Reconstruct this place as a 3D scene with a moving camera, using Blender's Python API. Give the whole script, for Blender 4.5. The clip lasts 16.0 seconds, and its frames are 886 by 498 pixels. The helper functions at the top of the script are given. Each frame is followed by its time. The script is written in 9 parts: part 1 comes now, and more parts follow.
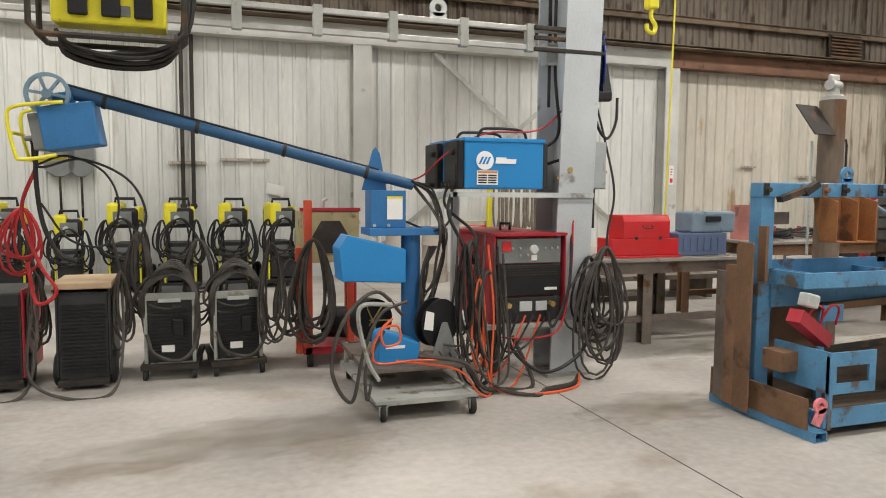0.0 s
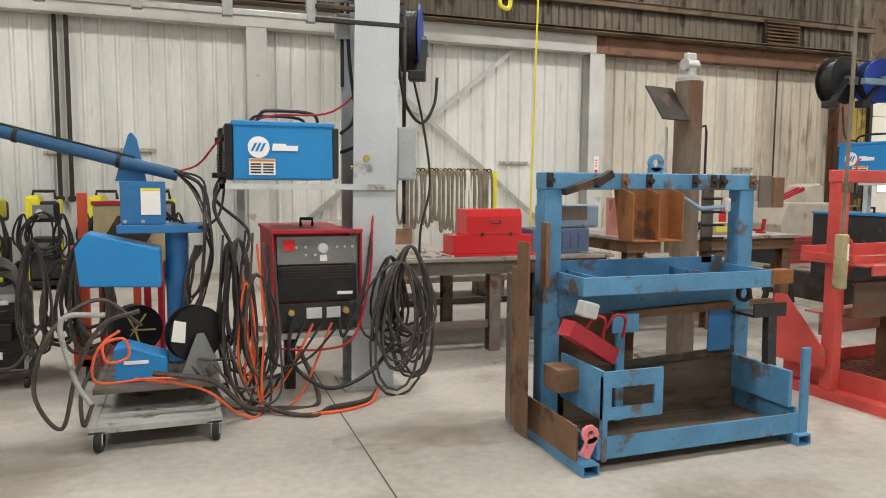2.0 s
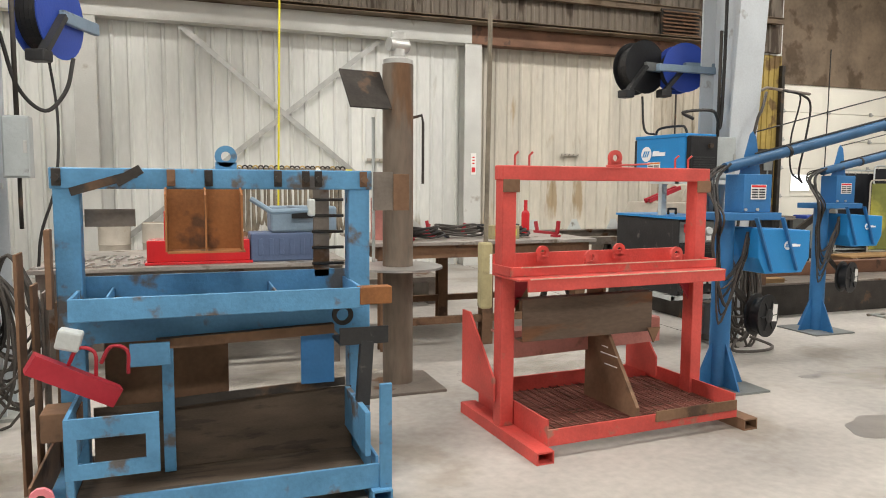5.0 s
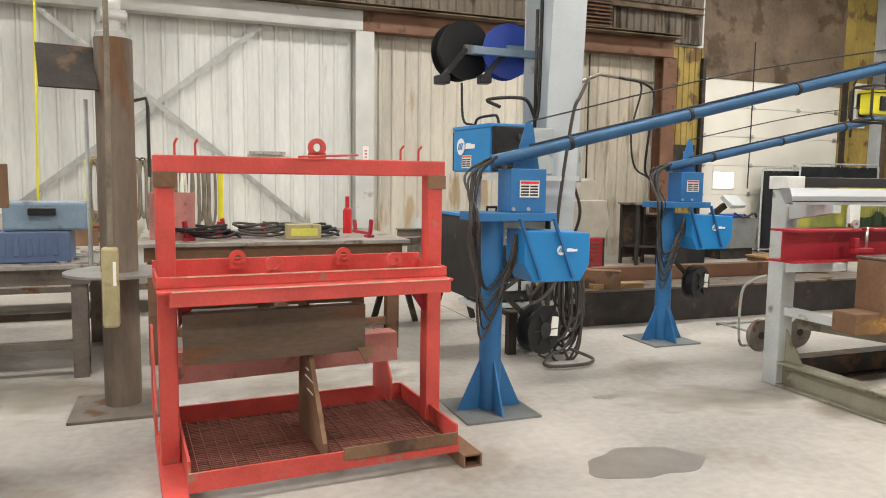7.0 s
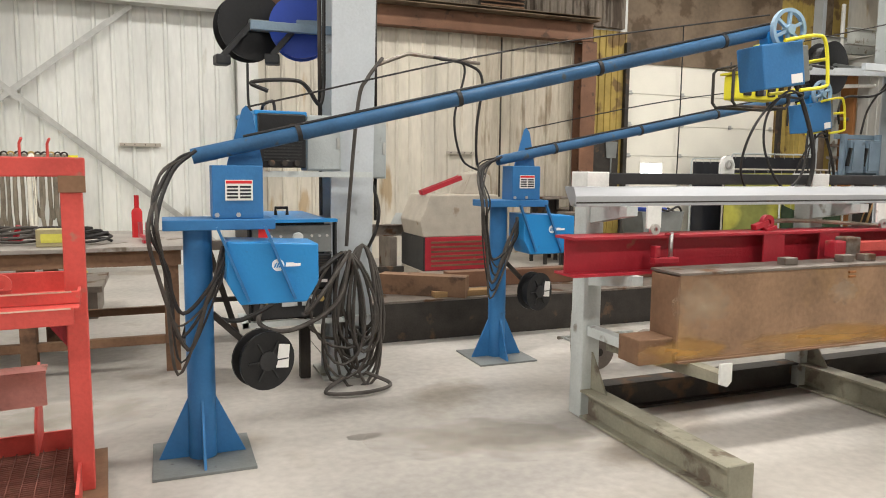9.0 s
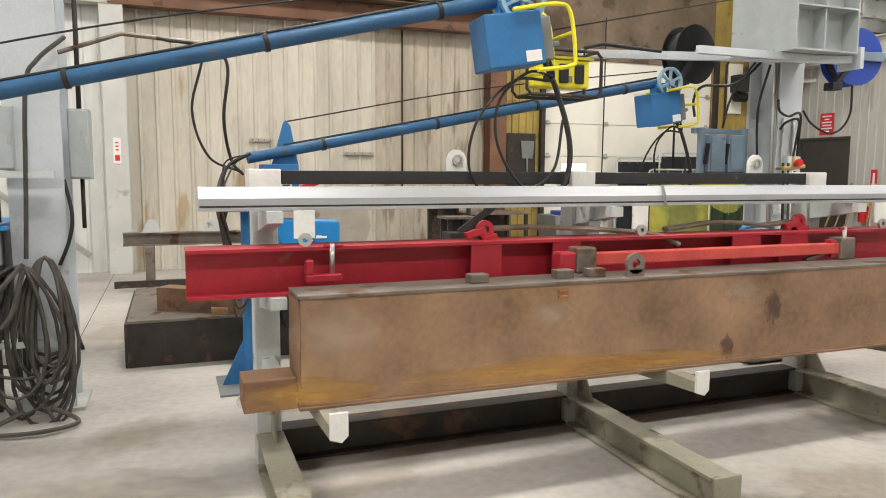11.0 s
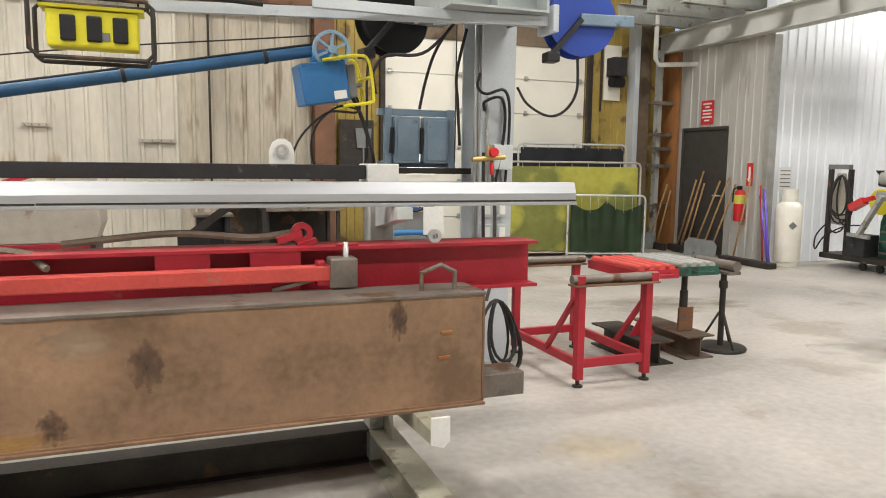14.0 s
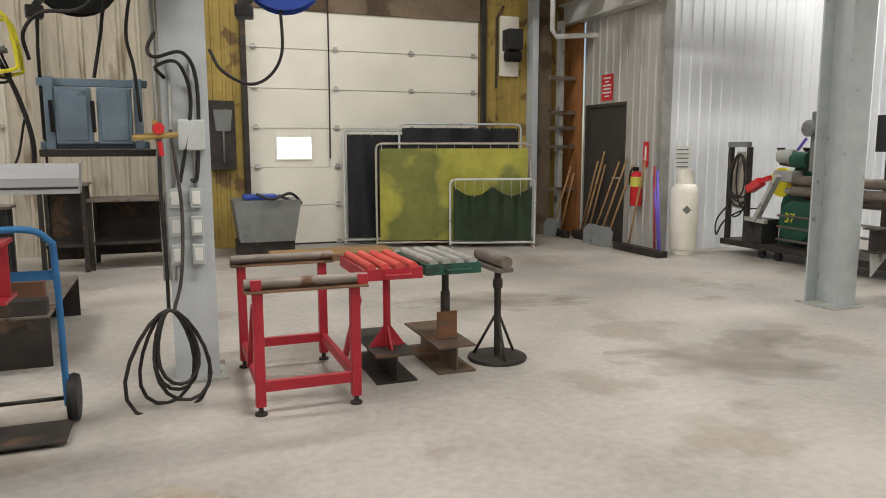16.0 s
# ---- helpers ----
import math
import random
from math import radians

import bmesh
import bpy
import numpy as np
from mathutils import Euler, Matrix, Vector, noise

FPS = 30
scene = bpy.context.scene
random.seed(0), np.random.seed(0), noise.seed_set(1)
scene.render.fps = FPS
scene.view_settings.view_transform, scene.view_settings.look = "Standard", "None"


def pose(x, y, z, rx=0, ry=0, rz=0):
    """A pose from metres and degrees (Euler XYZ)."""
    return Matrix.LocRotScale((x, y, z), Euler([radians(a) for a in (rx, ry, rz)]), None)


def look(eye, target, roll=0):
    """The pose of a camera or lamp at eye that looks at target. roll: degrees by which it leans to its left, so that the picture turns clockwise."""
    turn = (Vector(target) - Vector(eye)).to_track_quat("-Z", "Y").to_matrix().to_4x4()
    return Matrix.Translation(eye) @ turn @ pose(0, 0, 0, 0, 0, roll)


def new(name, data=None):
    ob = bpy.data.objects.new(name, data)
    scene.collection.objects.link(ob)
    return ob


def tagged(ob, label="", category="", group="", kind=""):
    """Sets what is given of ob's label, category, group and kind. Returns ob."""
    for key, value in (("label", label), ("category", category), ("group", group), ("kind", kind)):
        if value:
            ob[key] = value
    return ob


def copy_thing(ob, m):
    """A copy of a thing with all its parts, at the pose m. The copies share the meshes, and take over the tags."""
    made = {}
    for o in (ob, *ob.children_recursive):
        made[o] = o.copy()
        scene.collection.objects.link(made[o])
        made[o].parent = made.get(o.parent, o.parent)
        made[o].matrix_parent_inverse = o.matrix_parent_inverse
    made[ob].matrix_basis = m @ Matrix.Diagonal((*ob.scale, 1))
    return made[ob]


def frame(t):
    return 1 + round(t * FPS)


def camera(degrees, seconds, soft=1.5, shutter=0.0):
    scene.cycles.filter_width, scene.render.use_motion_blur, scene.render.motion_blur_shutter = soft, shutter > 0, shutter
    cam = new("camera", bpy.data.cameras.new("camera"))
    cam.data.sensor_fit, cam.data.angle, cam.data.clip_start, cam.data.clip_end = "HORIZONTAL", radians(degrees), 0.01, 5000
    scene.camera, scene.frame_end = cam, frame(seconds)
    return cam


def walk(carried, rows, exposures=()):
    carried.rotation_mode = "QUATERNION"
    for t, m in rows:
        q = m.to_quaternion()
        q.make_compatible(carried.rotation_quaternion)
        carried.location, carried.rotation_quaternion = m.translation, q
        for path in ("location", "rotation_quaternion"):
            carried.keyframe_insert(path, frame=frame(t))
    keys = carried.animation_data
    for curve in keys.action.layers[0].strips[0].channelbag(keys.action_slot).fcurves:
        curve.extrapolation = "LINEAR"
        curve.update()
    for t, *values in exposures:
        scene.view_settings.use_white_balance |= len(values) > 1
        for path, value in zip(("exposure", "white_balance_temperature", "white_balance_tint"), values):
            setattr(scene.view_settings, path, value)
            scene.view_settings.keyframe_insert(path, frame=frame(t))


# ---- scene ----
cam = camera(63.5, 16.0, soft=1.0)
PATH = [
    (0, (0.21, -0.513, 1.395), (0.852, 1.374, 1.235), 0.4),
    (0.5, (0.609, -0.457, 1.388), (1.27, 1.423, 1.215), 0.3),
    (1, (0.971, -0.445, 1.406), (1.635, 1.433, 1.226), 0.4),
    (1.5, (1.35, -0.429, 1.411), (2.013, 1.449, 1.231), 0.3),
    (2, (1.708, -0.372, 1.397), (2.374, 1.506, 1.216), 0.4),
    (2.5, (2.077, -0.404, 1.394), (2.742, 1.474, 1.211), 0.5),
    (3, (2.47, -0.432, 1.425), (3.134, 1.445, 1.244), 0.4),
    (3.5, (2.868, -0.388, 1.41), (3.529, 1.491, 1.23), 0.4),
    (4, (3.271, -0.384, 1.393), (3.934, 1.495, 1.211), 0.2),
    (4.2, (3.423, -0.397, 1.41), (4.091, 1.479, 1.227), 0.3),
    (6.3, (5.102, -0.431, 1.406), (5.77, 1.445, 1.22), 0.5),
    (6.5, (5.274, -0.372, 1.413), (5.949, 1.501, 1.223), 0.7),
    (7, (5.714, -0.368, 1.416), (6.415, 1.494, 1.22), 0.8),
    (7.5, (6.201, -0.279, 1.387), (6.92, 1.578, 1.196), 0.8),
    (8, (6.642, -0.183, 1.417), (7.365, 1.671, 1.217), 0.7),
    (8.2, (6.766, -0.169, 1.462), (7.506, 1.676, 1.241), 0.7),
    (10.3, (8.577, -0.096, 1.476), (9.281, 1.763, 1.257), 0.2),
    (10.5, (8.779, -0.07, 1.457), (9.485, 1.79, 1.245), 0.1),
    (11, (9.281, -0.09, 1.453), (9.988, 1.769, 1.24), 0.3),
    (11.5, (9.795, -0.111, 1.465), (10.5, 1.749, 1.256), 0.0),
    (11.8, (10.097, -0.111, 1.463), (10.798, 1.751, 1.25), -0.2),
    (12, (10.297, -0.094, 1.471), (11.002, 1.765, 1.253), 0.2),
    (12.1, (10.396, -0.095, 1.471), (11.098, 1.765, 1.257), 0.2),
    (12.5, (10.805, -0.114, 1.467), (11.513, 1.743, 1.25), 0.3),
    (13, (11.291, -0.061, 1.451), (11.996, 1.798, 1.234), 0.2),
    (13.5, (11.766, 0.043, 1.464), (12.469, 1.902, 1.241), 0.2),
    (14, (12.241, 0.134, 1.468), (12.95, 1.989, 1.232), 0.7),
    (14.5, (12.722, 0.166, 1.457), (13.422, 2.024, 1.213), 0.3),
    (15, (13.225, 0.195, 1.451), (13.927, 2.05, 1.194), 0.7),
    (15.5, (13.758, 0.238, 1.467), (14.458, 2.093, 1.199), 0.7),
    (16, (14.352, 0.295, 1.433), (15.052, 2.148, 1.158), -0.1),
]
walk(cam, [(t, look(eye, target, roll)) for t, eye, target, roll in PATH], exposures=[(0.0, 0.0), (3, 0.1), (6.5, 0.25), (10.5, 0.22), (12.5, 0.4), (14.5, 0.1), (16.0, -0.2)])

# ---- world and light ----
world = bpy.data.worlds.new("world")
scene.world = world
world.use_nodes = True
wn = world.node_tree.nodes
sky = wn.new("ShaderNodeTexSky")
sky.sky_type = "NISHITA"
sky.sun_disc = False
sky.sun_elevation, sky.sun_rotation = radians(40), radians(200)
world.node_tree.links.new(sky.outputs[0], wn["Background"].inputs[0])
wn["Background"].inputs[1].default_value = 0.1
sun = new("sun", bpy.data.lights.new("sun", "SUN"))
sun.data.energy, sun.data.angle, sun.data.color = 2.0, radians(0.5), (1, 0.95, 0.88)
sun.matrix_world = look((0, 0, 30), (6, -14, 0))
LAMP_POWER = 195.0
LAMP_COLOR = (1.0, 0.965, 0.91)


# ---- materials ----
def shader(name, base, rough=0.6, metal=0.0, vary=0.25, scale=6.0, fine=60.0, bump=0.15, spots=None, spot_scale=3.0,
           spot_at=0.62, coat=0.0, spot_rough=0.85, stretch=(1, 1, 1), glow=0.0, each=0.0):
    """Grain and stains at two scales, spots of a second colour (rust, dirt, chips) and fine relief."""
    m = bpy.data.materials.new(name)
    m.use_nodes = True
    n, l = m.node_tree.nodes, m.node_tree.links
    b = n["Principled BSDF"]
    b.inputs["Specular IOR Level"].default_value = 0.32
    co = n.new("ShaderNodeTexCoord")
    mp = n.new("ShaderNodeMapping")
    mp.inputs["Scale"].default_value = stretch
    l.new(co.outputs["Object"], mp.inputs[0])
    info = n.new("ShaderNodeObjectInfo")
    off = n.new("ShaderNodeVectorMath")
    off.operation = "MULTIPLY_ADD"
    off.inputs[1].default_value = (1, 1, 1)
    l.new(mp.outputs[0], off.inputs[0])
    comb = n.new("ShaderNodeCombineXYZ")
    mul = n.new("ShaderNodeMath")
    mul.operation = "MULTIPLY"
    mul.inputs[1].default_value = 37.0
    l.new(info.outputs["Random"], mul.inputs[0])
    l.new(mul.outputs[0], comb.inputs[0])
    l.new(comb.outputs[0], off.inputs[2])

    def tex(s, detail):
        t = n.new("ShaderNodeTexNoise")
        t.inputs["Scale"].default_value, t.inputs["Detail"].default_value = s, detail
        l.new(off.outputs[0], t.inputs["Vector"])
        return t
    big, small = tex(scale, 5.0), tex(fine, 3.0)
    add = n.new("ShaderNodeMath")
    add.operation = "MULTIPLY_ADD"
    add.inputs[1].default_value = 0.35
    l.new(small.outputs[0], add.inputs[0])
    l.new(big.outputs[0], add.inputs[2])
    ramp = n.new("ShaderNodeMapRange")
    ramp.inputs[1].default_value, ramp.inputs[2].default_value = 0.45, 0.9
    ramp.inputs[3].default_value, ramp.inputs[4].default_value = 1 - vary, 1 + vary
    l.new(add.outputs[0], ramp.inputs[0])
    fac = ramp.outputs[0]
    if each:
        em = n.new("ShaderNodeMapRange")
        em.inputs[3].default_value, em.inputs[4].default_value = 1 - each, 1 + each
        l.new(info.outputs["Random"], em.inputs[0])
        mm = n.new("ShaderNodeMath")
        mm.operation = "MULTIPLY"
        l.new(fac, mm.inputs[0])
        l.new(em.outputs[0], mm.inputs[1])
        fac = mm.outputs[0]
    mix = n.new("ShaderNodeVectorMath")
    mix.operation = "SCALE"
    mix.inputs[0].default_value = base
    l.new(fac, mix.inputs["Scale"])
    colour = mix.outputs[0]
    b.inputs["Roughness"].default_value, b.inputs["Metallic"].default_value = rough, metal
    if spots:
        sp = tex(spot_scale, 8.0)
        sr = n.new("ShaderNodeMapRange")
        sr.inputs[1].default_value, sr.inputs[2].default_value = spot_at, spot_at + 0.07
        l.new(sp.outputs[0], sr.inputs[0])
        mc = n.new("ShaderNodeMix")
        mc.data_type = "RGBA"
        l.new(sr.outputs[0], mc.inputs[0])
        l.new(colour, mc.inputs[6])
        sv = n.new("ShaderNodeVectorMath")
        sv.operation = "SCALE"
        sv.inputs[0].default_value = spots
        l.new(ramp.outputs[0], sv.inputs["Scale"])
        l.new(sv.outputs[0], mc.inputs[7])
        colour = mc.outputs[2]
        rr = n.new("ShaderNodeMapRange")
        rr.inputs[3].default_value, rr.inputs[4].default_value = rough, spot_rough
        l.new(sr.outputs[0], rr.inputs[0])
        l.new(rr.outputs[0], b.inputs["Roughness"])
    l.new(colour, b.inputs["Base Color"])
    if bump:
        bp = n.new("ShaderNodeBump")
        bp.inputs["Strength"].default_value, bp.inputs["Distance"].default_value = bump, 0.01
        l.new(small.outputs[0], bp.inputs["Height"])
        l.new(bp.outputs[0], b.inputs["Normal"])
    if coat:
        b.inputs["Coat Weight"].default_value = coat
    if glow:
        b.inputs["Emission Color"].default_value = (*base, 1)
        b.inputs["Emission Strength"].default_value = glow
    return m


RUST = (0.13, 0.065, 0.035)
M = {
    "concrete": shader("concrete", (0.395, 0.368, 0.335), 0.5, vary=0.3, scale=0.7, fine=18, bump=0.03, spots=(0.315, 0.28, 0.24), spot_scale=1.1, spot_at=0.57, spot_rough=0.5),
    "pipe_scale": shader("pipe_scale", (0.17, 0.135, 0.105), 0.6, 0.3, vary=0.3, scale=3, fine=30, spots=(0.2, 0.115, 0.065), spot_scale=2.5, spot_at=0.56, stretch=(1.5, 1.5, 0.35)),
    "dark_rust": shader("dark_rust", (0.13, 0.092, 0.068), 0.6, 0.3, vary=0.35, scale=2.5, fine=35, spots=(0.2, 0.1, 0.055), spot_scale=3, spot_at=0.58, stretch=(0.6, 2, 2)),
    "rust_red": shader("rust_red", (0.2, 0.075, 0.055), 0.75, vary=0.3, scale=4, spots=(0.12, 0.06, 0.04), spot_scale=5, spot_at=0.58),
    "worn_edge": shader("worn_edge", (0.6, 0.42, 0.33), 0.6, vary=0.3, scale=12),
    "wheel_blue": shader("wheel_blue", (0.25, 0.38, 0.5), 0.45, vary=0.15),
    "joint": shader("joint", (0.07, 0.06, 0.055), 0.9),
    "wet": shader("wet", (0.225, 0.205, 0.185), 0.28, vary=0.15, bump=0.02),
    "white_panel": shader("white_panel", (0.68, 0.685, 0.655), 0.5, vary=0.16, scale=0.8, fine=9, bump=0.03, spots=(0.42, 0.39, 0.32), spot_scale=1.2, spot_at=0.64, stretch=(2.2, 2.2, 0.5), each=0.05),
    "cream_panel": shader("cream_panel", (0.56, 0.52, 0.44), 0.5, vary=0.2, scale=0.9, fine=9, bump=0.03, spots=(0.40, 0.31, 0.2), spot_scale=1.3, spot_at=0.6, stretch=(2.2, 2.2, 0.5), each=0.06),
    "grey_panel": shader("grey_panel", (0.50, 0.49, 0.46), 0.35, 0.25, vary=0.12, scale=0.7, fine=9, bump=0.02, spots=(0.36, 0.34, 0.3), spot_scale=1.4, spot_at=0.66, stretch=(2.2, 2.2, 0.4), each=0.05),
    "blue_white_panel": shader("blue_white_panel", (0.84, 0.87, 0.91), 0.32, 0.0, vary=0.06, scale=0.8, fine=9, bump=0.02, stretch=(2, 2, 0.4), each=0.03),
    "brown_panel": shader("brown_panel", (0.17, 0.125, 0.085), 0.7, vary=0.3, scale=1.5, fine=14, bump=0.1, spots=(0.1, 0.07, 0.045), spot_scale=2, spot_at=0.55),
    "yellow_panel": shader("yellow_panel", (0.36, 0.26, 0.07), 0.6, vary=0.25, scale=1.5, fine=14, bump=0.05, spots=(0.17, 0.11, 0.05), spot_scale=2.5, spot_at=0.55),
    "grey_beam": shader("grey_beam", (0.56, 0.56, 0.53), 0.5, vary=0.12, scale=2, spots=(0.36, 0.33, 0.29), spot_scale=4, spot_at=0.66),
    "grey_column": shader("grey_column", (0.50, 0.535, 0.56), 0.45, vary=0.12, scale=2, spots=(0.27, 0.25, 0.23), spot_scale=5, spot_at=0.67),
    "brown_beam": shader("brown_beam", (0.17, 0.085, 0.05), 0.6, vary=0.25, scale=3, spots=(0.09, 0.055, 0.04), spot_scale=5, spot_at=0.6),
    "dark_steel": shader("dark_steel", (0.048, 0.042, 0.037), 0.6, 0.4, vary=0.3, spots=(0.14, 0.09, 0.06), spot_scale=5, spot_at=0.6),
    "mill_steel": shader("mill_steel", (0.21, 0.18, 0.155), 0.5, 0.6, vary=0.25, spots=(0.15, 0.085, 0.05), spot_scale=4, spot_at=0.58),
    "bright_steel": shader("bright_steel", (0.55, 0.54, 0.52), 0.35, 0.85, vary=0.15, fine=90),
    "rust": shader("rust", (0.20, 0.115, 0.068), 0.75, 0.1, vary=0.28, scale=3, fine=40, spots=(0.10, 0.06, 0.04), spot_scale=4, spot_at=0.6),
    "rust_orange": shader("rust_orange", (0.30, 0.125, 0.045), 0.8, vary=0.3, scale=4, spots=(0.14, 0.07, 0.04), spot_scale=5, spot_at=0.58),
    "rust_beam": shader("rust_beam", (0.29, 0.18, 0.11), 0.6, 0.1, vary=0.38, scale=2.6, fine=30, spots=(0.34, 0.21, 0.11), spot_scale=1.5, spot_at=0.6, spot_rough=0.7),
    "red_paint": shader("red_paint", (0.36, 0.022, 0.035), 0.42, vary=0.14, scale=5, spots=(0.30, 0.09, 0.07), spot_scale=9, spot_at=0.66),
    "red_bright": shader("red_bright", (0.56, 0.08, 0.066), 0.5, vary=0.18, scale=5, spots=(0.36, 0.16, 0.12), spot_scale=9, spot_at=0.64),
    "red_gloss": shader("red_gloss", (0.58, 0.025, 0.03), 0.25, vary=0.06, coat=0.3),
    "salmon": shader("salmon", (0.5, 0.21, 0.18), 0.6, vary=0.2, spots=(0.25, 0.13, 0.1), spot_scale=8, spot_at=0.6),
    "pink": shader("pink", (0.72, 0.22, 0.25), 0.5, vary=0.1, spots=(0.3, 0.2, 0.17), spot_scale=30, spot_at=0.62),
    "orange": shader("orange", (0.72, 0.13, 0.05), 0.5, vary=0.1),
    "orange_red": shader("orange_red", (0.60, 0.09, 0.045), 0.5, vary=0.15, spots=(0.25, 0.1, 0.07), spot_scale=8, spot_at=0.65),
    "blue_paint": shader("blue_paint", (0.035, 0.16, 0.37), 0.45, vary=0.12, scale=5, spots=(0.05, 0.12, 0.22), spot_scale=9, spot_at=0.68),
    "rack_blue": shader("rack_blue", (0.10, 0.27, 0.46), 0.5, vary=0.2, scale=5, spots=(0.13, 0.12, 0.115), spot_scale=7, spot_at=0.585),
    "machine_blue": shader("machine_blue", (0.025, 0.235, 0.56), 0.35, vary=0.06, scale=3, spots=(0.06, 0.16, 0.3), spot_scale=18, spot_at=0.71),
    "reel_blue": shader("reel_blue", (0.03, 0.07, 0.36), 0.4, vary=0.08),
    "blue_grey": shader("blue_grey", (0.19, 0.26, 0.33), 0.5, vary=0.15, spots=(0.1, 0.12, 0.14), spot_scale=9, spot_at=0.65),
    "box_blue": shader("box_blue", (0.10, 0.14, 0.24), 0.5, vary=0.12),
    "light_grey": shader("light_grey", (0.50, 0.53, 0.52), 0.5, vary=0.14, scale=4, spots=(0.25, 0.23, 0.2), spot_scale=7, spot_at=0.63),
    "rack_grey": shader("rack_grey", (0.36, 0.37, 0.345), 0.55, vary=0.18, scale=4, spots=(0.19, 0.16, 0.125), spot_scale=6, spot_at=0.58),
    "foot_green": shader("foot_green", (0.27, 0.255, 0.195), 0.6, vary=0.2, scale=4, spots=(0.16, 0.13, 0.1), spot_scale=6, spot_at=0.57),
    "alu": shader("alu", (0.46, 0.47, 0.49), 0.38, 0.7, vary=0.06, stretch=(0.3, 4, 4), bump=0.02),
    "white_paint": shader("white_paint", (0.75, 0.75, 0.72), 0.5, vary=0.12, spots=(0.4, 0.37, 0.33), spot_scale=12, spot_at=0.66),
    "door_white": shader("door_white", (0.78, 0.75, 0.66), 0.5, vary=0.08, scale=1.2, spots=(0.55, 0.5, 0.4), spot_scale=1.5, spot_at=0.68),
    "tank_white": shader("tank_white", (0.80, 0.77, 0.68), 0.45, vary=0.08, spots=(0.5, 0.3, 0.12), spot_scale=5, spot_at=0.7),
    "yellow": shader("yellow", (0.78, 0.70, 0.04), 0.45, vary=0.08, spots=(0.35, 0.3, 0.08), spot_scale=14, spot_at=0.68),
    "drum_yellow": shader("drum_yellow", (0.62, 0.58, 0.10), 0.5, vary=0.15, spots=(0.3, 0.25, 0.1), spot_scale=5, spot_at=0.62),
    "tan": shader("tan", (0.36, 0.31, 0.17), 0.6, vary=0.2, spots=(0.18, 0.14, 0.09), spot_scale=7, spot_at=0.6),
    "beige": shader("beige", (0.42, 0.38, 0.32), 0.5, vary=0.12, spots=(0.3, 0.24, 0.18), spot_scale=5, spot_at=0.63),
    "wood": shader("wood", (0.36, 0.22, 0.10), 0.7, vary=0.25, scale=3, fine=30, stretch=(1, 8, 8)),
    "plywood": shader("plywood", (0.09, 0.066, 0.047), 0.75, vary=0.35, scale=2.5, stretch=(1, 5, 5), spots=(0.06, 0.045, 0.035), spot_scale=4, spot_at=0.55),
    "cardboard": shader("cardboard", (0.45, 0.33, 0.21), 0.8, vary=0.08),
    "orange_wood": shader("orange_wood", (0.3, 0.13, 0.045), 0.65, vary=0.25, scale=2, stretch=(3, 3, 0.6)),
    "rubber": shader("rubber", (0.022, 0.021, 0.02), 0.6, vary=0.3, bump=0.1),
    "cable_black": shader("cable_black", (0.024, 0.022, 0.021), 0.55, vary=0.35, scale=9),
    "cable_grey": shader("cable_grey", (0.068, 0.06, 0.053), 0.65, vary=0.35, scale=9),
    "cable_red": shader("cable_red", (0.45, 0.03, 0.035), 0.5, vary=0.2),
    "black_plastic": shader("black_plastic", (0.014, 0.014, 0.015), 0.45, vary=0.3),
    "machine_dark": shader("machine_dark", (0.03, 0.03, 0.031), 0.5, vary=0.25, spots=(0.12, 0.11, 0.1), spot_scale=12, spot_at=0.66),
    "panel_grey": shader("panel_grey", (0.18, 0.19, 0.185), 0.45, vary=0.15, spots=(0.1, 0.1, 0.1), spot_scale=10, spot_at=0.66),
    "box_grey": shader("box_grey", (0.38, 0.41, 0.41), 0.45, vary=0.1, spots=(0.25, 0.25, 0.24), spot_scale=9, spot_at=0.66),
    "galv": shader("galv", (0.47, 0.47, 0.45), 0.4, 0.6, vary=0.15, scale=9),
    "paper": shader("paper", (0.82, 0.81, 0.78), 0.7, vary=0.04, bump=0),
    "label_red": shader("label_red", (0.62, 0.03, 0.035), 0.5, vary=0.04, bump=0),
    "label_orange": shader("label_orange", (0.65, 0.22, 0.06), 0.5, vary=0.04, bump=0),
    "white_ink": shader("white_ink", (0.85, 0.86, 0.87), 0.5, vary=0.02, bump=0),
    "dark_ink": shader("dark_ink", (0.03, 0.03, 0.035), 0.6, vary=0.02, bump=0),
    "green_paint": shader("green_paint", (0.022, 0.085, 0.058), 0.45, vary=0.2, spots=(0.03, 0.05, 0.04), spot_scale=8, spot_at=0.6),
    "screen_black": shader("screen_black", (0.018, 0.019, 0.023), 0.3, vary=0.3, scale=3, bump=0.2, fine=8),
    "screen_green": shader("screen_green", (0.022, 0.04, 0.018), 0.45, vary=0.3, scale=3, bump=0.2, fine=8),
    "screen_yellow": shader("screen_yellow", (0.35, 0.335, 0.06), 0.32, vary=0.35, scale=1.3, bump=0.15, fine=8, spots=(0.17, 0.18, 0.05), spot_scale=0.9, spot_at=0.48),
    "door_dark": shader("door_dark", (0.055, 0.05, 0.045), 0.5, vary=0.15),
    "purple": shader("purple", (0.14, 0.09, 0.50), 0.5, vary=0.1),
    "brass": shader("brass", (0.55, 0.40, 0.15), 0.35, 0.8, vary=0.15),
    "strap": shader("strap", (0.20, 0.17, 0.13), 0.8, vary=0.35, scale=7),
    "strap_white": shader("strap_white", (0.72, 0.69, 0.6), 0.8, vary=0.15),
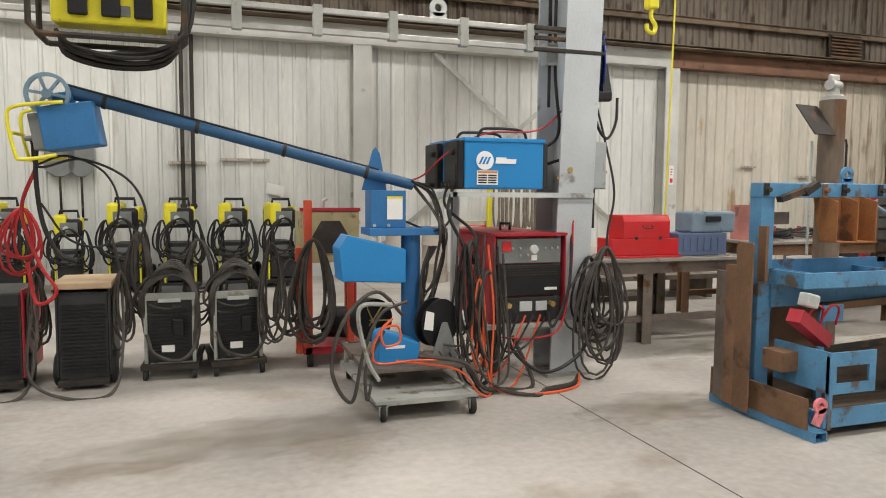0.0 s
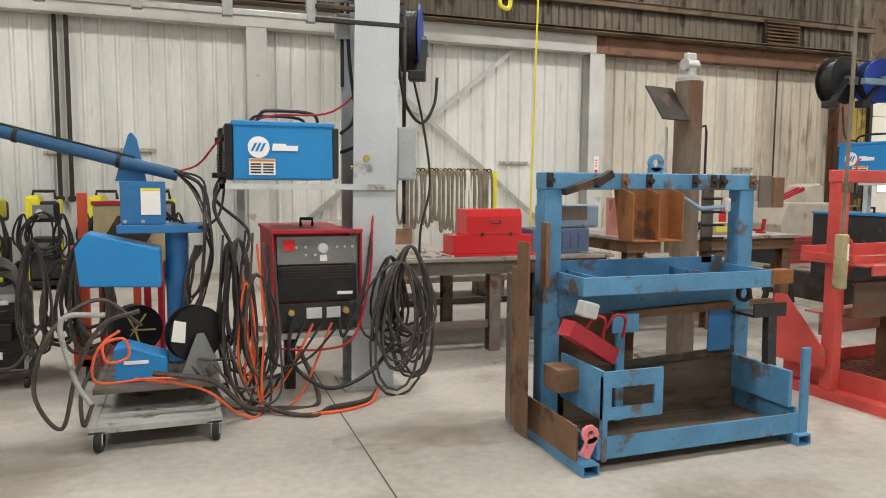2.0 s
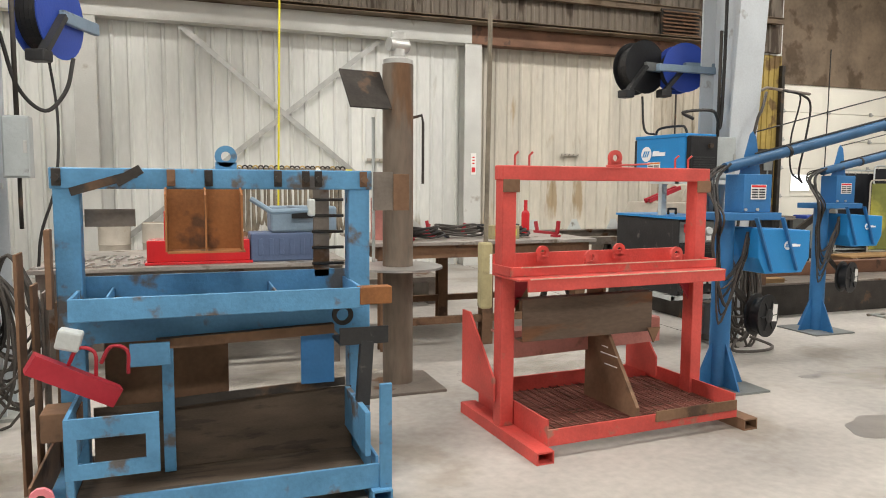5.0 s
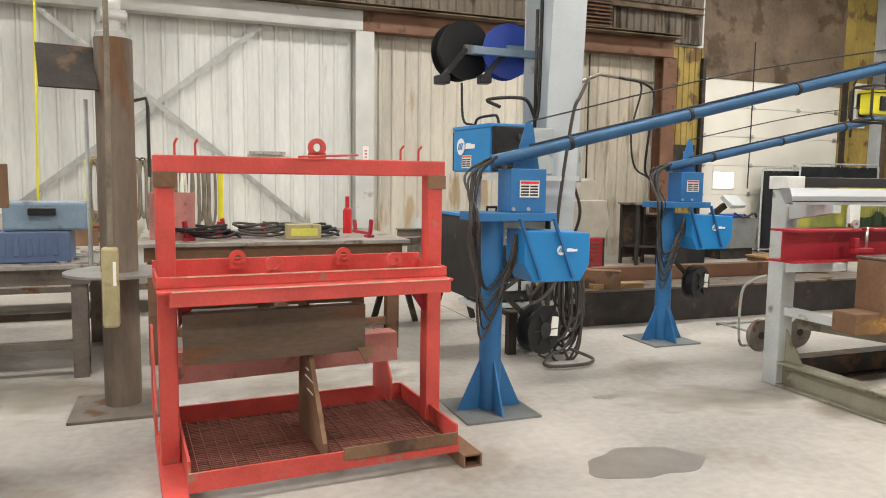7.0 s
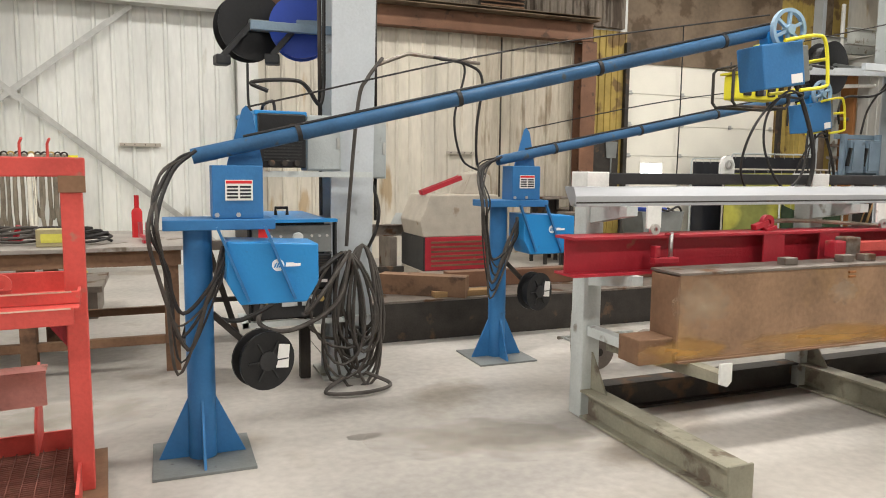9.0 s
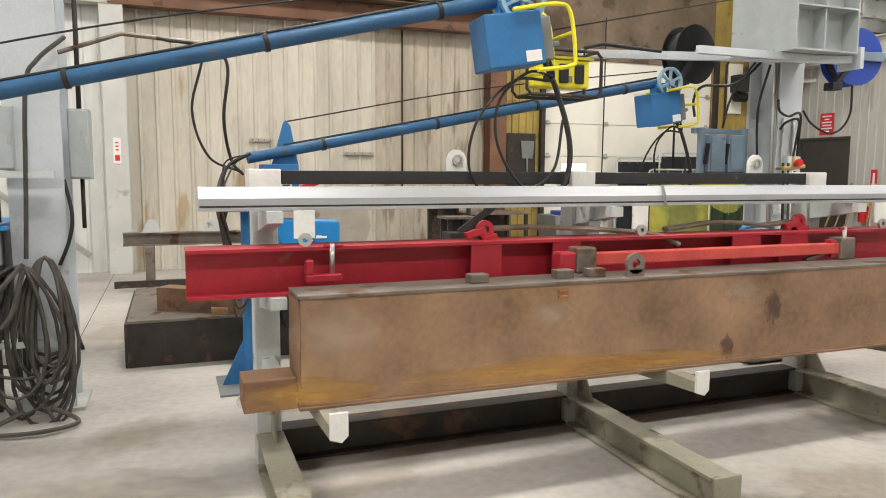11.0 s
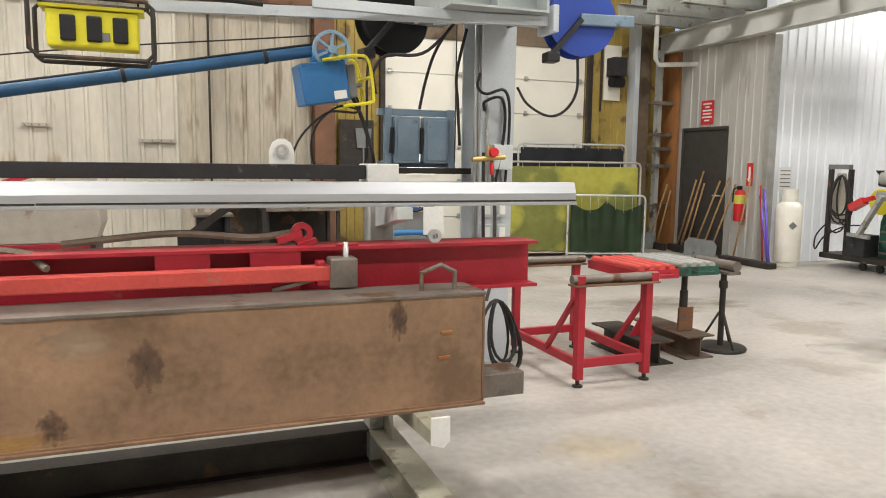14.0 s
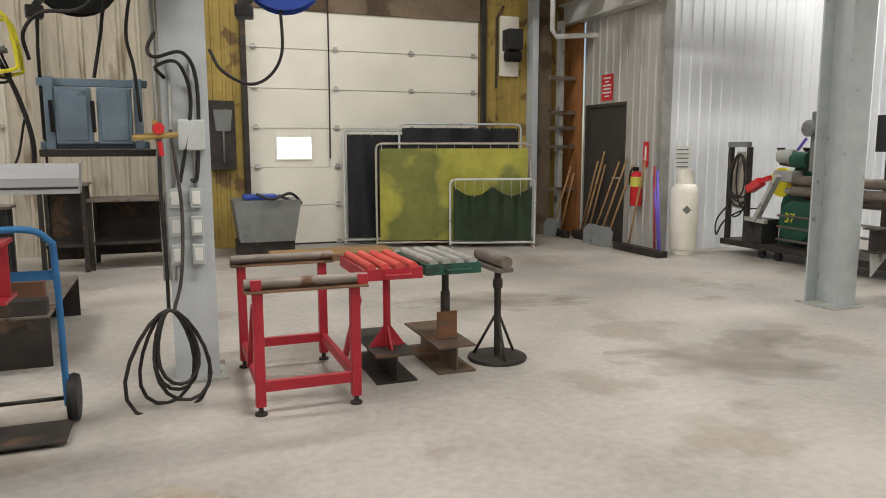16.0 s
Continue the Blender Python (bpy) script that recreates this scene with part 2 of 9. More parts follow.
    "ceiling": shader("ceiling", (0.22, 0.19, 0.155), 0.7, vary=0.15, scale=0.6),
    "grimy_panel": shader("grimy_panel", (0.17, 0.14, 0.11), 0.6, 0.15, vary=0.3, scale=1.2, fine=12, bump=0.05, spots=(0.08, 0.06, 0.045), spot_scale=1.6, spot_at=0.55, stretch=(2.5, 2.5, 0.6)),
    "stained_panel": shader("stained_panel", (0.42, 0.375, 0.3), 0.55, vary=0.3, scale=1.0, fine=10, bump=0.03, spots=(0.27, 0.22, 0.16), spot_scale=1.4, spot_at=0.57, stretch=(2.4, 2.4, 0.5), each=0.08),
    "boom_blue": shader("boom_blue", (0.03, 0.1, 0.21), 0.45, vary=0.2, scale=5, spots=(0.08, 0.09, 0.1), spot_scale=10, spot_at=0.64),
    "bench_top": shader("bench_top", (0.34, 0.31, 0.28), 0.5, 0.3, vary=0.25, scale=3, spots=(0.16, 0.13, 0.1), spot_scale=5, spot_at=0.6),
    "crane_orange": shader("crane_orange", (0.62, 0.27, 0.03), 0.5, vary=0.12, spots=(0.3, 0.13, 0.03), spot_scale=6, spot_at=0.64),
    "duct": shader("duct", (0.20, 0.165, 0.13), 0.5, 0.35, vary=0.2, scale=2.5, spots=(0.2, 0.15, 0.1), spot_scale=2.5, spot_at=0.6),
    "lamp_glow": shader("lamp_glow", (1.0, 0.97, 0.92), 0.5, vary=0.0, bump=0, glow=3.0),
    "daylight_pane": shader("daylight_pane", (0.9, 0.95, 1.0), 0.3, vary=0.0, bump=0, glow=1.6),
}


# ---- building blocks ----
def box(bm, x0, x1, y0, y1, z0, z1, bevel=0.0, m=None):
    v = [bm.verts.new((x, y, z)) for z in (z0, z1) for x, y in ((x0, y0), (x1, y0), (x1, y1), (x0, y1))]
    f = [bm.faces.new([v[i] for i in q]) for q in ((3, 2, 1, 0), (4, 5, 6, 7), (0, 1, 5, 4), (1, 2, 6, 5), (2, 3, 7, 6), (3, 0, 4, 7))]
    if bevel:
        e = list({e for q in f for e in q.edges})
        r = bmesh.ops.bevel(bm, geom=e, offset=bevel, segments=2, affect="EDGES", profile=0.5)
        v = list({w for q in r["faces"] for w in q.verts} | {w for w in v if w.is_valid})
    if m is not None:
        bmesh.ops.transform(bm, matrix=m, verts=v)
    return v


def frame_of(d):
    d = Vector(d).normalized()
    a = Vector((0, 0, 1)) if abs(d.z) < 0.9 else Vector((1, 0, 0))
    u = d.cross(a).normalized()
    return u, d.cross(u)


def tube(bm, pts, r, seg=8, closed=False, caps=True):
    """A round bar, pipe or cable along a line of points; r is a number or one radius a point."""
    pts = [Vector(p) for p in pts]
    n = len(pts)
    rings = []
    u = None
    for i, p in enumerate(pts):
        d = (pts[(i + 1) % n] - pts[i - 1]) if closed else (pts[min(i + 1, n - 1)] - pts[max(i - 1, 0)])
        if d.length < 1e-7:
            d = Vector((0, 0, 1))
        d.normalize()
        if u is None:
            u, w = frame_of(d)
        else:
            u = u - d * u.dot(d)
            u = u.normalized() if u.length > 1e-5 else frame_of(d)[0]
            w = d.cross(u)
        q = r if not hasattr(r, "__len__") else r[i]
        rings.append([bm.verts.new(p + (u * math.cos(a) + w * math.sin(a)) * q) for a in (2 * math.pi * k / seg for k in range(seg))])
    for i in range(n if closed else n - 1):
        a, b = rings[i], rings[(i + 1) % n]
        for k in range(seg):
            f = bm.faces.new((a[k], a[(k + 1) % seg], b[(k + 1) % seg], b[k]))
            f.smooth = True
    if caps and not closed:
        bm.faces.new(rings[0][::-1])
        bm.faces.new(rings[-1])
    return [v for q in rings for v in q]


def bar(bm, a, b, w, h, up=(0, 0, 1)):
    """A square bar from a to b, w across and h along up."""
    a, b = Vector(a), Vector(b)
    d = (b - a).normalized()
    u = Vector(up)
    u = u - d * u.dot(d)
    u = u.normalized() if u.length > 1e-5 else frame_of(d)[0]
    s = d.cross(u)
    v = [bm.verts.new(p + s * (i * w / 2) + u * (j * h / 2)) for p in (a, b) for i, j in ((-1, -1), (1, -1), (1, 1), (-1, 1))]
    for q in ((3, 2, 1, 0), (4, 5, 6, 7), (0, 1, 5, 4), (1, 2, 6, 5), (2, 3, 7, 6), (3, 0, 4, 7)):
        bm.faces.new([v[i] for i in q])
    return v


def plate(bm, outline, t, m):
    """A plate: an outline in its own xy plane, t thick (0 to t in z), laid by m."""
    a = [bm.verts.new(m @ Vector((x, y, 0))) for x, y in outline]
    b = [bm.verts.new(m @ Vector((x, y, t))) for x, y in outline]
    bm.faces.new(a[::-1])
    bm.faces.new(b)
    n = len(a)
    for i in range(n):
        bm.faces.new((a[i], a[(i + 1) % n], b[(i + 1) % n], b[i]))
    return a + b


def ring_plate(bm, ro, ri, t, m, seg=28):
    """A flat ring or wheel rim, t thick, about its own z axis."""
    c = []
    for z in (0, t):
        for r in (ri, ro):
            c.append([bm.verts.new(m @ Vector((r * math.cos(2 * math.pi * k / seg), r * math.sin(2 * math.pi * k / seg), z))) for k in range(seg)])
    li, lo, hi, ho = c
    for k in range(seg):
        j = (k + 1) % seg
        for q in ((li[k], li[j], lo[j], lo[k])[::-1], (hi[k], hi[j], ho[j], ho[k]), (lo[k], lo[j], ho[j], ho[k]), (li[k], li[j], hi[j], hi[k])[::-1]):
            bm.faces.new(q)


def lathe(bm, profile, m=None, seg=24):
    """A turned shape from (radius, height) pairs about z."""
    m = m or Matrix()
    rings = [[bm.verts.new(m @ Vector((r * math.cos(2 * math.pi * k / seg), r * math.sin(2 * math.pi * k / seg), z))) for k in range(seg)] for r, z in profile]
    for a, b in zip(rings, rings[1:]):
        for k in range(seg):
            f = bm.faces.new((a[k], a[(k + 1) % seg], b[(k + 1) % seg], b[k]))
            f.smooth = True
    bm.faces.new(rings[0][::-1])
    bm.faces.new(rings[-1])


def ibeam(bm, a, b, width, height, tf, tw, up=(0, 0, 1)):
    """A rolled I section from a to b; a and b lie on the axis."""
    a, b = Vector(a), Vector(b)
    d = (b - a).normalized()
    u = Vector(up)
    u = (u - d * u.dot(d)).normalized()
    s = d.cross(u)
    w, h = width / 2, height / 2
    pro = [(-w, -h), (w, -h), (w, -h + tf), (tw / 2, -h + tf), (tw / 2, h - tf), (w, h - tf), (w, h), (-w, h), (-w, h - tf), (-tw / 2, h - tf), (-tw / 2, -h + tf), (-w, -h + tf)]
    rings = [[bm.verts.new(p + s * x + u * y) for x, y in pro] for p in (a, b)]
    for k in range(12):
        bm.faces.new((rings[0][k], rings[0][(k + 1) % 12], rings[1][(k + 1) % 12], rings[1][k]))
    for r in rings:
        for q in ((0, 1, 2, 11), (3, 4, 9, 10), (5, 6, 7, 8)):
            bm.faces.new([r[i] for i in q])


def smooth_line(pts, per=8):
    """A smooth line through points (Catmull-Rom)."""
    p = [Vector(q) for q in pts]
    p = [p[0] * 2 - p[1]] + p + [p[-1] * 2 - p[-2]]
    out = []
    for i in range(1, len(p) - 2):
        a, b, c, d = p[i - 1:i + 3]
        for k in range(per):
            t = k / per
            out.append(0.5 * (2 * b + (c - a) * t + (2 * a - 5 * b + 4 * c - d) * t * t + (3 * b - 3 * c + d - a) * t ** 3))
    out.append(p[-2])
    return out


def cable(bm, pts, r=0.012, per=8, seg=6):
    tube(bm, smooth_line(pts, per), r, seg)


def coil(bm, centre, rx, rz, turns, r, seed=1, spread=0.03, yaw=0.0, lean=0.0):
    """A hank of cable hung in a loop: uneven turns in an upright plane."""
    rnd = random.Random(seed)
    pts = []
    steps = 18
    c, s = math.cos(yaw), math.sin(yaw)
    kx, kz, ky, dz, dx = 1, 1, 0, 0, 0
    for i in range(int(turns * steps) + 1):
        if i % steps == 0:
            nk = (rnd.uniform(0.4, 1.25), rnd.uniform(0.6, 1.1), rnd.uniform(-spread, spread), 0, rnd.uniform(-0.35, 0.35) * rx)
        f = 0.2
        kx, kz, ky, dz, dx = (o + (n_ - o) * f for o, n_ in zip((kx, kz, ky, dz, dx), nk))
        a = 2 * math.pi * i / steps
        low = 0.5 - 0.5 * math.cos(a)
        x, z, y = rx * kx * math.sin(a) * (0.6 + 0.6 * low) + dx * low, rz * (1 - 2 * kz * low) , ky * (0.3 + low) + lean * math.cos(a)
        pts.append((centre[0] + x * c - y * s, centre[1] + x * s + y * c, centre[2] + z))
    tube(bm, pts, r, 6)


def mesh_of(name, bm, material):
    me = bpy.data.meshes.new(name)
    bmesh.ops.recalc_face_normals(bm, faces=bm.faces)
    for e in bm.edges:
        if len(e.link_faces) == 2 and e.calc_face_angle(0) > 0.7:
            e.smooth = False
    bm.to_mesh(me)
    bm.free()
    me.materials.append(M[material] if isinstance(material, str) else material)
    return me


def part(name, bm, material, parent, label=""):
    ob = new(name, mesh_of(name, bm, material))
    ob.parent = parent
    if label:
        tagged(ob, label)
    return ob


def thing(name, place, label, category, group="", rz=0.0):
    ob = new(name)
    ob.matrix_world = pose(*place, 0, 0, rz)
    ob.empty_display_size = 0.1
    return tagged(ob, label, category, group)


def structure(name, bm, material, label="", category=""):
    return tagged(new(name, mesh_of(name, bm, material)), label, category, kind="structure")


def B():
    return bmesh.new()


def boxpart(name, parent, material, dims, bevel=0.004, label="", m=None):
    bm = B()
    box(bm, *dims, bevel, m)
    return part(name, bm, material, parent, label)


def tubepart(name, parent, material, pts, r, seg=10, label="", per=0):
    bm = B()
    tube(bm, smooth_line(pts, per) if per else pts, r, seg)
    return part(name, bm, material, parent, label)


def text_part(words, size, parent, material, m, name="lettering"):
    cu = bpy.data.curves.new(name, "FONT")
    cu.body, cu.size, cu.align_x, cu.align_y, cu.extrude = words, size, "CENTER", "CENTER", 0.001
    ob = new(name, cu)
    cu.materials.append(M[material])
    ob.parent = parent
    ob.matrix_local = m
    return ob


# ---- the hall ----
WALL_Y, END_X, ROOM_Y = 11.2, 20.75, 8.63
bm = B()
box(bm, -9, 30, -8, 12, -0.25, 0)
floor = structure("floor", bm, "concrete", "smooth grey-beige concrete slab with stains and saw-cut joints", "floor")
for dims in ((2.547, 2.554, -8, 11, 0.0, 0.0015), (8.5, 8.506, 5, 11, 0, 0.0015)):
    bm = B()
    box(bm, *dims)
    part("floor_joint", bm, "joint", floor, "dark saw-cut joint")


def panel_profile(width, ribs, depth, wide, narrow):
    """Offsets along the wall and out of it, for one ribbed sheet."""
    step = width / ribs
    pts = []
    for k in range(ribs):
        x = k * step
        pts += [(x, 0), (x + step - wide, 0), (x + step - wide + (wide - narrow) / 2, depth), (x + step - (wide - narrow) / 2, depth)]
    pts.append((width - 0.002, 0))
    return pts


def ribbed_mesh(name, width, height, ribs, depth, wide, narrow, material, along="x"):
    pro = panel_profile(width, ribs, depth, wide, narrow)
    verts, faces = [], []
    for x, d in pro:
        for z in (0, height):
            verts.append((x, -d, z) if along == "x" else (-d, -x, z))
    for i in range(len(pro) - 1):
        faces.append((2 * i, 2 * i + 2, 2 * i + 3, 2 * i + 1))
    me = bpy.data.meshes.new(name)
    me.from_pydata(verts, [], faces)
    me.materials.append(M[material])
    return me


def wall_with(name, x0, x1, y0, y1, z0, z1, material, label):
    bm = B()
    box(bm, x0, x1, y0, y1, z0, z1)
    return structure(name, bm, material, label, "wall")


wall_north = wall_with("wall_north", -9, 15.42, WALL_Y, WALL_Y + 0.25, 0, 7, "white_panel", "white ribbed sheet-metal wall, dirty near the floor")
wall_north_b = wall_with("wall_north_upper", 15.42, 19.12, WALL_Y, WALL_Y + 0.25, 3.46, 7, "brown_panel", "brown wall over the overhead door")
wall_north_c = wall_with("wall_north_end", 19.12, END_X + 0.2, WALL_Y, WALL_Y + 0.25, 0, 7, "yellow_panel", "stained yellow wall beside the overhead door")
wall_with("wall_west", -9.25, -9, -8, 12, 0, 7, "white_panel", "plain white wall closing the hall")
wall_with("wall_south", -9, 30, -8.25, -8, 0, 7, "white_panel", "plain white wall closing the hall")
wall_with("wall_far_east", 30, 30.25, -8, 12, 0, 7, "blue_white_panel", "plain white wall closing the hall")
wall_room = wall_with("wall_room_south", END_X, 30, ROOM_Y, ROOM_Y + 0.2, 0, 7, "blue_white_panel", "bluish white ribbed sheet-metal wall")
wall_end = new("wall_end")
tagged(wall_end, "grey ribbed sheet-metal wall with a dark door", "wall", kind="structure")
for dims in ((END_X, END_X + 0.2, ROOM_Y + 0.2, 9.48, 0, 3.45), (END_X, END_X + 0.2, 9.48, 10.58, 2.13, 3.45), (END_X, END_X + 0.2, 10.58, 10.66, 0, 3.45)):
    boxpart("wall_piece", wall_end, "grey_panel", dims, 0)
bm = B()
box(bm, -9, 30, -8, 12, 7, 7.2)
for k in range(14):
    box(bm, -9, 30, -7 + k * 1.4, -6.9 + k * 1.4, 6.75, 7)
structure("ceiling", bm, "ceiling", "brown metal roof deck on purlins", "ceiling")

for x0, x1, mat, h, own in ((-9, 2.6, "white_panel", 3.74, wall_north), (2.85, 8.45, "white_panel", 3.74, wall_north), (8.72, 12.4, "cream_panel", 3.74, wall_north), (12.4, 14.3, "stained_panel", 3.74, wall_north)):
    n_ = max(1, round((x1 - x0) / 0.92))
    w_ = (x1 - x0) / n_
    me = ribbed_mesh("wall_panel", w_, h, 4, 0.028, 0.07, 0.03, mat)
    for k in range(n_):
        o = new("wall_panel", me)
        o.parent = own
        o.location = (x0 + k * w_, WALL_Y - 0.004, 0)
me = ribbed_mesh("wall_panel", 0.92, 7, 5, 0.02, 0.045, 0.02, "blue_white_panel")
for k in range(9):
    o = new("wall_panel", me)
    o.parent = wall_room
    o.location = (END_X + 0.1 + k * 0.92, ROOM_Y - 0.004, 0)
me = ribbed_mesh("wall_panel", 0.84, 3.45, 5, 0.014, 0.04, 0.02, "grey_panel", "y")
o = new("wall_panel", me)
o.parent = wall_end
o.location = (END_X - 0.004, 9.47, 0)
me = ribbed_mesh("wall_panel", 1.1, 1.32, 6, 0.014, 0.04, 0.02, "grey_panel", "y")
o = new("wall_panel", me)
o.parent = wall_end
o.location = (END_X - 0.004, 10.58, 2.13)
bm = B()
box(bm, END_X - 0.03, END_X + 0.12, ROOM_Y - 0.035, ROOM_Y + 0.07, 0, 3.45, 0.004)
structure("trim", bm, "galv", "shiny metal corner trim", "trim")
me = ribbed_mesh("wall_panel", 0.82, 4.0, 6, 0.02, 0.05, 0.03, "yellow_panel")
for x in (14.6,):
    o = new("wall_panel", me)
    o.parent = wall_north
    o.location = (x, WALL_Y - 0.004, 0)
me = ribbed_mesh("wall_panel", 0.72, 7.0, 5, 0.02, 0.05, 0.03, "yellow_panel")
o = new("wall_panel", me)
o.parent = wall_north_c
o.location = (19.4, WALL_Y - 0.004, 0)

# added wall: closes the gap and stands in for the bright cream roof
wall_with("wall_end_upper", END_X + 0.5, END_X + 0.7, ROOM_Y + 0.2, 11.45, 0, 7, "cream_panel", "cream wall added behind the end wall in place of the cream roof")
bm = B()
ibeam(bm, (20.62, 11.15, 3.63), (20.62, 1.0, 3.63), 0.22, 0.34, 0.02, 0.012)
structure("roof_beam", bm, "grey_beam", "grey steel beam running along the top of the end wall", "beam")
for k in range(9):
    bm = B()
    ibeam(bm, (19.3, 10.6 - k * 0.8, 4.0), (22.9, 10.6 - k * 0.8, 4.0), 0.12, 0.3, 0.015, 0.01)
    structure("joist", bm, "rack_grey", "grey steel joist over the end wall", "joist")

# girts, wall columns and the brown runway beam
for x0, x1, mat, lab in ((-9, 8.56, "grey_beam", "white painted steel girt on the wall"), (8.565, 14.5, "brown_beam", "brown primed steel girt on the wall")):
    bm = B()
    ibeam(bm, (x0, 11.02, 3.87), (x1, 11.02, 3.87), 0.24, 0.30, 0.03, 0.02)
    box(bm, x0, x1, 10.9, 10.915, 3.735, 4.005)
    structure("wall_girt", bm, mat, lab, "beam")
for x, mat, lab in ((-3.2, "grey_beam", "white painted steel wall column"), (2.72, "grey_beam", "white painted steel wall column"), (8.6, "grey_beam", "white painted steel wall column"), (14.45, "brown_beam", "brown primed steel wall column")):
    bm = B()
    ibeam(bm, (x, 11.05, 0), (x, 11.05, 3.72), 0.30, 0.26, 0.018, 0.015, (0, 1, 0))
    structure("wall_column", bm, mat, lab, "column")
# cross bracing on the wall between two columns
for a, b in (((3.1, 11.1, 0.5), (7.9, 11.1, 4.4)), ((8.2, 11.08, 0.25), (2.95, 11.08, 4.55))):
    bm = B()
    d = Vector(b) - Vector(a)
    c = Vector(a) + d * ((3.7 - a[2]) / d.z)
    bar(bm, a, c, 0.012, 0.08)
    structure("brace", bm, "galv", "grey steel diagonal wall brace", "brace")
# above the girt: grimy ribbed sheets, a girt line and a louvre
wall_up = wall_with("wall_upper_lining", -9, 15.3, 11.1, 11.19, 4.03, 7, "grimy_panel", "grimy dark ribbed upper wall")
me = ribbed_mesh("wall_panel", 0.92, 2.95, 6, 0.03, 0.08, 0.035, "grimy_panel")
for k in range(26):
    o = new("wall_panel", me)
    o.parent = wall_up
    o.location = (-8.9 + k * 0.92, 11.096, 4.04)
for z in (4.62, 5.6):
    bm = B()
    ibeam(bm, (-9, 10.98, z), (15.2, 10.98, z), 0.1, 0.12, 0.012, 0.01)
    structure("upper_girt", bm, "brown_panel", "dark dusty girt on the upper wall", "beam")
bm = B()
ibeam(bm, (-9, 10.8, 4.06), (14.5, 10.8, 4.06), 0.3, 0.06, 0.012, 0.01)
structure("girt_cap", bm, "brown_panel", "dark dusty cap rail above the girt", "beam")
lv = thing("louvre_vent", (12.3, 10.86, 4.12), "rusty wall louvre high on the wall", "vent")
boxpart("frame", lv, "dark_steel", (0, 0.85, 0.06, 0.1, 0, 0.5), 0.004)
for k in range(7):
    bm = B()
    box(bm, 0.03, 0.82, -0.03, 0.03, -0.004, 0.004, 0, pose(0, 0.03, 0.05 + k * 0.066, 35))
    part("slat", bm, "rust", lv)

# hall columns: rigid frames, deeper towards the roof
def hall_column(x, y, w, depth, haunch, label, mat="grey_column"):
    ob = thing("steel_column", (x, y, 0), label, "column", "hall columns")
    ob["kind"] = "structure"
    yb, yf = depth / 2, -depth / 2
    bm = B()
    box(bm, -w / 2, w / 2, yb - 0.018, yb, 0, 6.9)
    part("flange", bm, mat, ob)
    bm = B()
    bar(bm, (0, yf + 0.009, 0), (0, yf + 0.009 - haunch, 6.9), 0.018, w, (1, 0, 0))
    part("flange", bm, mat, ob)
    bm = B()
    plate(bm, [(yf + 0.018, 0.02), (yb - 0.018, 0.02), (yb - 0.018, 6.9), (yf + 0.018 - haunch, 6.9)], 0.012, pose(-0.006, 0, 0, 90, 0, 90))
    part("web", bm, mat, ob)
    bm = B()
    box(bm, -w / 2 - 0.05, w / 2 + 0.05, -depth / 2 - 0.05, depth / 2 + 0.05, 0, 0.02)
    part("base_plate", bm, "rack_grey", ob)
    return ob


COL = [hall_column(2.86, 4.45, 0.29, 0.3, 0.42, "grey painted steel column carrying a welding station"),
       hall_column(8.56, 4.84, 0.29, 0.3, 0.42, "white-grey painted steel column hung with hoses"),
       hall_column(14.45, 5.05, 0.26, 0.32, 0.15, "grey painted steel column with outlets and hose hooks"),
       hall_column(20.0, 5.12, 0.27, 0.32, 0.0, "bare grey steel column in the open bay", "box_grey")]

# overhead door
od = new("door_1")
tagged(od, "cream sectional overhead door with two small windows", "overhead door", kind="structure")
for k in range(6):
    z0 = 0.02 + k * 0.578
    if k == 2:
        spans = ((15.45, 15.84), (16.36, 18.2), (18.72, 19.1))
        for x0, x1 in spans:
            boxpart("door_panel", od, "door_white", (x0, x1, 11.23, 11.27, z0, z0 + 0.57), 0.004)
        for x0, x1 in ((15.84, 16.36), (18.2, 18.72)):
            boxpart("door_panel", od, "door_white", (x0, x1, 11.23, 11.27, z0, z0 + 0.12), 0.0)
            boxpart("door_panel", od, "door_white", (x0, x1, 11.23, 11.27, z0 + 0.45, z0 + 0.57), 0.0)
            boxpart("window_pane", od, "daylight_pane", (x0, x1, 11.245, 11.255, z0 + 0.12, z0 + 0.45), 0, "daylit window pane")
            bm = B()
            for d in ((x0 - 0.02, x1 + 0.02, 11.215, 11.235, z0 + 0.1, z0 + 0.125), (x0 - 0.02, x1 + 0.02, 11.215, 11.235, z0 + 0.445, z0 + 0.47), (x0 - 0.02, x0 + 0.005, 11.215, 11.235, z0 + 0.126, z0 + 0.444), (x1 - 0.005, x1 + 0.02, 11.215, 11.235, z0 + 0.126, z0 + 0.444)):
                box(bm, *d)
            part("window_frame", bm, "door_white", od)
    else:
        boxpart("door_panel", od, "door_white", (15.45, 19.1, 11.23, 11.27, z0, z0 + 0.57), 0.006)
    for x in (15.55, 16.75, 17.95, 19.0):
        bm = B()
        box(bm, x - 0.03, x + 0.03, 11.20, 11.228, z0 - 0.03, z0 + 0.05, 0.004)
        tube(bm, [(x - 0.05, 11.2, z0), (x + 0.05, 11.2, z0)], 0.014)
        part("hinge", bm, "galv", od)
for x in (15.4, 19.15):
    boxpart("door_track", od, "dark_steel", (x - 0.04, x + 0.04, 11.1, 11.19, 0, 3.8), 0.004, "dark steel door track")
boxpart("bottom_seal", od, "rubber", (15.45, 19.1, 11.22, 11.28, 0, 0.02), 0)
bm = B()
box(bm, 15.3, 19.3, 11.6, 11.65, 0, 4)
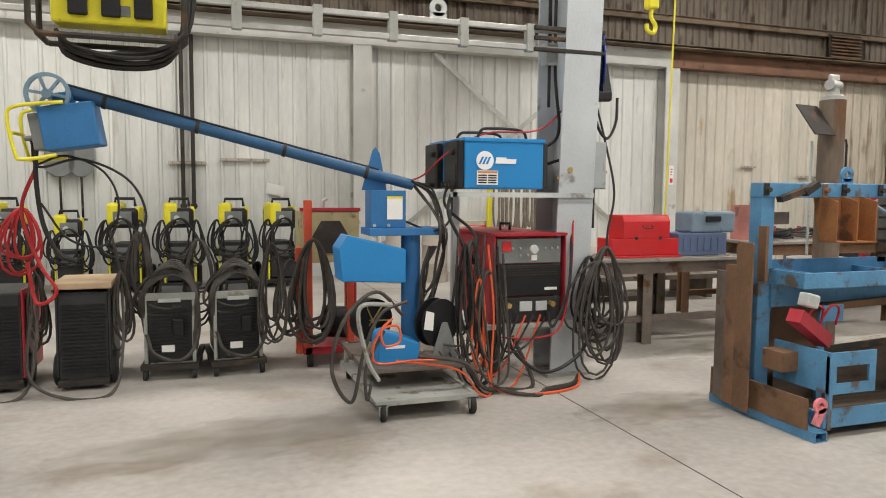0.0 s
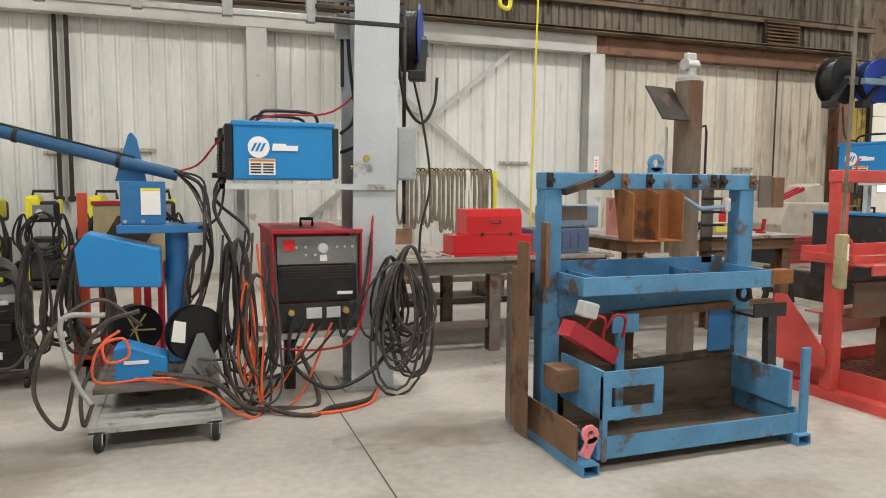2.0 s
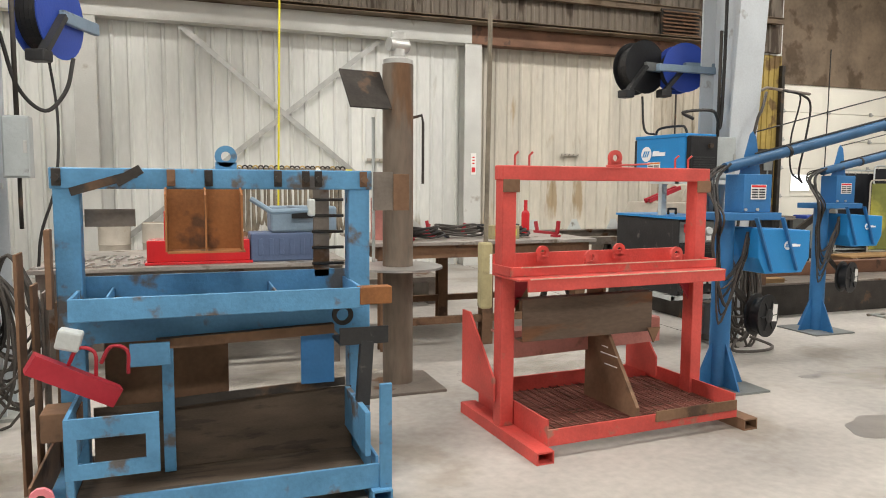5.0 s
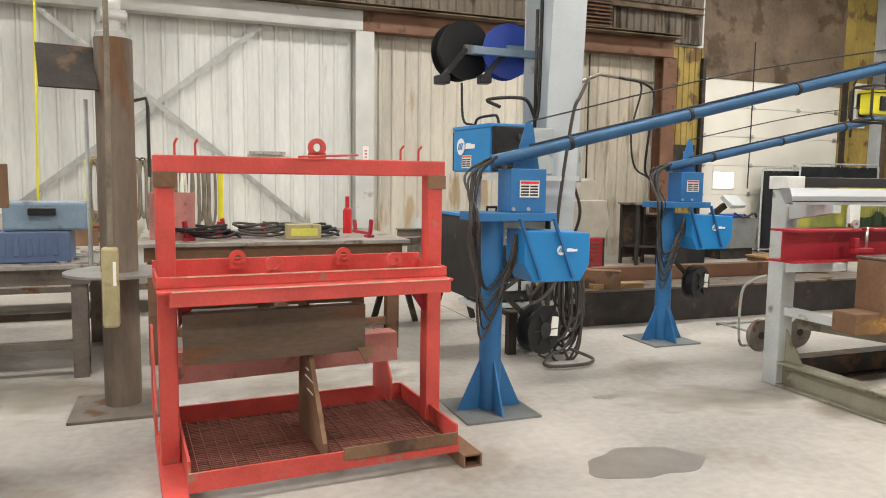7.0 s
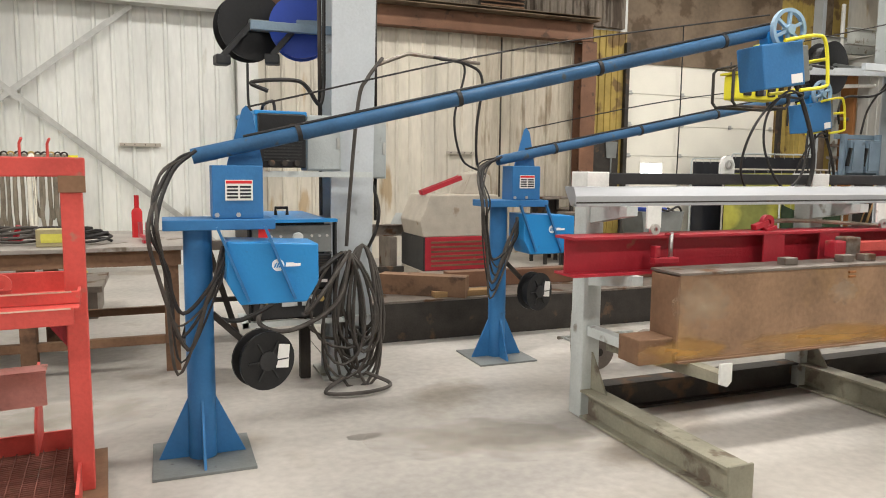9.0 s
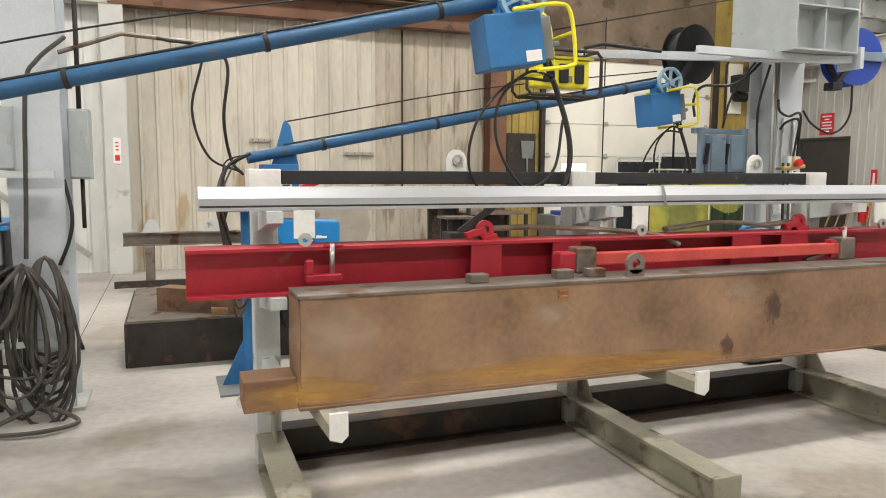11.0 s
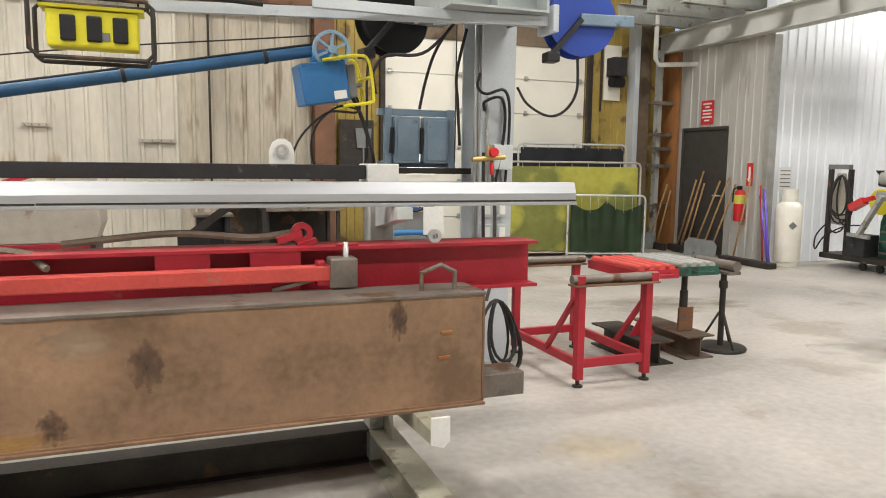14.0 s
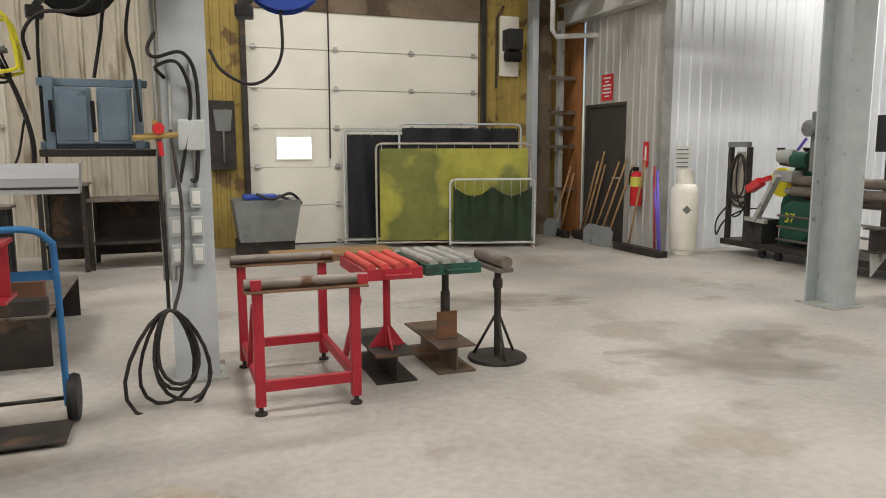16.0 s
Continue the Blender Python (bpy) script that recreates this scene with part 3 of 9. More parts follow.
structure("backdrop", bm, "door_white", "plain bright yard outside the door", "backdrop")

# man door in the end wall
dr = new("door_2")
tagged(dr, "dark brown closed steel door", "door", kind="structure")
boxpart("leaf", dr, "door_dark", (END_X + 0.01, END_X + 0.05, 9.52, 10.54, 0.01, 2.09), 0.004)
for d in ((END_X - 0.02, END_X + 0.06, 9.47, 9.52, 0, 2.14), (END_X - 0.02, END_X + 0.06, 10.54, 10.59, 0, 2.14), (END_X - 0.02, END_X + 0.06, 9.52, 10.54, 2.09, 2.14)):
    boxpart("door_frame", dr, "door_dark", d, 0.004)
bm = B()
tube(bm, [(END_X - 0.05, 9.6, 1.0), (END_X + 0.01, 9.6, 1.0)], 0.015)
tube(bm, [(END_X - 0.05, 9.6, 1.0), (END_X - 0.05, 9.72, 1.0)], 0.012)
part("door_handle", bm, "bright_steel", dr)

# high-bay lamps
def high_bay(x, y):
    ob = thing("ceiling_light", (x, y, 6.2), "white high-bay strip light hung under the roof", "ceiling light", "high-bay lights")
    boxpart("housing", ob, "white_paint", (-1.25, 1.25, -0.32, 0.32, 0.02, 0.1), 0.01)
    boxpart("diffuser", ob, "lamp_glow", (-1.2, 1.2, -0.27, 0.27, -0.005, 0.018), 0)
    for sx in (-1, 1):
        tubepart("hanger", ob, "dark_steel", [(sx * 0.9, 0, 0.1), (sx * 0.9, 0, 0.8)], 0.008, 6)
    lt = new("lamp_light", bpy.data.lights.new("lamp_light", "AREA"))
    lt.data.shape, lt.data.size, lt.data.size_y = "RECTANGLE", 2.4, 0.54
    lt.data.energy, lt.data.color = LAMP_POWER, LAMP_COLOR
    lt.location = (x, y, 6.18)


for x in (-3, 3.5, 10, 16.5, 23):
    for y in (-3.2, 2.2, 7.6):
        high_bay(x, y)


# ---- fabrication racks ----
def lug(bm, x, y, z, r=0.045, t=0.018, along="x"):
    """A lifting lug: a flat eye standing on its foot."""
    m = pose(x, y, z + r * 1.2, 90, 0, 0 if along == "x" else 90)
    ring_plate(bm, r, r * 0.45, t, m, 18)
    b = r * 0.95
    v = box(bm, -b, b, 0, t, -r * 1.2, -r * 0.55)
    bmesh.ops.transform(bm, matrix=pose(x, y, z + r * 1.2, 0, 0, 0 if along == "x" else 90) @ pose(0, -t, 0), verts=v)


def blue_rack():
    r = thing("fabrication_rack", (3.45, 2.52, 0), "scuffed blue steel fabrication rack with trays and rusty offcuts", "rack")
    for x in (0.0, 1.32):
        bm = B()
        for d in ((x, x + 0.09, 0.0, 0.88, 0.0, 0.008), (x, x + 0.09, 0, 0.88, 0.052, 0.06), (x, x + 0.008, 0, 0.88, 0.008, 0.052), (x + 0.082, x + 0.09, 0, 0.88, 0.008, 0.052)):
            box(bm, *d)
        part("runner", bm, "rack_blue", r, "blue tube runner with open end")
    for x in (0.04, 1.33):
        boxpart("upright", r, "rack_blue", (x, x + 0.105, 0.52, 0.62, 0.06, 1.46), 0.006)
    boxpart("top_beam", r, "rack_blue", (0.03, 1.445, 0.51, 0.61, 1.372, 1.464), 0.006)
    bm = B()
    lug(bm, 0.76, 0.57, 1.464, 0.05)
    part("lifting_eye", bm, "rack_blue", r)
    for x, mat in ((0.06, "dark_steel"), (0.52, "rust"), (0.68, "dark_steel"), (0.99, "dark_steel"), (1.12, "dark_steel"), (1.18, "dark_steel"), (1.4, "rust")):
        bm = B()
        tube(bm, [(x, 0.47, 1.42), (x, 0.52, 1.42)], 0.016)
        box(bm, x - 0.018, x + 0.018, 0.495, 0.508, 1.385, 1.46, 0.003)
        part("bracket", bm, mat, r, "small dark steel bracket")
    bm = B()
    bar(bm, (0.12, 0.46, 1.36), (0.38, 0.46, 1.44), 0.05, 0.035)
    bar(bm, (0.3, 0.45, 1.40), (0.4, 0.45, 1.46), 0.05, 0.04)
    part("scrap_bar", bm, "dark_steel", r, "dark steel bar lying across the corner")
    # tray
    for nm, d in (("tray_front", (0.12, 1.34, 0.24, 0.254, 0.835, 0.93)), ("tray_end", (0.12, 0.135, 0.255, 0.659, 0.846, 0.93)), ("tray_end", (1.325, 1.34, 0.255, 0.659, 0.846, 0.93)),
                  ("tray_back", (0.12, 1.34, 0.66, 0.675, 0.835, 0.97)), ("tray_floor", (0.12, 1.34, 0.255, 0.659, 0.835, 0.845)), ("divider", (0.25, 0.26, 0.255, 0.659, 0.846, 0.92)), ("divider", (0.95, 0.96, 0.255, 0.659, 0.846, 0.92))):
        boxpart(nm, r, "rack_blue", d, 0.003)
    boxpart("end_block", r, "rust_orange", (1.32, 1.47, 0.23, 0.3, 0.85, 0.93), 0.004, "rusty steel block on the tray end")
    bm = B()
    box(bm, 0.13, 1.34, 0.5, 0.52, 0.69, 0.834)
    plate(bm, [(0, 0), (0.16, 0), (0, -0.2)], 0.012, pose(0.145, 0.55, 0.834, 90))
    plate(bm, [(0, 0), (-0.2, 0), (0, -0.24)], 0.012, pose(1.33, 0.55, 0.834, 90))
    part("apron", bm, "rack_blue", r)
    # rusty three-pocket box under the top beam
    bm = B()
    for x in (0.5, 0.665, 0.82):
        plate(bm, [(0, 0), (0.13, 0), (0.13, 0.25), (0.02, 0.28), (-0.06, 0.28)], 0.008, pose(x, 0.505, 1.1, 90, 0, -90) @ pose(0, 0, 0))
    box(bm, 0.5, 0.828, 0.37, 0.51, 1.092, 1.1)
    box(bm, 0.5, 0.828, 0.5, 0.508, 1.1, 1.372)
    part("pocket_box", bm, "rust_orange", r, "rusty orange welded three-pocket box")
    # lower tray
    for d in ((0.1, 1.36, 0.04, 0.055, 0.06, 0.17), (0.1, 0.115, 0.056, 0.78, 0.06, 0.15), (1.345, 1.36, 0.056, 0.78, 0.06, 0.2)):
        boxpart("lower_lip", r, "rack_blue", d, 0.003)
    for k in range(4):
        boxpart("floor_board", r, "plywood", (0.116, 1.344, 0.058 + k * 0.18, 0.235 + k * 0.18, 0.062, 0.082 + 0.003 * (k % 2)), 0.002, "oily dark plywood board")
    boxpart("back_lip", r, "plywood", (0.17, 1.335, 0.5, 0.51, 0.086, 0.4), 0.003, "dark brown plate at the back of the tray")
    boxpart("front_post", r, "rack_blue", (1.36, 1.415, 0.03, 0.05, 0.05, 0.53), 0.004)
    boxpart("front_post", r, "rack_blue", (0.12, 0.15, 0.03, 0.06, 0.05, 0.48), 0.004)
    bm = B()
    for d in ((0.12, 0.46, 0.025, 0.04, 0.42, 0.5), (0.12, 0.46, 0.025, 0.04, 0.26, 0.32), (0.12, 0.165, 0.025, 0.04, 0.32, 0.42), (0.41, 0.46, 0.025, 0.04, 0.32, 0.42)):
        box(bm, *d)
    box(bm, 0.12, 0.135, 0.04, 0.45, 0.26, 0.5)
    part("guard", bm, "rack_blue", r, "blue plate guard with a rectangular window")
    boxpart("strap_plate", r, "rust", (0.0, 0.14, 0.26, 0.42, 0.34, 0.46), 0.004, "bent rusty strap")
    bm = B()
    bar(bm, (0.46, 0.47, 0.4), (1.3, 0.49, 0.43), 0.012, 0.04)
    part("rail", bm, "dark_steel", r, "dark flat bar across the lower tray")
    bm = B()
    bar(bm, (0.44, 0.45, 0.70), (1.24, 0.47, 0.72), 0.05, 0.012)
    bar(bm, (0.44, 0.425, 0.685), (1.24, 0.445, 0.705), 0.01, 0.045)
    part("shelf_angle", bm, "rust", r, "rusty angle iron resting across the shelf")
    boxpart("shelf_leg", r, "rack_blue", (0.46, 0.51, 0.44, 0.46, 0.09, 0.69), 0.003)
    boxpart("shelf_leg", r, "blue_paint", (1.08, 1.24, 0.45, 0.462, 0.44, 0.7), 0.003, "dark blue plate under the shelf")
    boxpart("shelf_leg", r, "rack_blue", (0.34, 0.5, 0.3, 0.315, 0.62, 0.72), 0.003, "worn blue bracket plate")
    boxpart("side_board", r, "rust", (-0.012, -0.001, 0.05, 0.86, 0.06, 0.24), 0.002, "rusty plate along the base")
    boxpart("side_end", r, "rack_blue", (1.3, 1.325, 0.06, 0.5, 0.2, 0.4), 0.003)
    bm = B()
    ring_plate(bm, 0.05, 0.03, 0.02, pose(1.27, 0.4, 0.78, 90), 20)
    part("ring", bm, "dark_steel", r)
    bm = B()
    box(bm, 1.23, 1.46, 0.26, 0.44, 0.66, 0.675)
    box(bm, 1.23, 1.46, 0.26, 0.27, 0.675, 0.74)
    bar(bm, (1.36, 0.28, 0.67), (1.33, 0.24, 0.38), 0.06, 0.045, (0, 1, 0))
    part("steel_bracket", bm, "machine_dark", r, "dark grey T-shaped steel bracket")
    for x, y, w, z0, z1, mat in ((-0.10, 0.42, 0.085, 0.06, 1.1, "rust"), (-0.07, 0.56, 0.07, 0.06, 0.95, "rust"), (-0.05, 0.68, 0.06, 0.06, 0.9, "mill_steel"), (0.0, 0.7, 0.035, 0.07, 0.85, "rust")):
        boxpart("steel_offcut", r, mat, (x, x + 0.012, y, y + w + 0.05, z0, z1), 0.002, "rusty flat bar standing at the side")
    boxpart("steel_offcut", r, "rust", (0.012, 0.036, 0.44, 0.505, 0.86, 1.2), 0.003, "rusty channel hung on the upright")
    boxpart("back_plate", r, "rust", (0.2, 0.76, 0.72, 0.732, 0.083, 0.8), 0.002, "dark rusty steel plate leaning at the back")
    boxpart("ladder_side", r, "mill_steel", (1.18, 1.26, 0.66, 0.68, 0.93, 1.38), 0.003)
    for z in (1.0, 1.08, 1.16, 1.24, 1.32):
        tubepart("peg", r, "dark_steel", [(1.17, 0.65, z), (1.33, 0.65, z)], 0.008, 8)
    boxpart("hung_plate", r, "mill_steel", (1.45, 1.55, 0.5, 0.51, 1.27, 1.46), 0.002, "dark steel flap plate")
    boxpart("hung_plate", r, "rust", (1.55, 1.63, 0.49, 0.5, 1.27, 1.45), 0.002)
    tubepart("grip_bar", r, "blue_grey", [(0.86, 0.44, 1.33), (0.95, 0.4, 1.27), (1.12, 0.4, 1.28)], 0.013, 8)
    boxpart("grip_end", r, "light_grey", (1.11, 1.145, 0.38, 0.42, 1.25, 1.33), 0.01)
    boxpart("hung_plate", r, "mill_steel", (0.15, 0.36, 0.62, 0.63, 1.2, 1.28), 0.002)


blue_rack()


def red_clamp_block():
    c = thing("lifting_clamp", (3.52, 2.71, 0.5), "scratched red lifting clamp with rod handles leaning on a rack", "clamp")
    bm = B()
    bar(bm, (-0.08, -0.02, 0.2), (0.22, 0.05, 0.02), 0.09, 0.08)
    part("body", bm, "red_paint", c)
    bm = B()
    box(bm, -0.06, 0.03, -0.02, 0.06, 0.24, 0.32, 0.01, pose(0, 0, 0, 0, 15, 0))
    part("jaw", bm, "light_grey", c, "bare grey steel jaw")
    for x in (0.05, 0.17):
        tubepart("handle", c, "red_paint", [(x, 0.02, 0.17), (x + 0.04, 0.0, 0.24), (x + 0.1, 0.0, 0.22), (x + 0.1, 0.02, 0.12)], 0.008, 6, per=4)
    p = thing("steel_gear_plate", (3.49, 2.57, 0.1), "pink painted steel plate with a round hole", "steel plate")
    bm = B()
    ring_plate(bm, 0.045, 0.02, 0.02, pose(0.0, -0.03, 0.11, 90), 10)
    bar(bm, (0.02, -0.04, 0.1), (-0.03, -0.04, 0.0), 0.05, 0.02, (0, 1, 0))
    part("plate", bm, "pink", p)


red_clamp_block()


def red_rack():
    r = thing("fabrication_rack", (5.65, 2.68, 0), "bright red steel fabrication rack with grating floor and rusty plates", "rack", rz=3.5)
    for x in (0.0, 1.37):
        bm = B()
        for d in ((x, x + 0.1, 0.0, 0.92, 0.0, 0.008), (x, x + 0.1, 0, 0.92, 0.057, 0.065), (x, x + 0.008, 0, 0.92, 0.008, 0.057), (x + 0.092, x + 0.1, 0, 0.92, 0.008, 0.057)):
            box(bm, *d)
        part("runner", bm, "red_bright" if x == 0 else "rust", r, "tube runner with open end")
    for x in (0.01, 1.34):
        boxpart("upright", r, "red_bright", (x, x + 0.083, 0.42, 0.51, 0.065, 1.5), 0.006)
    boxpart("top_beam", r, "red_bright", (0.005, 1.435, 0.415, 0.515, 1.425, 1.505), 0.006)
    for x in (0.0, 1.33):
        boxpart("weld_patch", r, "rust", (x + 0.005, x + 0.107, 0.408, 0.414, 1.36, 1.43), 0.002, "burnt weld patch")
    bm = B()
    lug(bm, 0.76, 0.47, 1.505, 0.045)
    part("lifting_eye", bm, "red_bright", r)
    for x in (0.1, 0.19, 1.2, 1.3):
        tubepart("hook", r, "red_bright", [(x, 0.46, 1.5), (x, 0.46, 1.56), (x + 0.01, 0.44, 1.58)], 0.006, 6)
    tubepart("rod", r, "red_bright", [(0.65, 0.39, 1.51), (0.95, 0.39, 1.525)], 0.006, 6)
    for nm, d in (("tray_front", (0.05, 1.38, 0.2, 0.215, 0.845, 0.915)), ("tray_step", (0.0, 1.4, 0.3, 0.315, 0.915, 0.965)), ("tray_end", (0.0, 0.012, 0.315, 0.68, 0.914, 0.965)),
                  ("tray_end", (1.39, 1.402, 0.315, 0.68, 0.914, 0.965)), ("tray_back", (0.0, 1.4, 0.68, 0.695, 0.9, 1.0)), ("tray_floor", (0.0, 1.4, 0.216, 0.679, 0.9, 0.912))):
        boxpart(nm, r, "red_bright", d, 0.003)
    for y, z in ((0.199, 0.909), (0.299, 0.96)):
        boxpart("worn_edge", r, "worn_edge", (0.06, 1.37, y - 0.0015, y + 0.001, z, z + 0.006), 0, "paint rubbed off along the edge")
    for x, y in ((0.4, 0.66), (0.52, 0.34), (0.95, 0.66), (1.12, 0.34)):
        bm = B()
        lug(bm, x, y, 0.95, 0.042)
        part("lug", bm, "red_bright", r)
    bm = B()
    plate(bm, [(0, 0), (-0.14, 0), (0, -0.2)], 0.012, pose(1.34, 0.47, 0.9, 90))
    part("gusset", bm, "red_paint", r)
    bm = B()
    plate(bm, [(0, 0), (0.14, 0), (0, -0.2)], 0.012, pose(0.1, 0.47, 0.9, 90))
    part("gusset", bm, "red_paint", r)
    # base frame and grating
    bm = B()
    box(bm, 0.1, 1.37, 0.06, 0.075, 0.065, 0.15)
    box(bm, 0.1, 0.112, 0.075, 0.86, 0.065, 0.2)
    box(bm, 1.36, 1.372, 0.075, 0.86, 0.065, 0.2)
    box(bm, 0.1, 1.37, 0.86, 0.875, 0.065, 0.2)
    part("base_frame", bm, "red_bright", r)
    boxpart("front_angle", r, "rust", (0.78, 1.36, 0.05, 0.06, 0.11, 0.17), 0.002, "rusty angle on the front lip")
    for k in range(34):
        y = 0.09 + k * 0.0225
        boxpart("grating_bar", r, "rust_red", (0.113, 1.358, y, y + 0.005, 0.085, 0.115), 0)
    for k in range(22):
        x = 0.15 + k * 0.055
        tubepart("cross_rod", r, "rust_red", [(x, 0.08, 0.117), (x, 0.85, 0.117)], 0.003, 5)
    # rusty plates carried in the rack
    bm = B()
    plate(bm, [(0, 0), (0.08, 0), (0.08, 0.01), (0.01, 0.01), (0.01, 0.225), (0.08, 0.225), (0.08, 0.235), (0, 0.235)], 0.87, pose(0.11, 0.36, 0.545, 90, 0, 90))
    part("channel", bm, "dark_rust", r, "dark mill-scale steel channel")
    bm = B()
    plate(bm, [(0.0, 0.0), (0.5, 0.0), (0.5, 0.06), (0.16, 0.5), (0.16, 0.78), (0.0, 0.78)], 0.022, pose(0.72, 0.62, 0.118, 90, 0, -90))
    part("web_plate", bm, "rust", r, "rusty cut plate with chalk marks")
    for k, (dy, dz, ln) in enumerate(((0.16, 0.30, 0.16), (0.2, 0.24, 0.12), (0.17, 0.34, 0.06))):
        boxpart("chalk_mark", r, "paper", (0.6945, 0.6975, 0.62 - dy - ln, 0.62 - dy, 0.118 + dz, 0.124 + dz), 0)
    bm = B()
    plate(bm, [(0, 0), (0.09, 0), (0.045, -0.09)], 0.012, pose(0.93, 0.34, 0.57, 90))
    part("spike_plate", bm, "rust", r)
    bm = B()
    bar(bm, (0.1, 0.6, 0.47), (1.24, 0.6, 0.49), 0.012, 0.15)
    bar(bm, (0.1, 0.66, 0.545), (1.24, 0.66, 0.565), 0.12, 0.012)
    part("angle", bm, "salmon", r, "faded pinkish-red angle iron")
    bm = B()
    plate(bm, [(0, 0), (0.42, 0), (0.42, 0.12), (0.1, 0.45), (0, 0.45)], 0.012, pose(0.0, 0.88, 0.2, 90, 0, -90))
    part("side_plate", bm, "red_bright", r)
    bm = B()
    plate(bm, [(0, 0), (0.3, 0), (0.3, 0.12), (0.1, 0.35), (0, 0.35)], 0.012, pose(1.2, 0.86, 0.2, 90, 0, -90))
    part("side_plate", bm, "red_bright", r)


red_rack()


def chain_tag():
    c = thing("crane_pendant", (5.47, 2.92, 0.75), "yellow and grey crane pendant hung on a long rope", "crane pendant")
    boxpart("control_box", c, "tan", (-0.045, 0.02, -0.03, 0.03, 0.02, 0.36), 0.012)
    boxpart("label_strip", c, "paper", (0.0, 0.012, -0.034, -0.03, 0.2, 0.3), 0)
    tubepart("rope", c, "strap", [(-0.01, 0, 0.36), (0.0, 0, 1.2), (0.0, 0.0, 2.2), (0, 0, 6.1)], 0.012, 6)


chain_tag()


# ---- pipe post ----
def pipe_post():
    p = thing("pipe_stand", (5.4, 4.33, 0), "tall rusty pipe post with a round plate and a ball head", "pipe stand")
    boxpart("base_plate", p, "mill_steel", (-0.28, 0.26, -0.3, 0.22, 0, 0.02), 0.003)
    tubepart("pipe", p, "pipe_scale", [(0, 0, 0.02), (0, 0, 2.2)], 0.105, 28)
    bm = B()
    lathe(bm, [(0.115, 0.82), (0.31, 0.82), (0.31, 0.835), (0.115, 0.835)], None, 36)
    part("round_shelf", bm, "bright_steel", p, "bright round steel plate")
    bm = B()
    lathe(bm, [(0.1, 2.2), (0.1, 2.23), (0.05, 2.25), (0.05, 2.3)])
    tube(bm, [(-0.07, -0.02, 2.33), (0.07, 0.02, 2.33)], 0.045, 14)
    box(bm, -0.05, 0.05, -0.02, 0.02, 2.36, 2.42, 0.012)
    part("ball_head", bm, "galv", p, "grey clevis head")
    bm = B()
    box(bm, -0.15, 0.15, -0.006, 0.006, -0.16, 0.16, 0.003, pose(-0.24, -0.06, 2.02, -35, 0, 12))
    part("steel_flag", bm, "dark_steel", p, "tilted dark rusty plate at the top")
    tubepart("hook_rod", p, "dark_steel", [(0.1, 0, 1.85), (0.17, 0, 1.87), (0.18, 0, 1.82), (0.18, 0, 1.4)], 0.01, 8)
    tubepart("side_rod", p, "light_grey", [(-0.16, 0.05, 0.86), (-0.16, 0.05, 1.85)], 0.012, 8)


pipe_post()


# ---- work benches ----
def bench(name, x0, x1, y0, y1, top, label, leg_mat="mill_steel"):
    b = thing(name, (x0, y0, 0), label, "workbench", "steel workbenches")
    w, d = x1 - x0, y1 - y0
    boxpart("top", b, "bench_top", (0, w, 0, d, top - 0.03, top), 0.004, "worn steel plate top")
    bm = B()
    for d_ in ((0.05, w - 0.05, 0.05, 0.06, top - 0.14, top - 0.031), (0.05, w - 0.05, d - 0.06, d - 0.05, top - 0.14, top - 0.031), (0.05, 0.06, 0.06, d - 0.06, top - 0.14, top - 0.031), (w - 0.06, w - 0.05, 0.06, d - 0.06, top - 0.14, top - 0.031)):
        box(bm, *d_)
    part("apron", bm, leg_mat, b)
    for x in (0.12, w / 2, w - 0.12):
        for y in (0.12, d - 0.12):
            bm = B()
            ibeam(bm, (x, y, 0), (x, y, top - 0.14), 0.1, 0.1, 0.01, 0.008, (0, 1, 0))
            part("leg", bm, leg_mat, b)
    for y in (0.12, d - 0.12):
        boxpart("stretcher", b, leg_mat, (0.17, w - 0.17, y - 0.03, y + 0.03, 0.2, 0.26), 0.003)
    return b


bench("workbench", 3.0, 5.21, 5.0, 6.4, 0.80, "heavy dark steel workbench covered with wrenches")
bench("workbench", 5.45, 7.52, 5.2, 6.6, 0.915, "heavy dark steel workbench with hoses and tools", "rust")
shelf = thing("steel_shelf", (3.6, 7.3, 0), "low dark steel material shelf behind the bench", "shelf")
boxpart("lower_board", shelf, "mill_steel", (0, 3.2, 0, 1.0, 0.27, 0.33), 0.003)
for x in (0.1, 1.6, 3.1):
    boxpart("leg", shelf, "mill_steel", (x - 0.05, x + 0.05, 0.1, 0.9, 0, 0.27), 0.003)


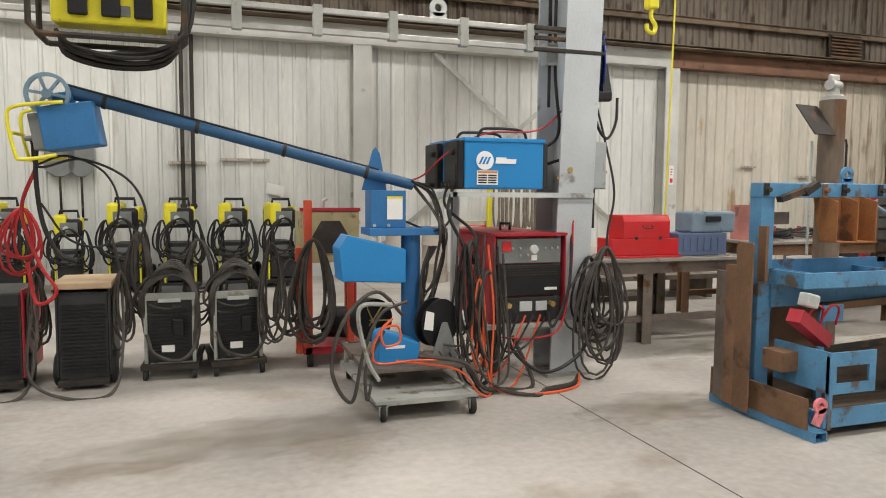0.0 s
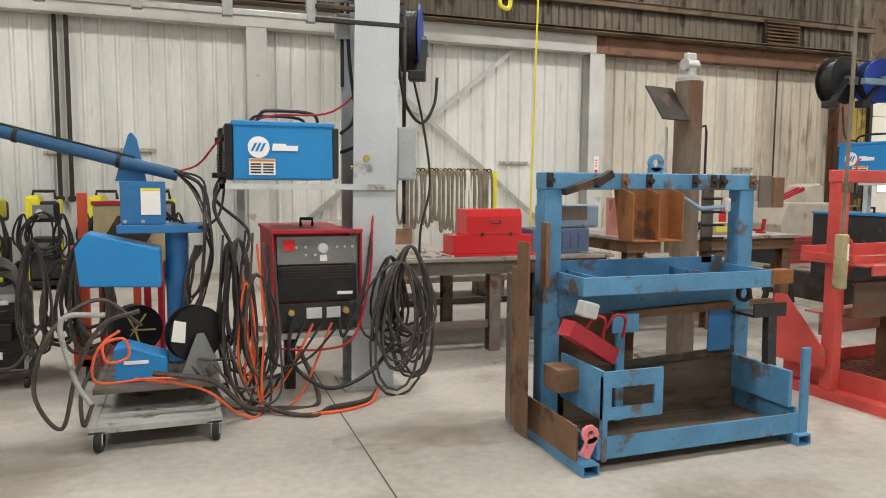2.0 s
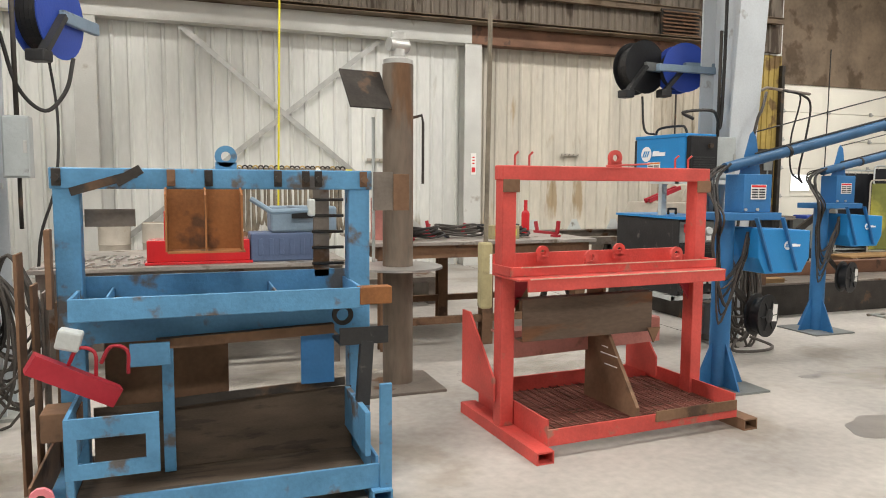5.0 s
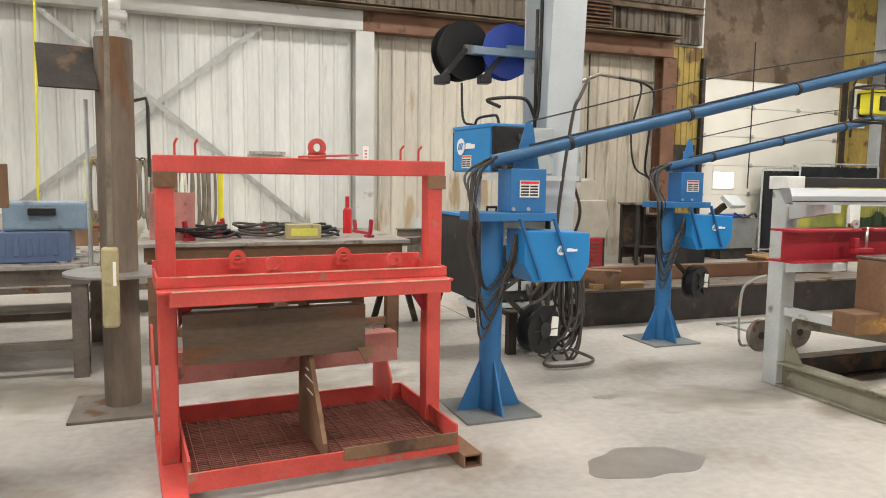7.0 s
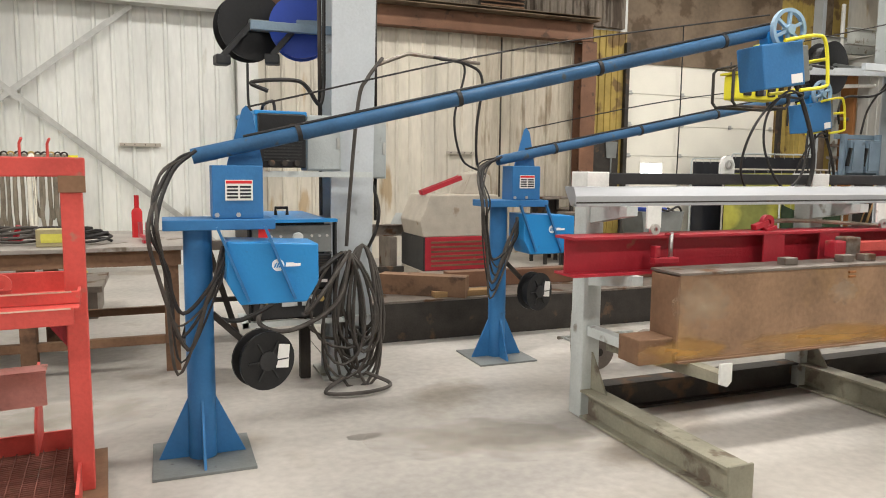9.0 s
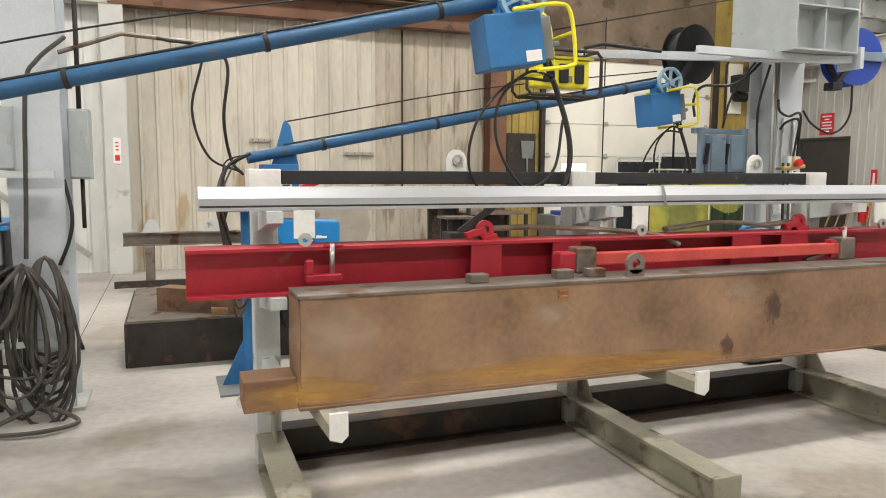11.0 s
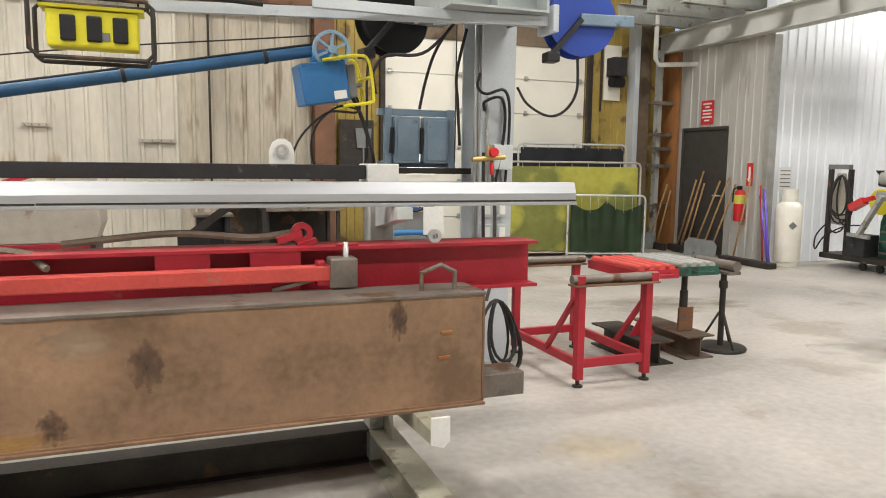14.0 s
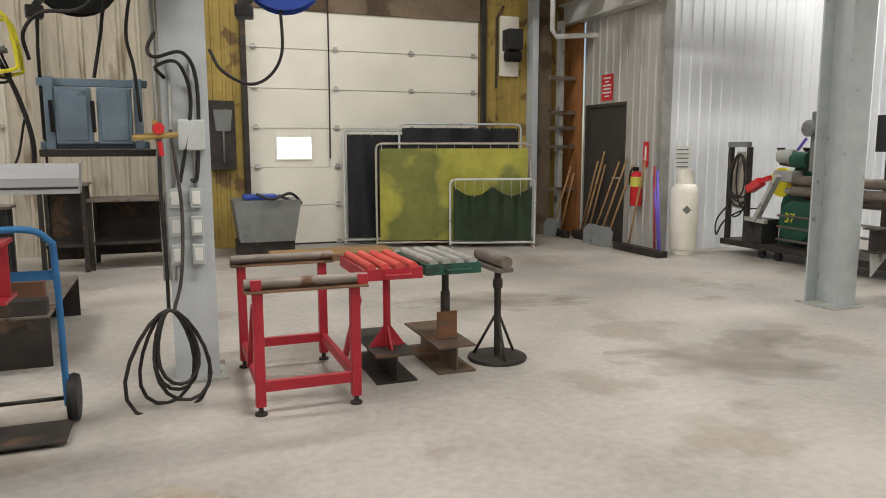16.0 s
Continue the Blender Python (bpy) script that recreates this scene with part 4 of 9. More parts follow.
def toolbox(x, y, z, w, d, h, mat, label, lid=True):
    t = thing("toolbox", (x, y, z), label, "toolbox")
    if lid:
        boxpart("base", t, mat, (-0.14, w + 0.12, -0.03, d + 0.03, 0, 0.02), 0.004)
        boxpart("body", t, mat, (-0.12, w + 0.1, 0, d, 0.02, h * 0.45), 0.006)
        bm = B()
        plate(bm, [(0, 0), (d, 0), (d, h * 0.55), (d * 0.12, h * 0.55), (0, h * 0.4)], w, pose(0, 0, h * 0.45, 90, 0, 90))
        bmesh.ops.bevel(bm, geom=bm.edges[:], offset=0.006, segments=2, affect="EDGES", profile=0.5)
        part("lid", bm, mat, t)
        tubepart("handle", t, "dark_steel", [(w * 0.4, -0.002, h * 0.76), (w * 0.42, -0.03, h * 0.7), (w * 0.58, -0.03, h * 0.7), (w * 0.6, -0.002, h * 0.76)], 0.006, 6)
        for x in (0.12, 0.38):
            boxpart("latch", t, "dark_steel", (x, x + 0.03, -0.008, 0.0, h * 0.42, h * 0.5), 0.002)
    else:
        boxpart("body", t, mat, (0, w, 0, d, 0, h * 0.52), 0.012)
        boxpart("lid", t, "blue_grey", (0.15, w + 0.1, 0.01, d - 0.01, h * 0.525, h), 0.02, "grey-blue plastic lid")
        boxpart("handle", t, "black_plastic", (w * 0.55, w * 0.85, -0.015, 0.012, h * 0.78, h * 0.9), 0.006)
        for k in range(6):
            boxpart("rib", t, "box_blue", (w * (0.1 + k * 0.14), w * (0.16 + k * 0.14), -0.006, 0.004, h * 0.12, h * 0.42), 0.002)


toolbox(3.87, 5.13, 0.8, 0.5, 0.26, 0.39, "red_gloss", "glossy red two-tier metal toolbox on the bench")
toolbox(4.48, 5.15, 0.8, 0.56, 0.28, 0.42, "box_blue", "dark blue plastic toolbox with grey lid", False)


def wrench(x, y, rz, ln, z=0.8):
    w = thing("wrench", (x, y, z), "bare steel combination wrench lying on the bench", "wrench", "wrenches on the bench", rz)
    bm = B()
    box(bm, 0, ln, -0.011, 0.011, 0.004, 0.014, 0.003)
    ring_plate(bm, 0.024, 0.012, 0.014, pose(-0.015, 0, 0.002), 14)
    for s in (-1, 1):
        bar(bm, (ln, 0, 0.008), (ln + 0.03, s * 0.022, 0.008), 0.014, 0.014)
        bar(bm, (ln + 0.03, s * 0.022, 0.008), (ln + 0.055, s * 0.018, 0.008), 0.014, 0.014)
    part("shank", bm, "bright_steel", w)


rnd = random.Random(4)
for k in range(15):
    wrench(3.05 + (k % 8) * 0.095, 5.08 + (k // 8) * 0.42 + rnd.uniform(-0.03, 0.05), 90 + rnd.uniform(-35, 15), rnd.uniform(0.14, 0.26))
for k in range(7):
    wrench(4.99 + k * 0.028, 5.1 + k * 0.12, rnd.uniform(100, 175), rnd.uniform(0.14, 0.2))


def bench_clutter():
    for k, (x, y, s) in enumerate(((5.95, 5.5, 1), (6.75, 5.55, 2), (6.35, 5.7, 3))):
        h = thing("hose_coil", (x, y, 0.915), "tangled black rubber hose heaped on the bench", "hose", "hoses on the bench")
        bm = B()
        r_ = random.Random(s)
        pts = []
        for i in range(60):
            a = i * 0.42
            rr = 0.2 + 0.06 * math.sin(i * 0.37 + s)
            pts.append((rr * math.cos(a), rr * 0.8 * math.sin(a), 0.015 + 0.0016 * i + 0.012 * math.sin(i * 0.9)))
        tube(bm, pts, 0.011, 6)
        part("hose", bm, "cable_black" if s != 3 else "cable_grey", h)
    f = thing("jack_stand", (7.17, 5.95, 0.915), "small red hydraulic jack standing on the bench", "jack")
    bm = B()
    lathe(bm, [(0.04, 0), (0.04, 0.2), (0.03, 0.22), (0.018, 0.23), (0.018, 0.33)])
    part("body", bm, "red_gloss", f)
    for x, y, rz in ((5.8, 5.4, 40), (7.25, 5.45, 100), (6.1, 5.75, -20)):
        c = thing("clamp", (x, y, 0.915), "red steel bar clamp lying on the bench", "clamp", "clamps on the bench", rz)
        bm = B()
        box(bm, 0, 0.35, -0.012, 0.012, 0.02, 0.045, 0.003)
        bar(bm, (0, 0, 0.03), (-0.02, 0, 0.15), 0.025, 0.03)
        bar(bm, (0.3, 0, 0.03), (0.33, 0, 0.13), 0.025, 0.03)
        box(bm, -0.02, 0.06, -0.03, 0.03, 0, 0.02, 0.003)
        part("frame", bm, "red_paint", c)
    g = thing("parts_box", (6.55, 5.35, 0.915), "small grey-green metal parts box on the bench", "box")
    boxpart("body", g, "tan", (0, 0.27, 0, 0.16, 0, 0.12), 0.006)
    boxpart("label_strip", g, "drum_yellow", (0.03, 0.24, -0.003, 0.001, 0.03, 0.09), 0)


bench_clutter()


def sling_rack():
    s = thing("sling_rack", (4.62, 10.2, 0), "yellow steel rack hung with grey lifting slings", "sling rack")
    boxpart("top_bar", s, "yellow", (0, 1.75, 0, 0.08, 1.52, 1.6), 0.004)
    for x in (0.0, 1.68):
        boxpart("post", s, "yellow", (x, x + 0.07, 0, 0.08, 0, 1.52), 0.004)
    for x in (0, 1.68):
        boxpart("foot", s, "yellow", (x - 0.02, x + 0.09, -0.3, 0.4, 0, 0.05), 0.004)
    r_ = random.Random(8)
    for k in range(21):
        x = 0.12 + k * 0.074
        mat = "strap_white" if k == 15 else "strap"
        ln = r_.uniform(0.75, 1.05)
        w = r_.uniform(0.02, 0.04)
        bm = B()
        tube(bm, smooth_line([(x, -0.02, 1.6), (x - w, -0.05, 1.5), (x - w * 1.3, -0.05 - 0.02 * (k % 2), 1.6 - ln * 0.7), (x, -0.05, 1.6 - ln), (x + w * 1.3, -0.05, 1.6 - ln * 0.7), (x + w, -0.05, 1.5), (x, -0.02, 1.6)], 5), r_.uniform(0.018, 0.028), 6)
        part("sling", bm, mat, s, "white lifting sling" if mat == "strap_white" else "")
        bm = B()
        ring_plate(bm, 0.045, 0.025, 0.02, pose(x, -0.01, 1.6, 90), 12)
        part("hook", bm, "brass" if k % 3 == 0 else "dark_steel", s)


sling_rack()
for k, (x, y, h, mat) in enumerate(((4.2, 9.9, 0.85, "beige"), (3.65, 10.0, 0.85, "beige"), (3.1, 10.1, 0.82, "beige"), (4.6, 9.75, 0.72, "rust"))):
    d = thing("drum", (x, y, 0), "dented beige steel drum by the wall" if mat == "beige" else "brown steel drum by the wall", "drum", "drums by the wall")
    bm = B()
    lathe(bm, [(0.2, 0), (0.205, 0.02), (0.2, h * 0.33), (0.208, h * 0.35), (0.2, h * 0.37), (0.2, h * 0.66), (0.208, h * 0.68), (0.2, h * 0.7), (0.205, h - 0.01), (0.19, h), (0.19, h - 0.02)])
    part("shell", bm, mat, d)
fc = thing("flag_can", (4.56, 10.55, 0), "waste can with red and white stripes", "waste can")
bm = B()
lathe(bm, [(0.17, 0), (0.19, 0.9), (0.2, 0.92)])
part("can", bm, "strap_white", fc)
for k in range(4):
    bm = B()
    lathe(bm, [(0.181 + 0.0018 * k, 0.32 + k * 0.15), (0.193, 0.33 + k * 0.15), (0.196, 0.39 + k * 0.15), (0.182 + 0.002 * k, 0.40 + k * 0.15)])
    part("stripe", bm, "label_red", fc)


# ---- welding machines ----
def logo_disc(parent, x, y, z, s, rz=0.0):
    """White round mark with slanted bars and a white word bar beside it, on a face that looks along -y."""
    m = pose(x, y, z, 90, 0, rz)
    bm = B()
    lathe(bm, [(s, 0), (s, 0.002)], m, 28)
    part("badge", bm, "white_ink", parent, "white round badge")
    for k in (-1, 0, 1):
        bm = B()
        plate(bm, [(k * s * 0.4 - s * 0.35, -s * 0.4), (k * s * 0.4 - s * 0.12, -s * 0.4), (k * s * 0.4 + s * 0.28, s * 0.4), (k * s * 0.4 + s * 0.05, s * 0.4)], 0.002, m @ pose(0, 0, 0.0025))
        part("badge_bar", bm, "machine_blue", parent)
    bm = B()
    plate(bm, [(s * 1.2, -s * 0.3), (s * 3.6, -s * 0.3), (s * 3.66, s * 0.2), (s * 2.5, s * 0.2), (s * 2.5, s * 0.36), (s * 1.3, s * 0.36)], 0.002, m)
    part("name_bar", bm, "white_ink", parent)


def warning_label(parent, x, y, z, w, h, rz=0.0, top="label_orange"):
    m = pose(x, y, z, 90, 0, rz)
    bm = B()
    plate(bm, [(0, 0), (w, 0), (w, h), (0, h)], 0.002, m)
    part("label_sheet", bm, "paper", parent)
    bm = B()
    plate(bm, [(0.03 * w, h * 0.82), (w * 0.97, h * 0.82), (w * 0.97, h * 0.96), (0.03 * w, h * 0.96)], 0.001, m @ pose(0, 0, 0.0025))
    part("label_band", bm, top, parent)
    bm = B()
    for k in range(4):
        for j in range(2):
            plate(bm, [(w * (0.06 + j * 0.47), h * (0.1 + k * 0.17)), (w * (0.46 + j * 0.47), h * (0.1 + k * 0.17)), (w * (0.46 + j * 0.47), h * (0.2 + k * 0.17)), (w * (0.06 + j * 0.47), h * (0.2 + k * 0.17))], 0.001, m @ pose(0, 0, 0.0025))
    part("label_print", bm, "dark_ink", parent)


def inverter(place, rz, label, badge=-1):
    """Portable blue inverter: long side with the badge along x, front to -x."""
    p = thing("welding_power_source", place, label, "welding machine", "column welding machines", rz)
    bm = B()
    box(bm, 0.05, 0.66, 0, 0.32, 0.02, 0.37, 0.012)
    part("case", bm, "machine_blue", p)
    boxpart("top_lip", p, "machine_blue", (0.04, 0.67, -0.008, 0.328, 0.35, 0.38), 0.006)
    boxpart("front_panel", p, "black_plastic", (0.0, 0.05, 0.01, 0.31, 0.02, 0.36), 0.01, "black front panel")
    for k in range(7):
        boxpart("louvre", p, "machine_dark", (-0.006, 0.002, 0.04, 0.28, 0.06 + k * 0.02, 0.07 + k * 0.02), 0)
    for y in (0.08, 0.16, 0.24):
        tubepart("socket", p, "dark_steel", [(-0.04, y, 0.05), (0.0, y, 0.05)], 0.018, 10)
    tubepart("knob", p, "dark_steel", [(-0.02, 0.1, 0.28), (0, 0.1, 0.28)], 0.022, 12)
    boxpart("rear_panel", p, "machine_dark", (0.66, 0.7, 0.01, 0.31, 0.03, 0.35), 0.008)
    tubepart("handle", p, "black_plastic", [(0.2, 0.16, 0.37), (0.23, 0.16, 0.44), (0.3, 0.16, 0.46), (0.55, 0.16, 0.45), (0.6, 0.16, 0.37)], 0.011, 8, per=5)
    if badge < 0:
        logo_disc(p, 0.2, -0.004, 0.22, 0.066)
        warning_label(p, 0.14, -0.003, 0.05, 0.16, 0.1)
    else:
        logo_disc(p, 0.52, 0.324, 0.22, 0.066, 180)
        warning_label(p, 0.5, 0.323, 0.05, 0.16, 0.1, 180)
    return p


def big_welder(place, mat, label, glass="panel_grey", hood=""):
    """Big transformer welder with hood, control panel, grille and sockets; front to -y."""
    p = thing("welding_power_source", place, label, "welding machine", "column welding machines")
    w, d, h = 0.55, 0.9, 0.66
    boxpart("case", p, mat, (0, w - 0.06, 0.03, d, 0, h - 0.02), 0.01)
    bm = B()
    plate(bm, [(-0.015, -0.03), (w + 0.015, -0.03), (w + 0.015, 0.06), (w - 0.05, 0.06), (w - 0.05, d), (-0.015, d)], 0.02, pose(0, 0, h - 0.02))
    part("hood", bm, hood or mat, p)
    for x in (-0.012, w):
        boxpart("side_cheek", p, mat, (x, x + 0.012, -0.02, 0.06, 0, h - 0.02), 0.003)
    boxpart("control_panel", p, glass, (0.02, w - 0.02, 0.005, 0.035, 0.44, 0.62), 0.004)
    boxpart("grille", p, "black_plastic", (0.02, w - 0.02, 0.0, 0.035, 0.2, 0.43), 0.008)
    for k in range(4):
        boxpart("slot", p, "dark_steel", (0.05, w - 0.05, -0.004, 0.002, 0.35 + k * 0.018, 0.358 + k * 0.018), 0)
    boxpart("lower_panel", p, "machine_dark", (0.02, w - 0.02, 0.005, 0.035, 0.015, 0.19), 0.004)
    bm = B()
    lathe(bm, [(0.036, 0), (0.03, 0.02), (0.012, 0.022)], pose(0.31, 0.004, 0.54, 90), 20)
    part("dial", bm, "light_grey", p, "round grey dial")
    boxpart("tag", p, "paper", (0.29, 0.335, -0.002, 0.004, 0.46, 0.5), 0)
    for x, y in ((0.14, 0.55), (0.2, 0.55), (0.2, 0.5), (0.26, 0.5), (0.4, 0.55), (0.45, 0.55), (0.5, 0.55)):
        tubepart("switch", p, "bright_steel", [(x, -0.008, y), (x, 0.006, y)], 0.009, 8)
    boxpart("name_plate", p, "label_red" if mat != "blue_paint" else "paper", (0.06, 0.13, 0.0, 0.004, 0.53, 0.6), 0)
    boxpart("name_plate", p, "paper", (0.4, 0.5, -0.004, 0.0, 0.24, 0.26), 0)
    for x in (0.1, 0.45):
        tubepart("socket", p, "brass", [(x, -0.05, 0.14), (x, 0.006, 0.14)], 0.02, 10)
    for x0, x1 in ((0.2, 0.3), (0.33, 0.42)):
        boxpart("terminal_cover", p, "light_grey", (x0, x1, -0.008, 0.005, 0.09, 0.16), 0.003)
    tubepart("lifting_eye", p, "dark_steel", [(w / 2 - 0.04, d / 2, h), (w / 2 - 0.04, d / 2, h + 0.05), (w / 2 + 0.04, d / 2, h + 0.05), (w / 2 + 0.04, d / 2, h)], 0.012, 8)
    return p


def column_station(cx, x0, yf, z_low, z_up, label, mat="light_grey"):
    """Steel brackets on a column: a low shelf and a high shelf."""
    s = thing("column_shelf", (cx, yf, 0), label, "shelf bracket", "column shelves")
    for z, ln in ((z_low, 0.72), (z_up, 0.82)):
        bm = B()
        for y in (0.02, 0.3):
            bar(bm, (x0, y, z - 0.021), (0.14, y, z - 0.021), 0.04, 0.036)
        bar(bm, (x0 + 0.02, 0.0, z - 0.02), (x0 + 0.02, 0.34, z - 0.02), 0.036, 0.036)
        part("shelf_frame", bm, mat, s)
    bm = B()
    bar(bm, (x0 + 0.45, 0.3, 0.0), (x0 + 0.45, 0.3, z_low - 0.04), 0.07, 0.07)
    part("prop", bm, "dark_steel", s)
    bm = B()
    bar(bm, (x0 + 0.15, 0.36, z_low), (x0 + 0.15, 0.36, z_up - 0.04), 0.05, 0.05)
    part("prop", bm, mat, s)
    return s


column_station(2.86, -0.98, 4.2, 0.44, 1.395, "grey steel shelves welded to a column")
inverter((1.92, 4.2, 1.395), 0, "blue portable welding inverter on a column shelf")
inverter((1.9, 4.6, 1.395), 0, "blue portable welding inverter standing behind another one")
big_welder((2.2, 4.19, 0.44), "red_paint", "red and black industrial welder on a low shelf")


def hank(name, place, rx, rz_, turns, r, mat, label, seed, yaw=0.0, group=""):
    h = thing(name, place, label, "cable", group)
    bm = B()
    coil(bm, (0, 0, 0), rx, rz_, turns, r, seed, 0.07, yaw)
    part("cable_loop", bm, mat, h)
    return h


hank("cable_hank", (3.08, 4.14, 0.55), 0.17, 0.44, 9, 0.010, "cable_grey", "grey welding cable hung in loops on a column", 3)
hank("cable_hank", (3.0, 4.1, 0.47), 0.22, 0.42, 8, 0.009, "cable_grey", "grey welding cable hung in wide loops on a column", 7)
hank("cable_hank", (2.95, 4.16, 0.62), 0.12, 0.3, 5, 0.009, "cable_black", "black hose hung in loops on a column", 9)
hank("cable_hank", (2.08, 4.02, 0.45), 0.12, 0.4, 5, 0.010, "cable_grey", "grey welding cable drooping to the floor", 10)
hank("cable_hank", (1.92, 4.04, 0.7), 0.06, 0.34, 4, 0.009, "cable_black", "black lead hung beside a red welder", 12)
hank("cable_hank", (0.72, 5.0, 0.6), 0.14, 0.4, 7, 0.009, "cable_grey", "grey cable coiled between machines", 14)
hank("cable_hank", (0.2, 5.25, 0.7), 0.1, 0.32, 6, 0.009, "cable_grey", "grey cable coiled between two machines", 15)
hank("cable_hank", (1.98, 4.08, 0.62), 0.1, 0.44, 5, 0.010, "cable_grey", "grey welding cable hung beside a red welder", 5)
hank("cable_hank", (2.02, 4.02, 0.5), 0.05, 0.3, 1.6, 0.008, "orange", "orange air hose tangled with welding cable", 6)
run = thing("cable_run", (0, 0, 0), "loose black and orange cables lying round the station", "cable")
for pts, r_, mat in (([(1.5, 3.75, 0.36), (1.8, 3.72, 0.3), (2.0, 3.9, 0.08), (2.2, 4.0, 0.02), (2.45, 4.05, 0.02), (2.35, 4.2, 0.35)], 0.016, "cable_grey"),
                     ([(1.4, 3.9, 0.3), (1.75, 3.72, 0.26), (1.95, 3.85, 0.06), (2.08, 3.95, 0.02), (2.05, 4.0, 0.3), (1.95, 4.05, 0.8)], 0.008, "orange"),
                     ([(2.3, 4.14, 0.53), (2.28, 4.05, 0.3), (2.5, 4.0, 0.12), (2.8, 4.05, 0.2), (3.0, 4.1, 0.45)], 0.014, "cable_black"),
                     ([(2.6, 4.14, 0.53), (2.62, 4.08, 0.43), (2.75, 4.1, 0.7), (2.85, 4.25, 1.1)], 0.012, "cable_black"),
                     ([(2.18, 4.1, 0.37), (2.5, 4.12, 0.34), (2.7, 4.12, 0.42), (2.82, 4.2, 0.8), (2.84, 4.22, 1.1), (2.86, 4.26, 1.3)], 0.008, "cable_red"),
                     ([(1.93, 4.3, 1.45), (1.85, 4.2, 1.25), (1.95, 4.15, 1.0), (1.98, 4.1, 0.75)], 0.013, "cable_black"),
                     ([(1.93, 4.36, 1.45), (1.88, 4.25, 1.2), (1.75, 4.25, 1.12), (1.6, 4.4, 1.18)], 0.009, "cable_black"),
                     ([(1.94, 4.4, 1.5), (1.86, 4.3, 1.3), (2.05, 4.22, 1.1), (2.0, 4.1, 0.9)], 0.011, "cable_black"),
                     ([(1.5, 4.62, 1.45), (1.75, 4.55, 1.5), (1.92, 4.4, 1.68), (2.2, 4.36, 1.82), (2.6, 4.3, 1.86), (2.9, 4.28, 2.15)], 0.007, "cable_red"),
                     ([(2.66, 4.35, 1.6), (2.78, 4.25, 1.62), (2.84, 4.25, 1.4), (2.78, 4.24, 1.2), (2.95, 4.26, 1.15)], 0.012, "cable_black"),
                     ([(2.66, 4.35, 1.72), (2.74, 4.28, 1.85), (2.7, 4.28, 2.3), (2.7, 4.28, 3.2)], 0.012, "cable_black")):
    bm = B()
    cable(bm, pts, r_)
    part("cable", bm, mat, run, "orange hose" if mat == "orange" else "")


def junction_box(x, y, z, w, d, h, label, mat="box_grey"):
    j = thing("junction_box", (x, y, z), label, "electrical box", "electrical boxes")
    boxpart("body", j, mat, (0, w, 0, d, 0, h), 0.006)
    boxpart("cover", j, mat, (0.008, w - 0.008, -0.008, 0.0, 0.01, h - 0.01), 0.003)
    boxpart("latch", j, "galv", (w - 0.03, w - 0.01, -0.014, -0.006, h * 0.4, h * 0.6), 0.002)
    tubepart("conduit", j, "dark_steel", [(w / 2, d / 2, h), (w / 2, d / 2, h + 0.9)], 0.014, 8)
    tubepart("conduit", j, "dark_steel", [(w / 2, d / 2, 0), (w / 2, d / 2, -0.3)], 0.012, 8)
    return j


junction_box(3.04, 4.33, 1.42, 0.14, 0.13, 0.36, "grey steel switch box on a column")
junction_box(2.62, 4.26, 2.32, 0.09, 0.09, 0.16, "small grey switch box high on a column")
junction_box(2.9, 4.2, 2.42, 0.1, 0.09, 0.18, "small grey box high on a column")
g = thing("pressure_gauge", (2.8, 4.22, 1.56), "small brass gas regulator on a column", "regulator")
bm = B()
lathe(bm, [(0.022, 0), (0.022, 0.02)], pose(0, 0, 0, 90), 18)
tube(bm, [(-0.1, 0.01, -0.06), (0.1, 0.01, -0.06)], 0.014)
tube(bm, [(0, 0.01, -0.06), (0, 0.01, -0.02)], 0.01)
part("gauge", bm, "brass", g)


def hose_reel(place, rz, mat, label, r=0.23):
    """Spring hose reel: two discs, a drum with hose and a bracket arm; axis along local y."""
    h = thing("hose_reel", place, label, "hose reel", "hose reels", rz)
    for y in (-0.09, 0.07):
        bm = B()
        lathe(bm, [(0.05, 0), (r * 0.7, 0.0), (r * 0.75, 0.012), (r, 0.012), (r, 0.02), (0.05, 0.02)], pose(0, y + 0.02, 0, 90), 32)
        part("disc", bm, mat, h)
    bm = B()
    for k in range(5):
        ring_plate(bm, r * 0.82, r * 0.5, 0.026, pose(0, 0.07 - k * 0.028, 0, 90), 24)
    part("wound_hose", bm, "rubber", h)
    boxpart("arm", h, "panel_grey" if mat != "reel_blue" else "blue_grey", (-0.03, r * 1.5, -0.13, -0.09, -0.04, 0.04), 0.008, "grey steel bracket arm")
    bm = B()
    bar(bm, (-0.02, -0.11, 0.0), (-r * 0.9, -0.11, -r * 0.95), 0.035, 0.06, (0, 1, 0))
    part("guide_arm", bm, "machine_dark", h)
    boxpart("outlet", h, "machine_dark", (-r * 0.9 - 0.05, -r * 0.9 + 0.05, -0.14, -0.02, -r - 0.05, -r + 0.02), 0.01)
    return h


def hung_hose(name_label, pts, r_, mat, group=""):
    h = thing("hanging_hose", pts[0], name_label, "hose", group)
    bm = B()
    o = Vector(pts[0])
    cable(bm, [Vector(p) - o for p in pts], r_)
    part("hose", bm, mat, h)


